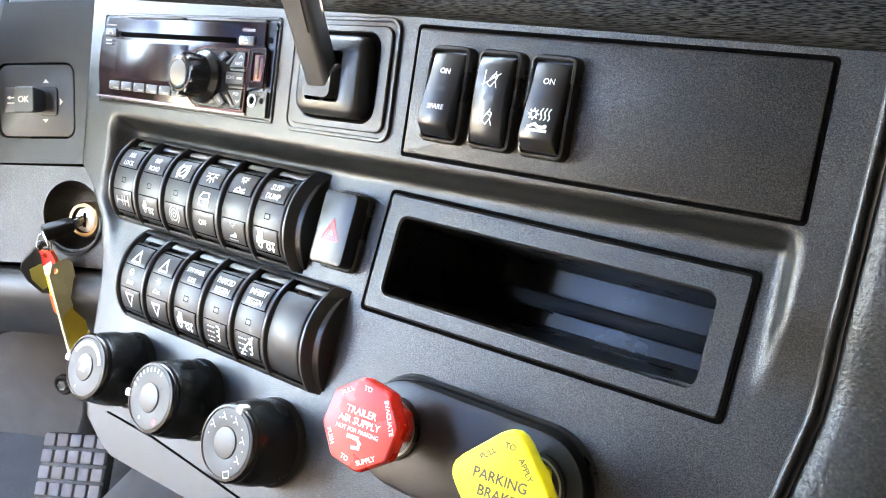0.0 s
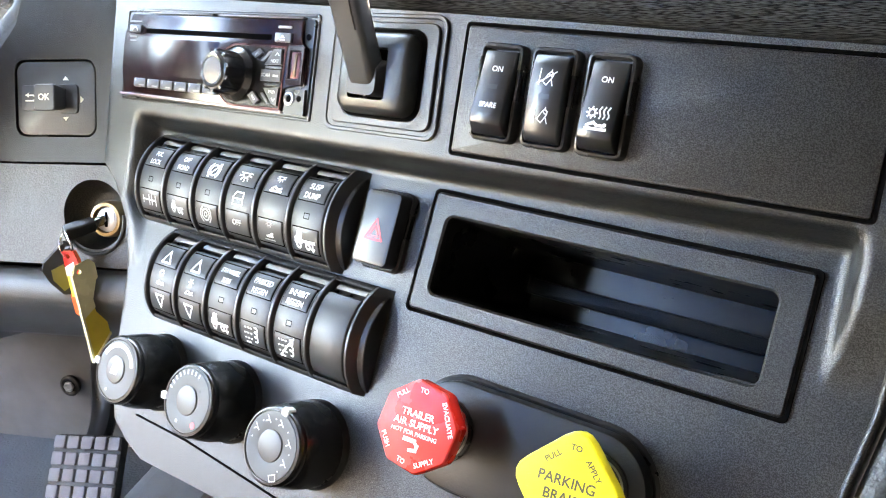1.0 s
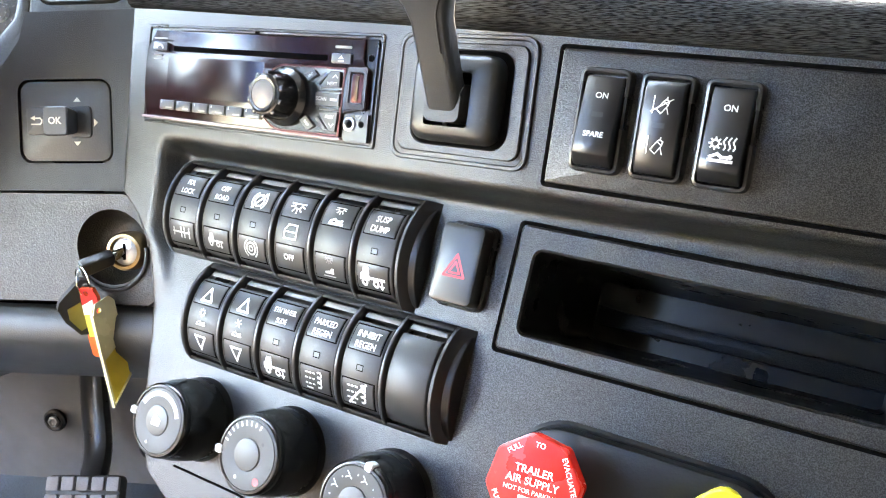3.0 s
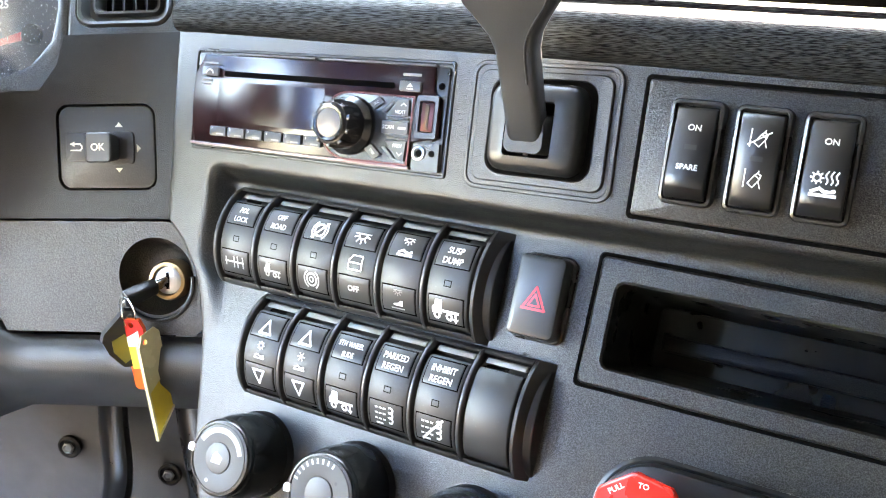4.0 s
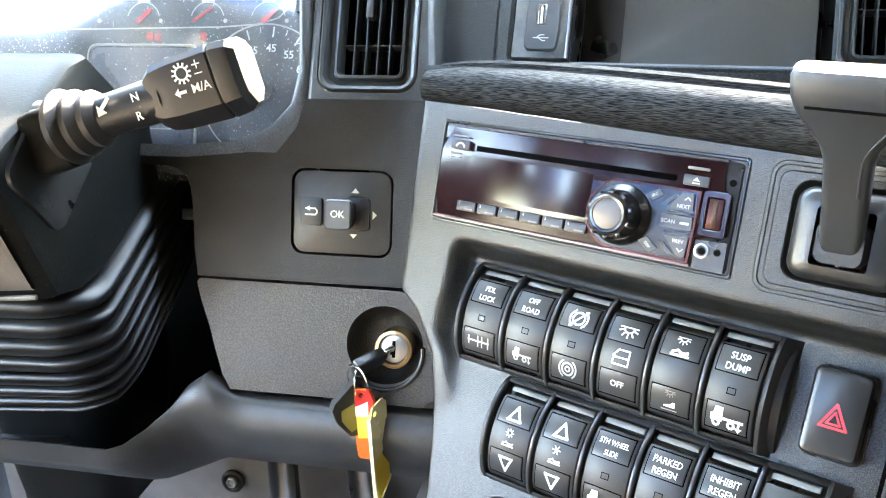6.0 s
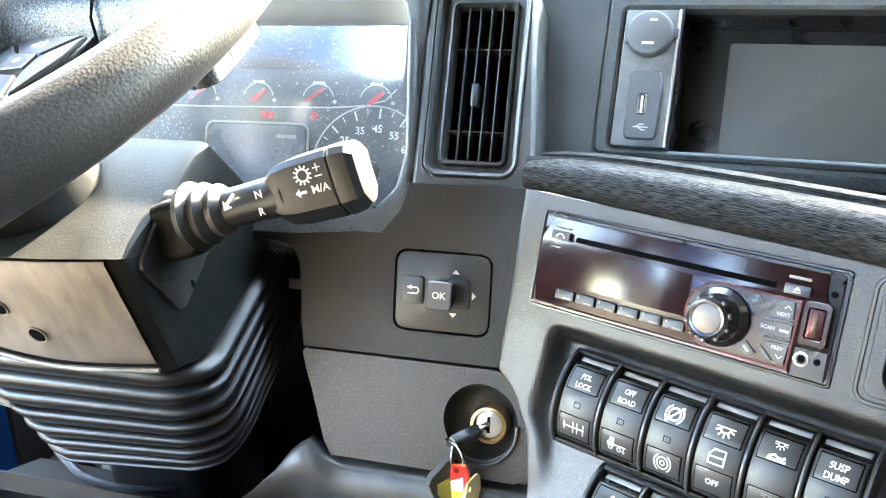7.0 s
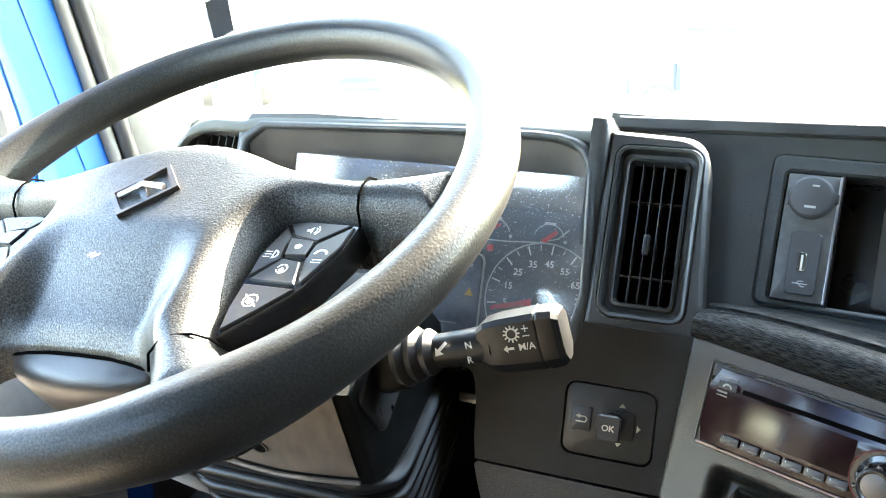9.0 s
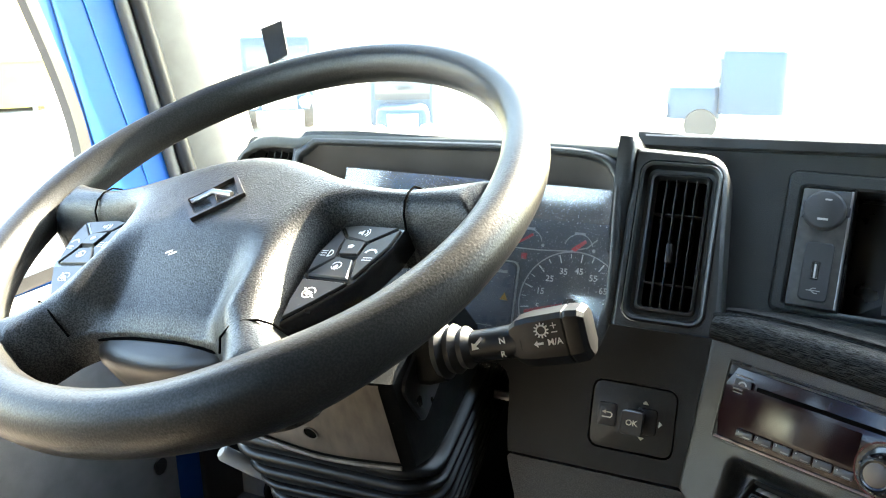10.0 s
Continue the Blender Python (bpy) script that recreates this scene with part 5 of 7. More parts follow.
# ---- storage tray ----
def storage_tray():
    t = thing("storage_tray", B @ Matrix.Translation((0, 0, bend(0.28) + 0.0014)) @ pose(0, 0, 0, 0, 4.86, 0) @ pose(0, 0, 0, 0, 0, -1.5), "empty dark plastic storage tray set into the dashboard", "tray")
    x0, x1, y0, y1 = TRAY
    part("bezel", ring_slab((0.0015, 0.2050, -0.0680, -0.0012), (x0, x1, y0, y1), -0.006, 0.0016, 0.003, 0.0045, 0.0012, 6), M_PANEL, t)
    # shade between bezel and panel drawn as a near-black ring
    part("gap_shade", ring_slab((-0.0005, 0.2070, -0.0700, 0.0008), (0.0020, 0.2045, -0.0675, -0.0017), -0.006, 0.0004, 0.003, 0.003, 0.0002), M_VOID, t)
    sh = lambda d, z: [(x, y, z) for x, y in rr(x0 + d, x1 - d, y0 + d, y1 - d, 0.0045, 6)]
    part("liner", loft(bmesh.new(), [sh(0.0, -0.004), sh(0.0005, -0.03), sh(0.002, -0.118), sh(0.003, -0.130)], (False, True)), M_VALVE, t)
    part("back_step", slab(x0 + 0.013, x1 - 0.0025, -0.0440, -0.0335, -0.129, -0.097, 0.002, 0.0016), M_DASH, t, "dusty step along the back of the tray")
    part("rubber_stop", slab(x0 + 0.0125, x0 + 0.0142, -0.0435, -0.0325, -0.129, -0.095, 0.0004, 0.0003), M_DASH, t)
    return t


storage_tray()


# ---- climate knobs ----
def control_knob(x, y, pointer, marks, label):
    k = thing("control_knob", B @ Matrix.Translation((x, y, 0)), label, "knob", "climate control knobs")
    k.scale = (1.0, 1.0, 0.79)
    part("skirt", lathe([(0.0265, -0.004), (0.0262, 0.003), (0.0252, 0.006)], 48), M_BLACK, k)
    b = part("body", lathe([(0.0252, 0.004), (0.0250, 0.022), (0.0240, 0.032), (0.0226, 0.0385), (0.0222, 0.0395), (0.0226, 0.0402), (0.0224, 0.0440), (0.0212, 0.0455)], 56), M_KNOB, k)
    part("face_ring", lathe([(0.0212, 0.0448), (0.0210, 0.0462), (0.0200, 0.0466), (0.0196, 0.0458)], 56, None, 0, 0, (False, False)), M_CAP, b)
    f = part("face", lathe([(0.0197, 0.0450), (0.0190, 0.0462), (0.0095, 0.0466), (0.0090, 0.0464)], 56), M_KNOBFACE, b, "satin grey printed knob face")
    part("face_hub", lathe([(0.0093, 0.0460), (0.0088, 0.0474), (0.0070, 0.0478), (0.0004, 0.0479)], 48), M_HUBCAP, f)
    a = radians(pointer)
    part("pointer", slab(0.0188, 0.0236, -0.0023, 0.0023, 0.0395, 0.0476, 0.0012, 0.0008), M_WHITE, b, "white pointer mark", Matrix.Rotation(a, 4, "Z"))
    for nm, bm, mat in marks:
        part(nm, bm, mat, f)
    return k


def ticks(r, a0, a1, n, w=0.0008, ln=0.0022):
    bm = bmesh.new()
    for k in range(n):
        a = radians(a0 + (a1 - a0) * k / (n - 1))
        stroke([((r - ln / 2) * math.cos(a), (r - ln / 2) * math.sin(a)), ((r + ln / 2) * math.cos(a), (r + ln / 2) * math.sin(a))], w, 0.0468, bm)
    return bm


def dots(r, angles, s=0.0011):
    bm = bmesh.new()
    for a in angles:
        poly([(p, q) for p, q in arc_pts(r * math.cos(radians(a)), r * math.sin(radians(a)), s, 0, 324, 9)], 0.0468, bm)
    return bm


def vent_marks():
    bm = bmesh.new()
    for a in (150, 110, 70, 20, -25):
        x, y = 0.0145 * math.cos(radians(a)), 0.0145 * math.sin(radians(a))
        stroke([(x - 0.0022, y - 0.0014), (x, y - 0.0002), (x + 0.0014, y - 0.0014)], 0.0008, 0.0468, bm)
        stroke([(x - 0.0016, y + 0.0018), (x - 0.0004, y + 0.0006)], 0.0008, 0.0468, bm)
    stroke([(0.004, -0.0155), (0.0085, -0.0135), (0.0095, -0.0170), (0.0055, -0.0185)], 0.0007, 0.0468, bm, True)
    return bm


control_knob(-0.1905, -0.1560, 176, [("scale", ticks(0.0160, 150, 20, 26, 0.0011), M_DIM), ("icon", poly(mm((-4, -3), (3, -3), (4, 1), (1, 2.5), (-1, 4), (-3, 2)), 0.0481), M_DIM), ("mark", dots(0.015, (250,)), M_DIM)], "black climate knob with a grey face and fan scale")
control_knob(-0.1175, -0.1560, 186, [("scale", ticks(0.0172, 165, 70, 9, 0.0013, 0.0016), M_DIM), ("hot_mark", dots(0.0160, (-52,), 0.0022), M_REDPRINT), ("mark", dots(0.0125, (40,), 0.0010), M_RUBBER), ("mark", dots(0.0145, (250,)), M_DIM)], "black temperature knob with a grey face and red mark")
control_knob(-0.0430, -0.1605, 76, [("icons", vent_marks(), M_DIM), ("scale", dots(0.0150, (175, 128, 90, 45, -2, -50), 0.0005), M_DIM)], "black air direction knob with a grey face and vent icons")
part("seam", tube([B @ Vector(p) for p in ((-0.205, -0.190, 0.0004), (-0.150, -0.1915, 0.0004), (-0.085, -0.1975, 0.0004), (-0.03, -0.2030, 0.0004))], 0.0007, 6), M_VOID, dash_panel, "", A.inverted())


# ---- air valves ----
VB = B @ Matrix.Translation((0, 0, bend(0.28))) @ pose(0, 0, 0, 0, 4.86, 0)


def valve_panel():
    v = thing("valve_panel", VB @ Matrix.Translation((0.0880, -0.1275, 0)) @ pose(0, 0, 0, 0, 0, -2.0), "black raised plate carrying two air valve knobs", "panel")
    at = lambda d, h: [(x, y, h) for x, y in rr(-0.0665 + d, 0.0680 - d, -0.0285 + d, 0.0285 - d, 0.0285 - d, 10)]
    part("rim", loft(bmesh.new(), [at(-0.003, -0.004), at(-0.003, 0.0008), at(-0.001, 0.0016), at(0.0, 0.0010)]), M_BLACK, v)
    part("plate_body", loft(bmesh.new(), [at(0.0005, -0.004), at(0.0005, 0.0105), at(0.0012, 0.0120), at(0.0030, 0.0126)]), M_PLATE, v)
    for x in (-0.0425, 0.0420):
        part("valve_socket", lathe([(0.0170, 0.012), (0.0168, 0.0150), (0.0150, 0.0155), (0.0142, 0.0100)], 36, None, x, 0.0015, (False, True)), M_VALVE, v)
        part("socket_ring", lathe([(0.0152, 0.0140), (0.0154, 0.0158), (0.0144, 0.0160), (0.0140, 0.0145)], 36, None, x, 0.0015, (False, False)), M_STEEL, v)
    return v


valve_panel()


def ngon(n, r, turn=0.0, round_=0.0):
    """A regular polygon, its corners eased."""
    out = []
    for k in range(n):
        a, b, c = ((r * math.cos(radians(turn + 360 * j / n)), r * math.sin(radians(turn + 360 * j / n))) for j in (k - 1, k, k + 1))
        for j in range(5):
            t = j / 4
            p = [b[i] + (a[i] - b[i]) * round_ * (1 - t) for i in (0, 1)]
            q = [b[i] + (c[i] - b[i]) * round_ * t for i in (0, 1)]
            out.append(tuple(p[i] * (1 - t) + q[i] * t for i in (0, 1)))
    return out


def push_knob(name, x, y, sides, r, turn, ease, mat, label, tilt):
    k = thing(name, VB @ Matrix.Translation((x, y, 0)) @ pose(0, 0, 0, 0, 0, tilt), label, "knob")
    k.scale = (0.96, 0.96, 0.84)
    neck = bmesh.new()
    rings = []
    for h, rad in ((0.012, 0.0105), (0.022, 0.0108), (0.030, 0.0125), (0.046, 0.0150)):
        rings.append([((rad + 0.0006 * math.cos(8 * a)) * math.cos(a), (rad + 0.0006 * math.cos(8 * a)) * math.sin(a), h) for a in (2 * math.pi * j / 48 for j in range(48))])
    part("stem", loft(neck, rings), mat, k)
    pts = ngon(sides, r, turn, ease)
    at = lambda s, h: [(p * s, q * s, h) for p, q in pts]
    part("head", loft(bmesh.new(), [at(0.80, 0.0445), at(0.97, 0.0465), at(1.0, 0.0490), at(1.0, 0.0560), at(0.985, 0.0578), at(0.95, 0.0586), at(0.5, 0.0592), at(0.1, 0.0593)]), mat, k, "", None, 30)
    return k


def along(text, size, r, a0, step, h, mat, parent):
    """Lettering set in a straight run beside an edge at angle a0."""
    x, y = r * math.cos(radians(a0)), r * math.sin(radians(a0))
    part("word", letters(text, size, x, y, h, None, step), mat, parent)


red = push_knob("air_supply_knob", 0.0490, -0.1210, 8, 0.0242, 12, 0.10, M_RED, "red octagonal trailer air supply knob with white lettering", 0)
for text, size, y in (("TRAILER", 0.0052, 0.0062), ("AIR SUPPLY", 0.0052, 0.0010), ("NOT FOR PARKING", 0.0031, -0.0036)):
    part("word", letters(text, size, 0.0, y, 0.0594), M_WHITE, red)
part("hook_icon", join(stroke(mm((-4.5, -7), (1.5, -7)), 0.0022, 0.0594), stroke(mm((1.5, -7.5), (3.4, -9), (3.0, -11.5), (-0.5, -12)), 0.0018, 0.0594)), M_WHITE, red)
for text, a, turn in (("PULL", 128, 38), ("TO", 88, -2), ("EVACUATE", 26, -64), ("PUSH", 214, -56), ("TO", 258, -12), ("SUPPLY", 300, 30)):
    along(text, 0.0036, 0.0186, a, turn, 0.0593, M_WHITE, red)
yel = push_knob("parking_brake_knob", 0.1290, -0.1245, 4, 0.0300, 88, 0.24, M_YELLOW, "yellow diamond parking brake knob with dark lettering", 0)
for text, size, y in (("PARKING", 0.0068, 0.0026), ("BRAKE", 0.0068, -0.0048)):
    part("word", letters(text, size, 0.0, y, 0.0594), M_DARKPRINT, yel)
for text, x, y, turn in (("PULL", -0.0090, 0.0125, 42), ("TO", 0.0012, 0.0188, 0), ("APPLY", 0.0112, 0.0110, -48)):
    part("word", letters(text, 0.0040, x, y, 0.0593, None, turn), M_DARKPRINT, yel)


# ---- beside the column: menu pad, vent, ignition ----
def menu_pad():
    p = thing("menu_pad", LP, "black menu button pad with an OK joystick and arrows", "button pad")
    part("pad_face", slab(-0.0670, 0.0010, -0.0530, 0.0020, -0.006, -0.0006, 0.008, 0.0008, 6), M_PAD, p)
    b = part("back_button", slab(-0.0615, -0.0462, -0.0348, -0.0155, -0.001, 0.0016, 0.002, 0.0008), M_KEY, p)
    part("icon", join(stroke(mm((-57.5, -23.2), (-50.8, -23.2), (-49.6, -24.6), (-49.6, -26.0), (-50.8, -27.4), (-57.5, -27.4)), 0.0010, 0.0018), poly(mm((-58.0, -23.2), (-54.8, -21.4), (-54.8, -25.0)), 0.0018)), M_CREAM, b)
    part("stick_collar", slab(-0.0300, -0.0130, -0.0368, -0.0150, -0.001, 0.0010, 0.003, 0.0008), M_RUBBER, p)
    j = part("joystick", loft(bmesh.new(), [[(x, y, z) for x, y in rr(-0.0395 + d, -0.0215 - d, -0.0358 + d, -0.0160 - d, 0.0024, 4)] for d, z in ((0.002, 0.0), (0.001, 0.006), (0.0003, 0.0125), (0.0, 0.0150), (0.0008, 0.0160))]), M_KEY, p)
    part("word", letters("OK", 0.0066, -0.0305, -0.0258, 0.0162), M_CREAM, j)
    for pts in (((-26.4, -12.0), (-20.8, -12.0), (-23.6, -8.8)), ((-27.0, -39.4), (-21.8, -39.4), (-24.4, -42.4)), ((-11.4, -29.2), (-11.4, -23.4), (-8.4, -26.3))):
        part("arrow", poly(mm(*pts), -0.0002), M_CREAM, p)
    return p


menu_pad()


def air_vent(m, label, w0, w1, h0, h1, bars, cross, knob=True):
    """An upright louvre: a dished frame, a slotted inset, thin upright blades and cross bars."""
    v = thing("air_vent", m, label, "air vent", "dashboard air vents")
    at = lambda d, z, r=0.011: [(x, y, z) for x, y in rr(w0 + d, w1 - d, h0 + d, h1 - d, max(r - d * 0.6, 0.003), 6)]
    part("frame", loft(bmesh.new(), [at(-0.0005, -0.006), at(0.0, 0.0026), at(0.0012, 0.0040), at(0.0032, 0.0030), at(0.0055, -0.0045), at(0.0085, -0.0050), at(0.0096, -0.0012), at(0.0112, -0.0008), at(0.0128, -0.0050), at(0.0130, -0.014)], (False, False)), M_VENT, v)
    # duct back and walls near-black, the inner shade put into their colour
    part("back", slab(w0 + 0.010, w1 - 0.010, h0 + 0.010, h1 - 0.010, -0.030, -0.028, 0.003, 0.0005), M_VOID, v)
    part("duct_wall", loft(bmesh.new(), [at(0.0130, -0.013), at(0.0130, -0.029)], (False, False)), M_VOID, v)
    a, b, c, d = w0 + 0.0130, w1 - 0.0130, h0 + 0.0130, h1 - 0.0130
    for k in range(bars):
        x = a + (b - a) * (k + 0.5 if bars > 4 else k + 1) / (bars + (0 if bars > 4 else 1))
        part("blade", slab(x - 0.0005, x + 0.0005, c, d, -0.017, -0.0060, 0.0003, 0.0003, 2), M_VENT, v)
    for y in cross:
        part("cross_bar", slab(a, b, y - 0.0005, y + 0.0005, -0.020, -0.0085, 0.0003, 0.0003, 2), M_VENT, v)
    if knob:
        x = a + (b - a) * 0.44
        part("slider", slab(x - 0.0026, x + 0.0026, 0.0565, 0.0725, -0.010, -0.0030, 0.0012, 0.0010), M_VENT, v)
    return v


air_vent(LP2, "upright black dashboard air vent with thin blades", -0.0535, 0.0135, 0.005, 0.1405, 4, (0.039, 0.098))
air_vent(S @ Matrix.Translation((0.244, 0.012, -0.012)), "upright black air vent beside the screen", -0.040, 0.040, -0.014, 0.09, 7, (0.030, 0.058), False)
air_vent(LP2 @ Matrix.Translation((-0.428, 0.074, -0.010)) @ pose(0, 0, 0, 0, -6, 0), "small black corner air vent beside the cluster hood", -0.042, 0.030, 0.0, 0.066, 4, (0.033,), False)


def ignition():
    lk = thing("ignition_lock", LP @ Matrix.Translation((0.0040, -0.1165, -0.009)), "brass ringed ignition lock in the knee panel", "ignition lock")
    part("collar", lathe([(0.0140, -0.016), (0.0140, 0.0), (0.0128, 0.0035), (0.0105, 0.0040), (0.0098, 0.0020)], 40, None, 0, 0, (True, False)), M_BRASS, lk)
    part("cylinder", lathe([(0.0098, -0.010), (0.0096, 0.0012), (0.0070, 0.0022), (0.0005, 0.0020)], 36), M_STEEL, lk)
    part("slot", slab(-0.0011, 0.0011, -0.0058, 0.0058, 0.0015, 0.0026, 0.0003, 0.0002), M_VOID, lk)
    part("moulded_rib", tube([LP.inverted() @ (LP @ Vector((0.0265 * math.cos(a) - 0.0055, 0.0270 * math.sin(a) - 0.0010, 0.0030))) for a in (radians(205 + 6 * k) for k in range(28))], 0.0016, 8), M_KNEE, lk, "", Matrix.Translation((0.0015, 0.002, 0.009)))
    return lk


ignition()


def car_key():
    k = thing("car_key", Matrix.Identity(4), "key in the ignition with orange and yellow hanging tags", "key")
    a = LP @ Vector((0.0040, -0.1165, -0.006))
    b = Vector((-0.0305, -0.0675, 1.0485))
    d = (b - a).normalized()
    side = Vector((0.45, 0.15, 0.8))
    side = (side - d * side.dot(d)).normalized()
    fr = Matrix((d, side, d.cross(side))).transposed().to_4x4()
    fr.translation = a
    n = (b - a).length
    part("blade", slab(0.0, 0.013, -0.0042, 0.0042, -0.0011, 0.0011, 0.0008, 0.0003), M_CHROME, k, "", fr)
    ring_at = lambda x, w, t: [(x, y, z) for y, z in rr(-w, w, -t, t, min(t, w) * 0.45, 4)]
    part("bow", loft(bmesh.new(), [ring_at(0.008, 0.0040, 0.0030), ring_at(0.0095, 0.0052, 0.0040), ring_at(0.020, 0.0058, 0.0042), ring_at(n - 0.004, 0.0062, 0.0040), ring_at(n - 0.001, 0.0058, 0.0036), ring_at(n, 0.0046, 0.0026)]), M_BOW, k, "black plastic key bow", fr)
    c = Vector((-0.0268, -0.0695, 1.0420))
    for ex, ey, ez, dz in ((0.0100, 0.002, 0.0100, 0.0), (0.004, 0.0075, 0.0095, -0.001)):
        ring = [c + Vector((ex * math.cos(t), -ey * math.cos(t), dz + ez * math.sin(t))) for t in (2 * math.pi * j / 36 for j in range(36))]
        part("key_ring", tube(ring + ring[:1], 0.00055, 8), M_CHROME, k)

    def tag(name, m, pts, t, mat, hole, label):
        holes = [arc_pts(hole[0] / 1000, hole[1] / 1000, 0.0020, 0, 340, 17)] if hole else []
        return part(name, plate(mm(*pts), holes, -t / 2, t / 2), mat, k, label, m)
    o = Matrix.Translation((-0.0215, -0.0715, 1.0345)) @ pose(0, 0, 0, 90, 0, 16) @ pose(0, 0, 0, 0, 0, 2)
    tag("orange_tag", o, ((-7, -47), (-5, -49), (6, -49), (8, -47), (8.5, -2), (6, 4), (-5, 4), (-8, -1)), 0.0024, M_ORANGE, (0, 0), "orange plastic key tag with a red top")
    tag("red_top", o @ pose(0, 0, 0.0015), ((-6.5, -15), (8, -15), (8.3, -2), (6, 3.6), (-4.5, 3.6), (-7, -1)), 0.0009, M_REDTAG, (0, 0), "red translucent top of the tag")
    tag("white_label", o @ pose(0, 0, 0.0022), ((-5.5, -16), (4, -15), (4.5, -4), (1, -6), (-5, -9)), 0.0006, M_WHITE, None, "white paper label")
    tag("yellow_label", o @ pose(0, 0, 0.0019), ((-5, -33), (6, -31), (6, -15), (-5, -16)), 0.0007, M_TAGYEL, None, "yellow paper label on the orange tag")
    g = Matrix.Translation((-0.0105, -0.0785, 1.0250)) @ pose(0, 0, 0, 90, 0, 100) @ pose(0, 0, 0, 0, 0, 2)
    tag("long_tag", g, ((0.5, -30), (0.5, -73), (20, -59), (20, -1), (16, 4), (4, 4), (0.5, 0)), 0.0012, M_TAGYEL, (5, -1), "long yellow tag in a clear worn sleeve")
    tag("sleeve", g @ pose(0, 0, 0.0011), ((-0.6, -2), (-0.6, -38), (20.4, -30), (20.4, 0), (16, 5), (3, 5)), 0.0006, M_CLEAR, (5, -1), "scuffed pale plastic sleeve over the tag")
    tag("sleeve_edge", g @ pose(0, 0, 0.0002), ((-1.4, -2), (-1.4, -75), (0.4, -73.4), (0.4, -2)), 0.0024, M_CLEAR, None, "pale welded edge of the sleeve")
    tag("sleeve_end", g @ pose(0, 0, 0.0002), ((-1.4, -75), (20.6, -60.5), (20.6, -58.6), (0.4, -72.6)), 0.0024, M_CLEAR, None, "pale welded end of the sleeve")
    h = Matrix.Translation((-0.0265, -0.0695, 1.0400)) @ pose(0, 0, 0, 90, 0, 64)
    fob = ((3, 2), (-2, 4), (-18, -9), (-20, -14), (-17, -24), (-9, -36), (-3, -37), (3, -30))
    tag("key_fob", h, fob, 0.0060, M_RUBBER, (0, -1), "dark rubber key fob")
    tag("fob_inlay", h @ pose(0, 0, 0.0032), ((-14, -15), (-5, -12), (-2, -30), (-8, -33), (-14, -23)), 0.0010, M_OLIVE, None, "olive inlay on the fob")
    return k


car_key()


# ---- screen bay things ----
def socket_panel():
    s = thing("socket_panel", S, "grey socket panel with a capped outlet and a USB port", "socket panel")
    part("plate_body", slab(0.0004, 0.0388, -0.0010, 0.0968, -0.012, 0.0004, 0.001, 0.0008), M_SOCKET, s)
    part("edge_rail", slab(0.0368, 0.0388, -0.0010, 0.0968, 0.0, 0.0016, 0.0004, 0.0003), M_STEEL, s)
    c = part("outlet_cap", lathe([(0.0165, 0.0), (0.0165, 0.0035), (0.0150, 0.0060), (0.0140, 0.0064), (0.0004, 0.0068)], 40, None, 0.0188, 0.0785), M_RUBBERGREY, s, "grey rubber outlet cap")
    part("cap_hinge", slab(0.0020, 0.0070, 0.0715, 0.0855, 0.0, 0.0042, 0.001, 0.0008), M_RUBBERGREY, c)
    part("cap_tab", slab(0.0325, 0.0378, 0.0750, 0.0830, 0.0, 0.0030, 0.001, 0.0008), M_RUBBERGREY, c)
    part("cap_print", join(stroke(mm((15.5, 70.5), (22, 70.5)), 0.0018, 0.0069), stroke(mm((19, 87), (23, 87)), 0.0014, 0.0069)), M_DIM, c)
    u = part("usb_housing", ring_slab((0.0088, 0.0312, 0.0036, 0.0520), (0.0168, 0.0218, 0.0215, 0.0352), -0.001, 0.0030, 0.004, 0.0006, 0.0010), M_RUBBERGREY, s)
    part("usb_shell", ring_slab((0.0166, 0.0220, 0.0213, 0.0354), (0.0174, 0.0212, 0.0221, 0.0346), -0.002, 0.0033, 0.0006, 0.0004, 0.0002), M_CHROME, u)
    part("usb_tongue", slab(0.0182, 0.0196, 0.0226, 0.0341, -0.002, 0.0022, 0.0003, 0.0002), M_WHITE, u)
    part("usb_void", slab(0.0170, 0.0216, 0.0217, 0.0350, -0.003, -0.0005, 0.0003, 0.0002), M_VOID, u)
    ic = stroke(mm((15, 12), (25, 12)), 0.0007, 0.0032)
    stroke(mm((17, 12), (19.5, 14), (22, 14)), 0.0007, 0.0032, ic)
    stroke(mm((18.5, 12), (21, 10), (23, 10)), 0.0007, 0.0032, ic)
    part("usb_icon", ic, M_DIM, u)
    return s


socket_panel()


def display_screen():
    d = thing("display_screen", S, "unlit dark grey touch screen set deep in its bay", "screen")
    part("housing", slab(0.0390, 0.200, -0.004, 0.1010, -0.056, -0.0490, 0.002, 0.001), M_BLACK, d)
    part("glass", slab(0.0700, 0.196, 0.0055, 0.0865, -0.049, -0.0352, 0.003, 0.0008), M_TOUCH, d, "dark matt screen glass")
    part("side_wall", slab(0.0388, 0.0400, -0.004, 0.1010, -0.050, -0.002, 0.0003, 0.0003), M_BLACK, d)
    return d


display_screen()


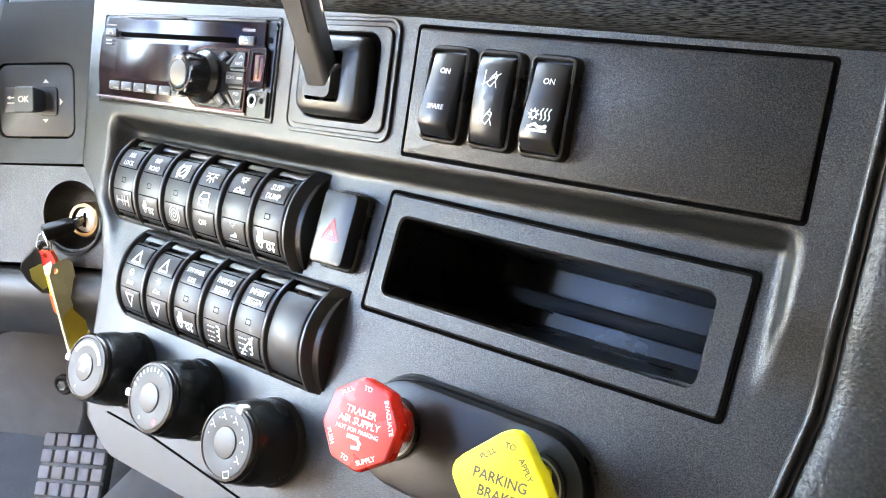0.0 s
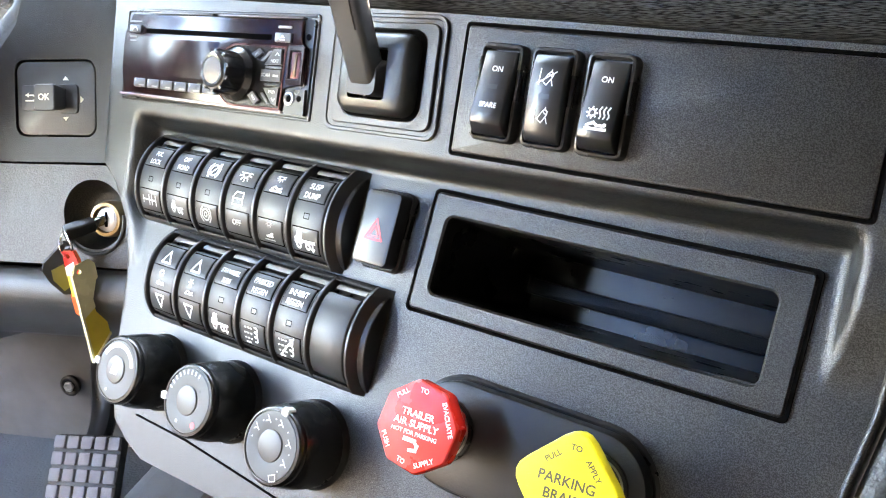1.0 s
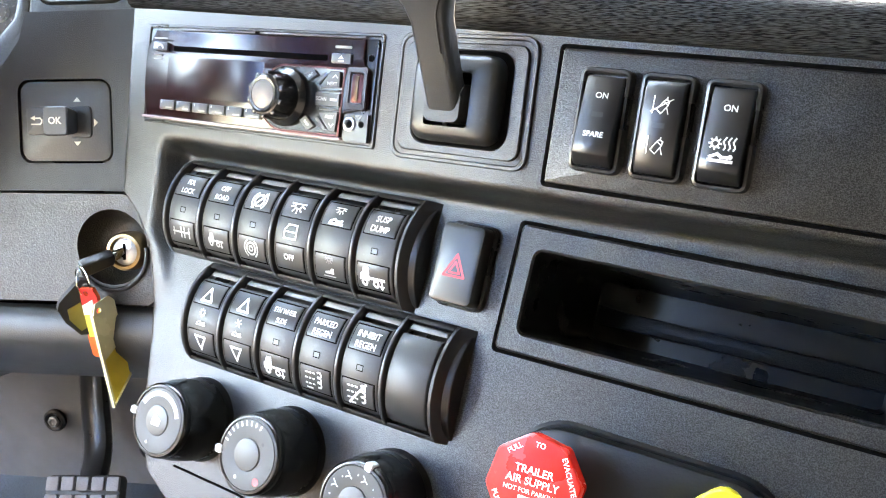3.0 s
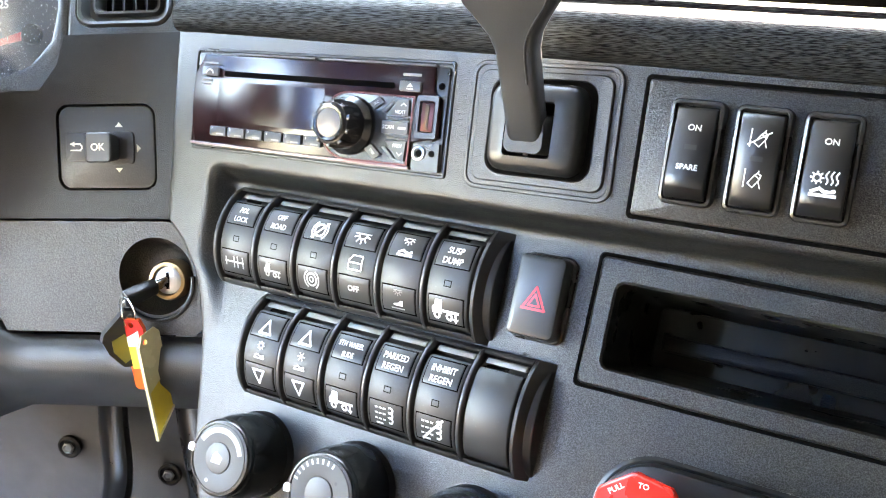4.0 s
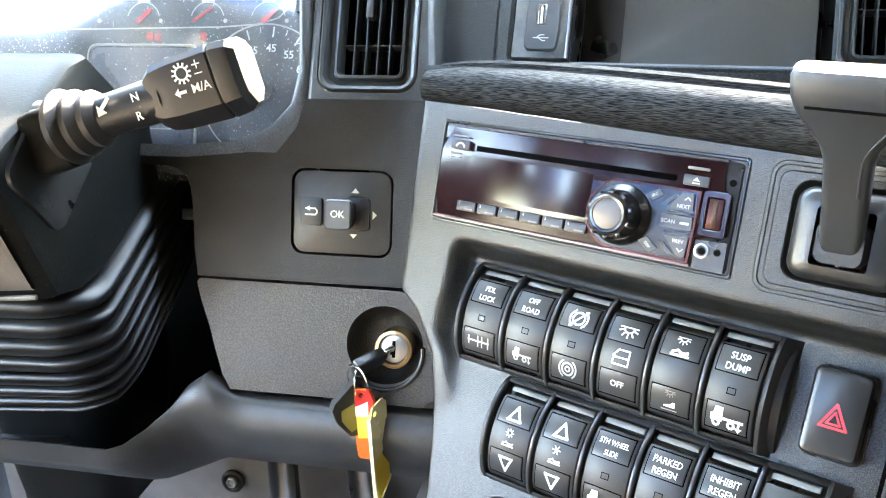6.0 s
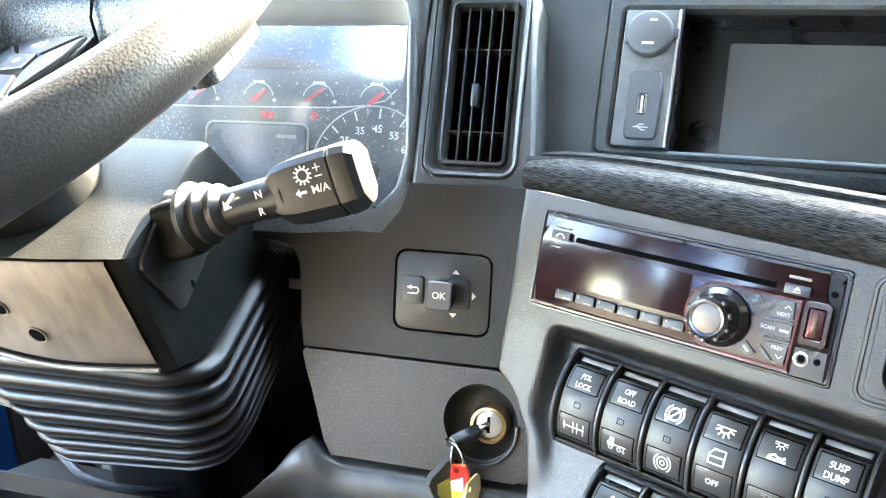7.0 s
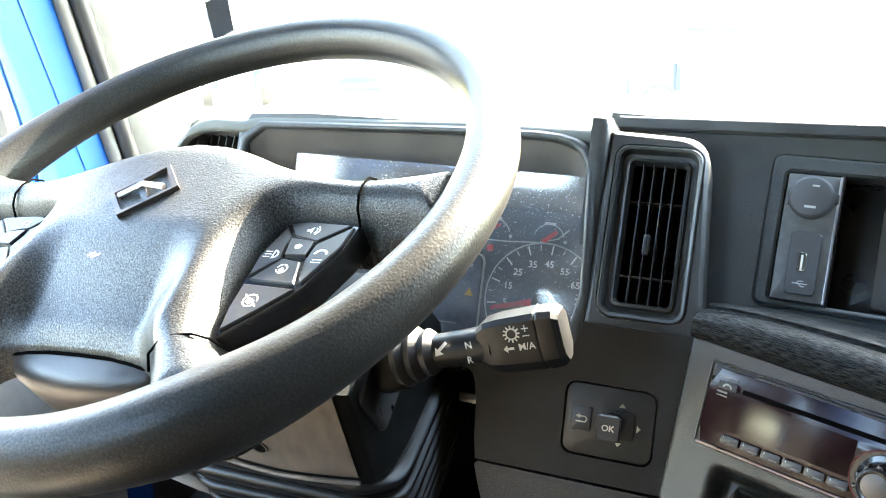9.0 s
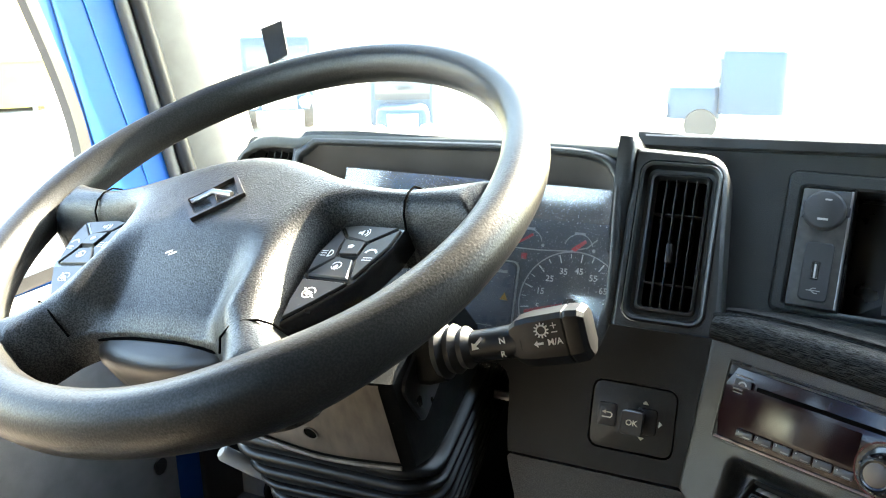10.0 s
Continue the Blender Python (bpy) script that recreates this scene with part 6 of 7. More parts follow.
# ---- instrument cluster ----
def dusty_lens():
    """Clear plastic with a film of dust, specks and a real gloss."""
    m = bpy.data.materials.new("dusty clear lens")
    m.use_nodes = True
    t, L = m.node_tree, m.node_tree.links.new
    t.nodes.remove(t.nodes["Principled BSDF"])
    clear, film, gloss = t.nodes.new("ShaderNodeBsdfTransparent"), t.nodes.new("ShaderNodeBsdfDiffuse"), t.nodes.new("ShaderNodeBsdfGlossy")
    film.inputs["Color"].default_value = (0.62, 0.63, 0.66, 1)
    gloss.inputs["Roughness"].default_value = 0.09
    co = t.nodes.new("ShaderNodeTexCoord")
    n1, n2 = t.nodes.new("ShaderNodeTexNoise"), t.nodes.new("ShaderNodeTexNoise")
    n1.inputs["Scale"].default_value, n1.inputs["Detail"].default_value = 34, 8
    n2.inputs["Scale"].default_value, n2.inputs["Detail"].default_value = 700, 3
    for n in (n1, n2):
        L(co.outputs["Object"], n.inputs["Vector"])
    r1, r2 = t.nodes.new("ShaderNodeMapRange"), t.nodes.new("ShaderNodeMapRange")
    r1.inputs["From Min"].default_value, r1.inputs["From Max"].default_value = 0.35, 0.7
    r1.inputs["To Min"].default_value, r1.inputs["To Max"].default_value = 0.04, 0.24
    r2.inputs["From Min"].default_value, r2.inputs["From Max"].default_value = 0.60, 0.72
    r2.inputs["To Max"].default_value = 0.6
    L(n1.outputs[0], r1.inputs[0])
    L(n2.outputs[0], r2.inputs[0])
    add = t.nodes.new("ShaderNodeMath")
    add.use_clamp = True
    L(r1.outputs[0], add.inputs[0])
    L(r2.outputs[0], add.inputs[1])
    dusty, out = t.nodes.new("ShaderNodeMixShader"), t.nodes.new("ShaderNodeMixShader")
    fres = t.nodes.new("ShaderNodeFresnel")
    fres.inputs["IOR"].default_value = 1.85
    L(add.outputs[0], dusty.inputs[0])
    L(clear.outputs[0], dusty.inputs[1])
    L(film.outputs[0], dusty.inputs[2])
    L(fres.outputs[0], out.inputs[0])
    L(dusty.outputs[0], out.inputs[1])
    L(gloss.outputs[0], out.inputs[2])
    L(out.outputs[0], t.nodes["Material Output"].inputs[0])
    return m


def instrument_cluster():
    c = thing("instrument_cluster", GAUGE, "dusty truck instrument cluster with speedometer and red needles", "instrument cluster")
    board = plate(mm((-345, -90), (-62, -90), (-58, 46), (-345, 46)), [], -0.004, -0.001)
    part("gauge_board", board, M_BOARD, c)
    s = part("speedometer", lathe([(0.0485, -0.001), (0.0490, 0.0008), (0.0478, 0.0008)], 64, None, -0.104, -0.029, (False, False)), M_DIM, c, "white ringed speedometer dial")
    for k in range(9):
        a = 188 - 26 * k
        part("number", letters(str(5 + 10 * k), 0.0078, -0.104 + 0.0315 * math.cos(radians(a)), -0.029 + 0.0315 * math.sin(radians(a)), -0.0004), M_WHITE, s)
        for half in (0, -13):
            ca, sa = math.cos(radians(a + half)), math.sin(radians(a + half))
            r0 = 0.040 if not half else 0.043
            part("tick", stroke([(-0.104 + r0 * ca, -0.029 + r0 * sa), (-0.104 + 0.0465 * ca, -0.029 + 0.0465 * sa)], 0.0012 if not half else 0.0007, -0.0004), M_WHITE, s)
    part("needle", plate([(-0.146, -0.0405), (-0.146, -0.0375), (-0.112, -0.0275), (-0.112, -0.0335)], [], 0.0015, 0.0026), M_REDPRINT, s, "red speedometer needle")
    part("needle_hub", lathe([(0.0075, 0.0), (0.007, 0.0035), (0.002, 0.004)], 24, None, -0.104, -0.029), M_BLACK, s)
    for k, u in enumerate((-0.302, -0.252, -0.202, -0.151, -0.104)):
        g = part("small_gauge", stroke(arc_pts(u, 0.0225, 0.0130, 15, 165, 14), 0.0008, -0.0004), M_DIM, c, "small white arc gauge")
        part("needle", plate([(u - 0.0075 - 0.003, 0.0200), (u - 0.010, 0.0225), (u + 0.004, 0.0320), (u + 0.005, 0.0300)][::1] if k % 2 else [(u - 0.002, 0.0195), (u - 0.006, 0.0215), (u + 0.006, 0.0310), (u + 0.0075, 0.0285)], [], 0.001, 0.0020), M_REDPRINT, g, "red gauge needle")
        part("caption", stroke([(u - 0.004, 0.0360), (u + 0.004, 0.0360)], 0.0022, -0.0004), M_DIM, g)
        part("mark", dots_at(u + 0.014, 0.022, 0.0016), M_DIM, g)
    part("divider_line", stroke(mm((-340, 15), (-235, 16), (-140, 17.5), (-112, 19.5), (-96, 24), (-88, 32)), 0.0011, -0.0004), M_DIM, c)
    d = part("message_screen", slab(-0.243, -0.159, -0.072, 0.0020, -0.001, 0.0006, 0.006, 0.0004), M_LCD, c, "grey message screen")
    part("screen_frame", ring_slab((-0.246, -0.156, -0.075, 0.0050), (-0.2445, -0.1575, -0.0735, 0.0035), -0.001, 0.0012, 0.007, 0.006, 0.0003), M_DIM, d)
    part("caption", stroke(mm((-182, -6), (-168, -6)), 0.0028, 0.0008), M_DIM, d)
    part("warning_icon", poly(mm((-171, -32), (-163.5, -32), (-167, -25)), 0.0008), M_AMBER, d)
    part("bar_line", stroke(mm((-238, -57), (-176, -57)), 0.0010, 0.0008), M_DIM, d)
    for x, y, mat in ((-153.5, 10.5, M_REDPRINT), (-190, 10, M_REDPRINT), (-196, 10.5, M_REDPRINT)):
        part("warning_lamp", slab((x - 2.6) / 1000, (x + 2.6) / 1000, (y - 2.8) / 1000, (y + 2.8) / 1000, -0.001, 0.0002, 0.0008, 0.0002), mat, c)
    lens_ = bmesh.new()
    rows = []
    for k in range(25):
        y = -0.095 + 0.170 * k / 24
        h = 0.0105 + 0.10 * max(y, -0.02)
        rows.append([(-0.34, y, h), (-0.066, y, h)])
    loft(lens_, rows, (False, False), False)
    ob = part("lens", lens_, M_LENS, c, "dusty clear plastic lens")
    ob.visible_shadow = False
    return c


def dots_at(x, y, s):
    return poly(arc_pts(x, y, s, 0, 324, 9), -0.0004)


M_LENS = dusty_lens()
instrument_cluster()


# ---- steering wheel ----
WN = Vector((0.058, -0.416, 0.907)).normalized()
WE = Vector((math.cos(radians(23)), math.sin(radians(23)), 0))
WE = (WE - WN * WE.dot(WN)).normalized()
WHEEL = Matrix.Translation((-0.2525, -0.2646, 1.3314)) @ Matrix((WE, WN.cross(WE), WN)).transposed().to_4x4()


def steering_wheel():
    w = thing("steering_wheel", WHEEL, "black leather-grained steering wheel with four spokes and buttons", "steering wheel")
    n, m = 120, 24
    rings = []
    for k in range(n):
        a = 2 * math.pi * k / n
        ra = 0.0152 + 0.0034 * smooth(0.2, -0.9, math.sin(a))
        for at, amp in ((10, 0.0018), (170, 0.0018), (-53, 0.0026), (-127, 0.0026)):
            d = (math.degrees(a) - at + 180) % 360 - 180
            ra += amp * math.exp(-(d / 14) ** 2)
        rings.append([((0.21 + ra * math.cos(b)) * math.cos(a), (0.21 + ra * math.cos(b)) * math.sin(a), 1.15 * ra * math.sin(b) + 0.0009 * math.sin(9 * b) * (math.cos(b) < -0.2)) for b in (2 * math.pi * j / m for j in range(m))])
    bm = bmesh.new()
    vs = [[bm.verts.new(p) for p in r] for r in rings]
    for i in range(n):
        for j in range(m):
            bm.faces.new((vs[i][j], vs[(i + 1) % n][j], vs[(i + 1) % n][(j + 1) % m], vs[i][(j + 1) % m]))
    part("rim", bm, M_RIM, w, "", None, 60)
    # the padded hub flows into its four spokes
    right = mm((0, 47), (32, 42), (58, 33), (80, 24), (108, 17.5), (140, 16.5), (172, 21.5), (196, 26.5), (200, 8), (199, -10), (195, -24), (170, -23.8), (140, -23.5), (112, -24), (98, -29), (91.5, -40), (89, -56), (91, -80), (101, -114), (112, -125.5), (134, -147.5), (128, -162), (112, -170), (92, -176), (85, -168), (76, -153), (68, -141), (52, -130), (26, -126.5), (0, -126))
    outline = [(p.x, p.y) for p in curve_pts([(x, y, 0) for x, y in right], 5)]
    outline = np.array(outline + [(-x, y) for x, y in outline[-2:0:-1]])
    seg_d = np.roll(outline, -1, 0) - outline

    def inside_gap(px, py):
        """Distance to the outline, positive inside it."""
        best, odd = np.full(px.shape, 1.0), np.zeros(px.shape, bool)
        for (ax, ay), (dx, dy) in zip(outline, seg_d):
            f = np.clip(((px - ax) * dx + (py - ay) * dy) / (dx * dx + dy * dy), 0, 1)
            best = np.minimum(best, np.hypot(px - ax - dx * f, py - ay - dy * f))
            if dy:
                odd ^= ((ay > py) != (ay + dy > py)) & (px < ax + (py - ay) * dx / dy)
        return np.where(odd, best, -best)

    ease = lambda a, b, x: np.clip((x - a) / (b - a), 0, 1) ** 2 * (3 - 2 * np.clip((x - a) / (b - a), 0, 1))
    gx, gy = np.meshgrid(np.linspace(-0.205, 0.205, 257), np.linspace(-0.184, 0.054, 150))
    gap = inside_gap(gx, gy)
    crown = 0.0215 - 0.0095 * ease(0.055, 0.15, np.hypot(gx, gy + 0.03)) - 0.022 * ease(-0.045, -0.112, gy) * (1 - ease(0.040, 0.075, np.abs(gx)))
    rise = 1 - np.exp(-(np.maximum(gap + 0.001, 0) / 0.0085) ** 1.5)
    top = np.where(gap > -0.001, -0.012 + (crown + 0.012) * rise, -0.012 + (gap + 0.001) * 9)
    sy, sx = np.gradient(gap, gy[1, 0] - gy[0, 0], gx[0, 1] - gx[0, 0])
    pull = np.where(gap < -0.0022, -0.0032 - gap, 0.0)
    keep = gap > -0.0045
    gx, gy = gx + sx * pull, gy + sy * pull
    top = np.where(gap < -0.0022, -0.034, top)
    bm = bmesh.new()
    vs = [[bm.verts.new((gx[j, i], gy[j, i], top[j, i])) if keep[j, i] else None for i in range(257)] for j in range(150)]
    for j in range(149):
        for i in range(256):
            q = (vs[j][i], vs[j][i + 1], vs[j + 1][i + 1], vs[j + 1][i])
            if None not in q:
                bm.faces.new(q)
    bmesh.ops.delete(bm, geom=[v for v in bm.verts if not v.link_faces], context="VERTS")
    part("hub_pad", bm, M_LEATHER, w, "padded leather-grained hub with four spokes", None, 180)
    part("hub_back", loft(bmesh.new(), [[(x * k, -0.03 + (y + 0.03) * k, h) for x, y in rr(-0.075, 0.075, -0.09, 0.03, 0.03, 6)] for k, h in ((1.0, -0.006), (1.0, -0.040), (0.85, -0.065))]), M_SHROUD, w)
    low = mm((-60, -88), (60, -88), (66, -122), (54, -138), (30, -146), (0, -148.5), (-30, -146), (-54, -138), (-66, -122))
    tuck = lambda k, h: [(x * k, -0.10 + (y + 0.10) * k, h) for x, y in low]
    cover = part("hub_cover", loft(bmesh.new(), [tuck(0.82, -0.075), tuck(0.95, -0.055), tuck(1.0, -0.034), tuck(0.985, -0.027), tuck(0.94, -0.0215), tuck(0.8, -0.0175), tuck(0.4, -0.0165)]), M_COVER, w, "brown grey lower hub cover", None, 60)
    part("seam", tube([(-0.052, -0.1310, -0.0180), (-0.026, -0.1280, -0.0166), (0.0, -0.1275, -0.0163), (0.026, -0.1280, -0.0166), (0.052, -0.1310, -0.0180)], 0.0012, 6), M_VOID, cover)
    for s in (1, -1):
        part("seam", tube([(s * 0.1405, 0.0168, -0.008), (s * 0.141, 0.0125, 0.004), (s * 0.1415, 0.006, 0.0098), (s * 0.142, -0.003, 0.0117), (s * 0.1425, -0.011, 0.0105), (s * 0.143, -0.018, 0.005), (s * 0.1435, -0.0236, -0.008)], 0.0008, 8), M_VOID, w)
        part("seam", tube([(s * 0.108, -0.1205, -0.008), (s * 0.103, -0.1235, 0.004), (s * 0.096, -0.126, 0.0095), (s * 0.087, -0.130, 0.0117), (s * 0.079, -0.1335, 0.0095), (s * 0.072, -0.1375, 0.004), (s * 0.0665, -0.1395, -0.008)], 0.0008, 8), M_VOID, w)
        # button pod
        pod = mm((99, -26.5), (112.5, -24.5), (147, -27), (146, -46.5), (135, -80), (102, -118), (97, -98), (94.5, -76), (93, -57))
        c0 = (0.115, -0.062)
        sc = lambda k, h: [(s * (c0[0] + (x - c0[0]) * k), c0[1] + (y - c0[1]) * k, h) for x, y in pod]
        base = part("button_pod", loft(bmesh.new(), [sc(1.02, -0.018), sc(1.02, -0.002), sc(0.985, 0.0)]), M_GLOSS, w, "glossy black button pod")
        keys = (((101.5, -28), (112.5, -26), (143, -28.3), (126.5, -42.5), (118, -40), (109.5, -38)), ((109, -41.5), (125.5, -43.8), (125.5, -55.8), (112, -56)), ((145, -29.5), (144, -46), (133, -76.5), (131.5, -76.5), (126.8, -59.5), (127.4, -45)), ((98.5, -75.6), (129.3, -77.6), (124, -60.3), (111.8, -58)), ((110, -58.5), (96.8, -73.5), (94.8, -57.3), (100.2, -30.5), (107.6, -39.5), (107.6, -48)), ((97.2, -79.6), (131.5, -81.8), (118, -98), (102.4, -115), (98.6, -98)))
        for k, pts in enumerate(keys):
            mx, my = sum(p[0] for p in pts) / len(pts) / 1000, sum(p[1] for p in pts) / len(pts) / 1000
            at = lambda f, h: [(s * (mx + (x / 1000 - mx) * f), my + (y / 1000 - my) * f, h) for x, y in pts]
            hh = 0.0030 if k == 1 else 0.0018
            b = part("button", loft(bmesh.new(), [at(1.0, -0.001), at(1.0, hh - 0.0006), at(0.95, hh)]), M_BTN, base, "", None, 20)
            hh += 0.0002
            mx *= s
            if k == 0:
                ic = join(poly([(mx - 0.003, my + 0.001), (mx - 0.001, my + 0.001), (mx + 0.001, my + 0.003), (mx + 0.001, my - 0.003), (mx - 0.001, my - 0.001), (mx - 0.003, my - 0.001)], hh), stroke(arc_pts(mx + 0.001, my, 0.0028, -50, 50, 6), 0.0008, hh), stroke(arc_pts(mx + 0.001, my, 0.0045, -50, 50, 6), 0.0008, hh))
            elif k == 1:
                ic = poly([(mx - 0.0025, my + 0.0008), (mx, my + 0.0022), (mx + 0.0025, my + 0.0008), (mx + 0.0012, my - 0.0018), (mx - 0.0016, my - 0.0018)], hh)
            elif k == 2:
                ic = join(stroke(arc_pts(mx, my + 0.001, 0.0040, 20, 160, 8), 0.0016, hh), stroke([(mx - 0.003, my - 0.003), (mx + 0.003, my - 0.003)], 0.0007, hh), stroke([(mx - 0.003, my - 0.0052), (mx + 0.003, my - 0.0052)], 0.0007, hh))
            elif k == 3:
                ic = join(stroke(arc_pts(mx, my + 0.001, 0.0034, 200, 520, 12), 0.0009, hh), poly([(mx - 0.002, my), (mx, my + 0.0022), (mx + 0.002, my), (mx, my - 0.0026)], hh))
            elif k == 4:
                ic = join(stroke(arc_pts(mx + 0.001, my - 0.004, 0.0030, -90, 90, 8), 0.0009, hh), stroke([(mx + 0.001, my - 0.001), (mx + 0.001, my - 0.007)], 0.0009, hh), *[stroke([(mx - 0.005, my - 0.0018 - 0.0022 * j), (mx - 0.001, my - 0.0018 - 0.0022 * j)], 0.0007, hh) for j in range(3)])
            else:
                ic = join(stroke(arc_pts(mx, my + 0.002, 0.0045, 0, 330, 11), 0.0008, hh), poly([(mx - 0.003, my + 0.001), (mx - 0.001, my + 0.004), (mx + 0.003, my + 0.002), (mx, my - 0.001)], hh), stroke([(mx - 0.005, my + 0.006), (mx + 0.005, my - 0.002)], 0.0009, hh))
            part("icon", ic, M_WHITE, b)
    e = part("emblem_plate", plate(mm((-29, -28), (-1, 3), (22, -20), (-6, -50)), [mm((-25, -28), (-6, -45), (4, -36), (-14, -17)), mm((-11, -14), (6, -33), (17, -21), (-1, -1))], 0.018, 0.0245), M_CAP, w, "dark metal outlined emblem")
    part("emblem_bar", tube([(-0.020, -0.030, 0.0235), (-0.006, -0.020, 0.0255), (0.012, -0.022, 0.0245)], 0.0022, 8), M_STEEL, e)
    part("emblem_field", plate(mm((-26, -28), (-1, 0), (19, -20), (-6, -47)), [], 0.016, 0.0212), M_LEATHER, e)
    part("horn_mark", join(stroke(mm((-4, -83), (-1, -81)), 0.0016, 0.0212), stroke(mm((0, -84.5), (3.5, -82)), 0.0018, 0.0212)), M_DIM, w)
    return w


steering_wheel()


# ---- steering column, stalk and boot ----
def steering_column():
    c = thing("steering_column", CAB, "dark plastic steering column shroud with a ribbed rubber boot", "steering column")
    face_y = lambda x, k: -0.0175 + 1.2 * x * x + 0.034 * k + 0.004 * smooth(-0.05, -0.10, x)
    bottom = lambda x: 0.86 + 0.14 * smooth(-0.045, 0.055, x)
    at = lambda x, k, o=0.0: (x, face_y(x, k) - 0.0010 * o, 1.205 - 0.084 * k - 0.0004 * o)
    xs = [-0.1035 + 0.2095 * i / 16 for i in range(17)]
    # brightness from bounced light is painted into this face's colour
    part("front_face", loft(bmesh.new(), [[at(x, k, o) for k, o in ((0.012, 0.0), (0.03, 1.0), (0.35, 1.0), (0.68, 1.0), (bottom(x) - 0.03, 1.0), (bottom(x), -0.4))] for x in xs], (False, False), False), M_FRONT, c, "scuffed lower shroud face with warm bounce light in its tan colour", None, 40)
    part("face_lip", tube([at(x, bottom(x) + 0.05, 1.2) for x in xs], 0.0019, 8), M_FRONT, c, "lower lip of the shroud face with the same painted bounce light")
    cy, cz = 0.085, 1.19
    st = [(-0.113, 0.90), (-0.110, 0.98), (-0.106, 1.0), (-0.07, 1.0), (-0.035, 1.0), (0.0, 1.0), (0.035, 1.0), (0.07, 1.0), (0.1075, 1.0), (0.1125, 0.985), (0.1155, 0.955), (0.117, 0.90)]
    rings = []
    for x, f in st:
        u = max(-0.106, min(x, 0.1075))
        prof = [at(u, k, -1.2)[1:] for k in (0.0, 0.5, bottom(u) + 0.02, bottom(u) + 0.10)] + [(0.062, 1.107), (0.100, 1.111), (0.160, 1.128), (0.172, 1.150), (0.170, 1.190), (0.106, 1.250), (0.086, 1.247), (0.050, 1.228), (0.018, 1.2155)]
        rings.append([(x, cy + (y - cy) * f, cz + (z - cz) * f) for y, z in prof])
    part("shroud", loft(bmesh.new(), rings), M_SHROUD, c, "", None, 30)
    neck = [(0.052, 0.0), (0.052, 0.05), (0.050, 0.085), (0.048, 0.10)]
    ax = CAB.inverted() @ WHEEL
    part("neck", lathe([(r, -0.035 - h) for r, h in neck], 32), M_SHROUD, c, "", ax)
    for x, k in ((0.0368, 0.712), (0.0207, 0.454), (-0.0134, 0.634)):
        hole = part("screw_hole", lathe([(0.0058, -0.002), (0.0058, 0.0004)], 20), M_VOID, c, "", Matrix.Translation(at(x, k, 1.0)) @ pose(0, 0, 0, 112, 0, 0))
        part("hole_edge", lathe([(0.0072, -0.001), (0.0070, 0.0008), (0.0060, 0.0008), (0.0056, -0.001)], 20, None, 0, 0, (False, False)), M_FRONT, hole)
    side = Matrix(((0, 0, 1, 0.1165), (1, 0, 0, 0.048), (0, 1, 0, 1.196), (0, 0, 0, 1))) @ pose(0, 0, 0, 0, 0, 38)
    part("stalk_plate", slab(-0.030, 0.030, -0.034, 0.026, -0.002, 0.0035, 0.010, 0.0015, 5), M_BLACK, c, "flat black cover plate at the stalk", side)
    rings = []
    ribs = 8
    for k in range(ribs * 8 + 1):
        f = 1 - (1 - k / (ribs * 8)) ** 1.5
        puff = (0.0085 - 0.004 * f) * abs(math.sin(math.pi * k / 8)) ** 0.7
        ring = []
        for x, y in rr(-0.092 + 0.052 * f - puff, 0.118 + 0.008 * f + puff, 0.046 + 0.020 * f - puff, 0.255 + 0.006 * f, 0.036, 8):
            wave = 0.0017 * math.sin(41 * x + 1.9 * (k // 8)) * math.sin(23 * y + k // 8) * abs(math.sin(math.pi * k / 8))
            ring.append((x + 0.6 * wave, y - 0.7 * wave, wave + 1.108 - 0.088 * f + (0.44 + 0.12 * f) * max(y - 0.072, 0) + 0.15 * max(0.06 - y, 0) - (0.005 + 0.009 * f) * (1 - (x / 0.11) ** 2)))
        rings.append(ring)
    part("boot", loft(bmesh.new(), rings, (True, True)), M_BOOT, c, "ribbed black rubber boot", None, 80)
    rings = [[(x, y, z) for x, y in rr(-0.03, 0.085, 0.10, 0.22, 0.03, 6)] for z in (1.03, 0.99)] + [[(x, y, 0.86) for x, y in rr(-0.05, 0.05, 0.14, 0.24, 0.03, 6)]]
    part("lower_cover", loft(bmesh.new(), rings), M_SHROUD, c)
    part("tilt_lever", tube([(-0.0865, 0.0435, 1.0800), (-0.085, 0.045, 1.078), (-0.066, 0.0635, 1.0570), (-0.058, 0.071, 1.049)], [0.0050, 0.0072, 0.0076, 0.0074], 16), M_LEVERGREY, c, "grey tilt lever")
    part("lever_shaft", tube([(-0.060, 0.069, 1.051), (-0.03, 0.098, 1.018)], 0.0062, 12), M_STEEL, c)
    part("cable", tube(curve_pts([(-0.10, 0.13, 1.00), (-0.125, 0.16, 0.95), (-0.12, 0.22, 0.86), (-0.13, 0.30, 0.74)], 6), 0.004, 8), M_VOID, c)
    part("cable", tube(curve_pts([(-0.06, 0.10, 0.985), (-0.02, 0.085, 0.975), (0.03, 0.095, 0.965), (0.06, 0.15, 0.94)], 6), 0.0035, 8), M_RUBBER, c)
    return c


steering_column()


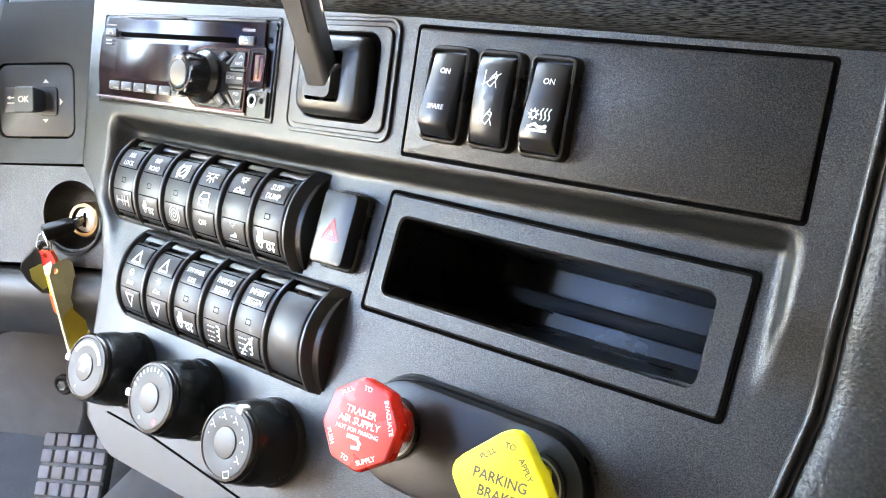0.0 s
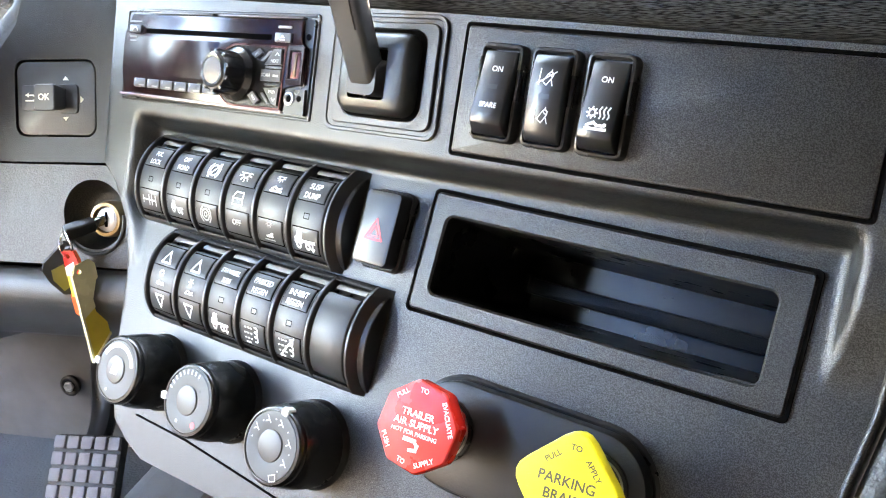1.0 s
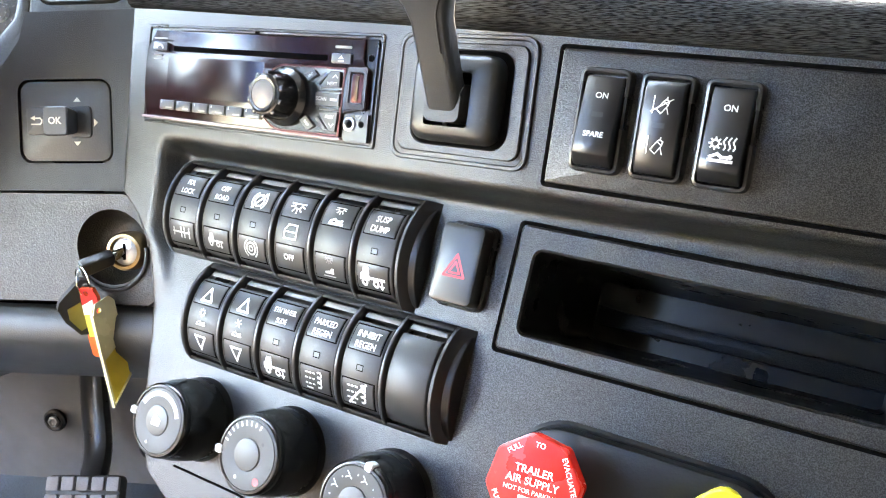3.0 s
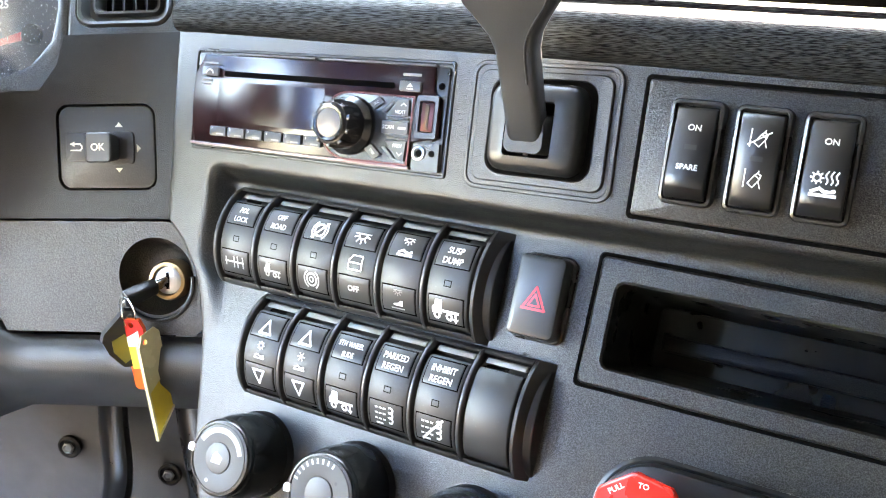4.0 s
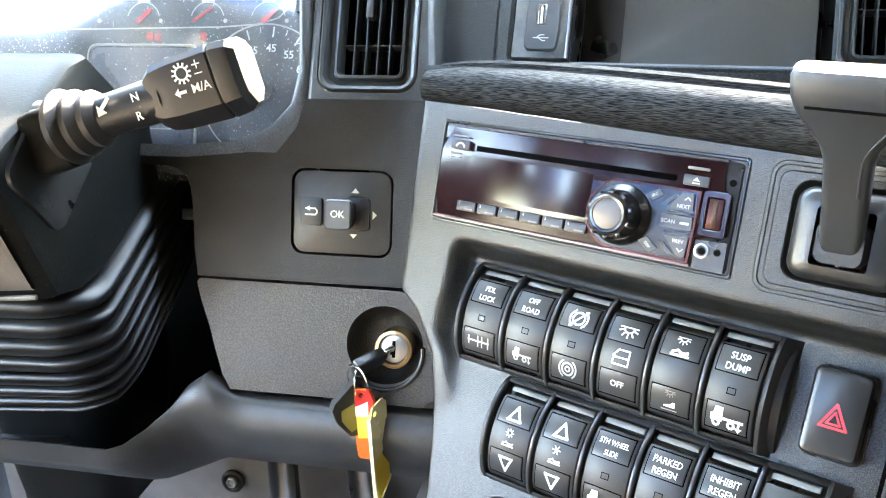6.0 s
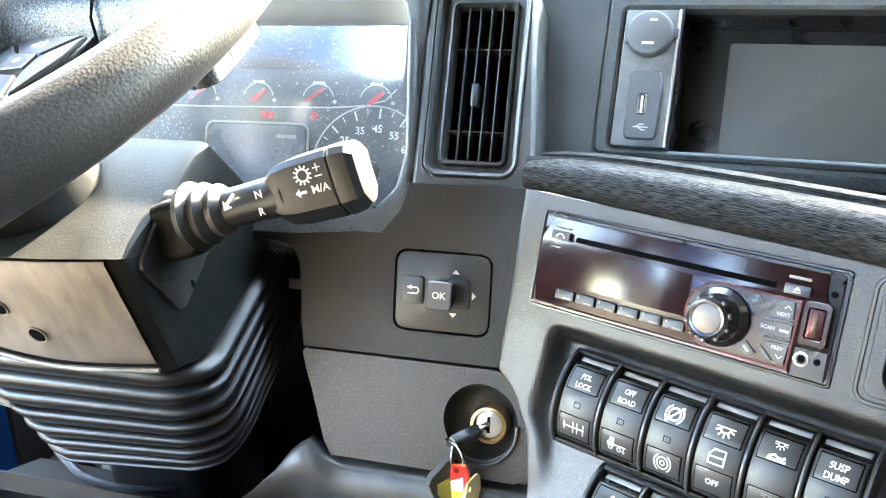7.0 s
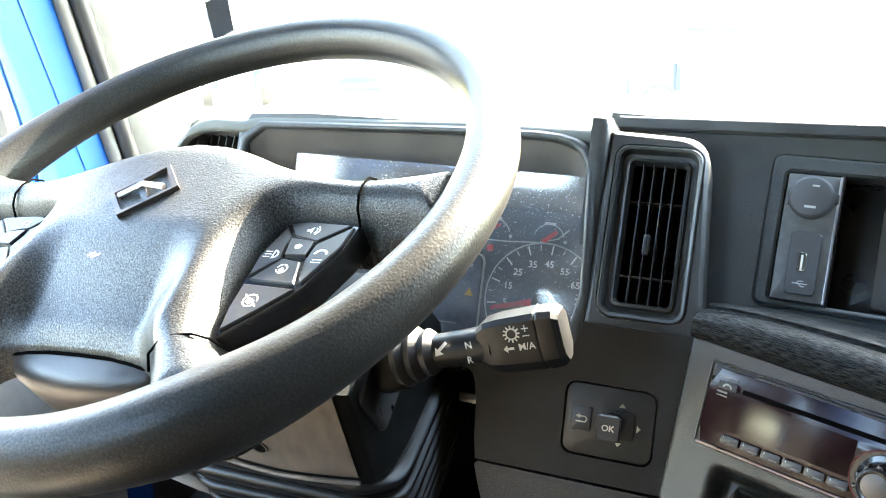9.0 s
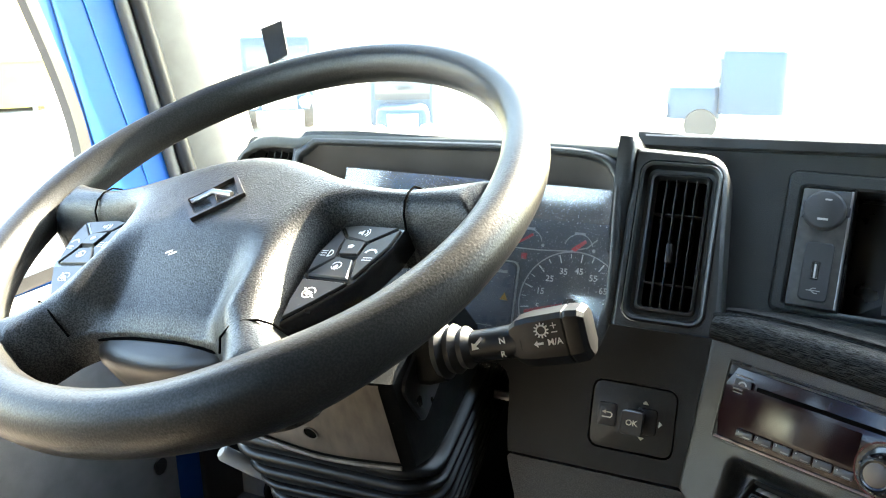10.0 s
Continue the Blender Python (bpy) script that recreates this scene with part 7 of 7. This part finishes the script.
def stalk():
    root, tip = CAB @ Vector((0.128, 0.046, 1.2145)), Vector((-0.0445, -0.1180, 1.2495))
    d = (tip - root).normalized()
    eye = Vector((0.36, -0.33, 0.10))
    z = (eye - d * eye.dot(d)).normalized()
    m = Matrix((d, z.cross(d), z)).transposed().to_4x4()
    m.translation = root
    n = (tip - root).length
    s = thing("selector_stalk", m, "black gear selector stalk with a faceted grip and white markings", "stalk")
    part("bracket", loft(bmesh.new(), [[(x, y, h) for y, h in rr(-0.026 + a, 0.018 - a, -0.017 + a, 0.017 - a, 0.006, 4)] for a, x in ((0.004, -0.012), (0.003, -0.004), (0.004, 0.010))]), M_SHROUD, s)
    cuff = [(0.006, 0.0200), (0.011, 0.0222), (0.0155, 0.0178), (0.0205, 0.0195), (0.0255, 0.0155), (0.030, 0.0165), (0.035, 0.0125)]
    part("cuff", tube([(x, 0, 0) for x, r in cuff], [r for x, r in cuff], 20), M_RUBBER, s, "rubber cuff")
    st = [(0.028, 0.0118), (0.040, 0.0120), (0.058, 0.0124), (0.073, 0.0130), (0.077, 0.0150)]
    part("neck", tube([(x, 0, 0) for x, r in st], [r for x, r in st], 20), M_STALK, s)
    g0, g1 = 0.0705, n
    sec = lambda x, k, dy=0: [(x, y * k + dy, z_ * k) for y, z_ in ((-0.0205, 0.004), (-0.012, 0.0135), (-0.004, 0.0150), (0.0150, 0.0150), (0.0185, 0.0115), (0.0195, -0.006), (0.014, -0.0135), (-0.012, -0.0135), (-0.0195, -0.006))]
    part("grip", loft(bmesh.new(), [sec(g0 - 0.002, 0.72), sec(g0 + 0.004, 0.92), sec(g0 + 0.014, 1.0), sec(g1 - 0.016, 1.04), sec(g1 - 0.015, 1.01)]), M_STALK, s, "", None, 25)
    part("end_cap", loft(bmesh.new(), [sec(g1 - 0.0145, 1.02), sec(g1 - 0.013, 1.05), sec(g1 - 0.004, 1.0), sec(g1, 0.84), sec(g1 + 0.001, 0.6)]), M_STALK, s, "", None, 25)
    cxm = (0.060 + g1) / 2 + 0.0055
    part("icon", cog_flat(cxm - 0.004, 0.0085, 0.0052, 0.0157), M_WHITE, s)
    part("plus_minus", join(stroke([(cxm + 0.0035, 0.0110), (cxm + 0.0075, 0.0110)], 0.0007, 0.0157), stroke([(cxm + 0.0055, 0.0090), (cxm + 0.0055, 0.0130)], 0.0007, 0.0157), stroke([(cxm + 0.0035, 0.0062), (cxm + 0.0075, 0.0062)], 0.0007, 0.0157)), M_WHITE, s)
    part("word", letters("M/A", 0.0066, cxm + 0.0045, -0.0010, 0.0157), M_WHITE, s)
    part("arrow", join(poly([(cxm - 0.0115, -0.0010), (cxm - 0.0085, 0.0016), (cxm - 0.0085, -0.0036)], 0.0157), stroke([(cxm - 0.0085, -0.0010), (cxm - 0.0050, -0.0010)], 0.0017, 0.0157)), M_WHITE, s)
    part("word", letters("N", 0.0066, 0.0625, 0.0042, 0.0128), M_WHITE, s)
    part("word", letters("R", 0.0066, 0.0610, -0.0060, 0.0120), M_WHITE, s)
    part("arrow", join(poly([(0.0375, 0.0000), (0.0437, 0.0008), (0.0385, 0.0062)], 0.0126), stroke([(0.0400, 0.0030), (0.0465, 0.0080)], 0.0022, 0.0126)), M_WHITE, s)
    return s


def cog_flat(x, y, r, h):
    bm = stroke(arc_pts(x, y, r * 0.66, 0, 342, 19), r * 0.2, h, None, True)
    for k in range(12):
        a = 2 * math.pi * k / 12
        stroke([(x + r * 0.72 * math.cos(a), y + r * 0.72 * math.sin(a)), (x + r * math.cos(a), y + r * math.sin(a))], r * 0.22, h, bm)
    return bm


stalk()


# ---- footwell ----
def pedal(m, w, h, arm, label, pad=True):
    p = thing("pedal", m, label, "pedal", "foot pedals")
    part("arm", tube(curve_pts(arm, 6), 0.021, 12, None, 0.6), M_BLACK, p)
    if pad:
        part("pad", slab(-w, w, -h, h, -0.012, 0.0, 0.006, 0.002), M_RUBBER, p)
        nx, ny = 5, 6
        for i in range(nx):
            for j in range(ny):
                x, y = -w + 2 * w * (i + 0.5) / nx, -h + 2 * h * (j + 0.5) / ny
                part("tread_block", slab(x - w / nx * 0.82, x + w / nx * 0.82, y - h / ny * 0.8, y + h / ny * 0.8, -0.001, 0.004, 0.0015, 0.0012, 2), M_PEDAL, p)
    return p


PED = Matrix.Translation((-0.196, -0.020, 0.730)) @ pose(0, 0, 0, 0, 0, 28) @ pose(0, 0, 0, 52, 0, 0)
pedal(PED, 0.038, 0.050, [(0.0, 0.03, -0.012), (-0.002, 0.075, -0.025), (-0.012, 0.14, -0.02), (-0.02, 0.26, 0.0)], "brake pedal with a worn grey block-tread rubber pad")
pedal(Matrix.Translation((-0.140, 0.05, 0.76)) @ pose(0, 0, 0, 0, 0, 28) @ pose(0, 0, 0, 52, 0, 0), 0.025, 0.06, [(0.01, -0.06, -0.02), (0.0, 0.02, -0.02), (-0.02, 0.12, -0.01), (-0.03, 0.24, 0.0)], "dark accelerator pedal arm in the footwell", False)
for p_ in ((-0.326, 0.055, 0.769), (-0.226, 0.095, 0.741)):
    b_ = thing("bulkhead_bolt", Matrix.Translation(p_) @ pose(0, 0, 0, 0, 0, 23) @ pose(0, 0, 0, 84, 0, 0), "round steel washer and bolt on the bulkhead", "bolt", "bulkhead bolts")
    part("washer", lathe([(0.0125, -0.003), (0.0125, 0.001), (0.010, 0.0022), (0.0078, 0.0010)], 24), M_DASH, b_)
    part("bolt_head", lathe([(0.0062, 0.0), (0.0062, 0.0040), (0.0050, 0.0048), (0.0032, 0.0030)], 6), M_STEEL, b_)
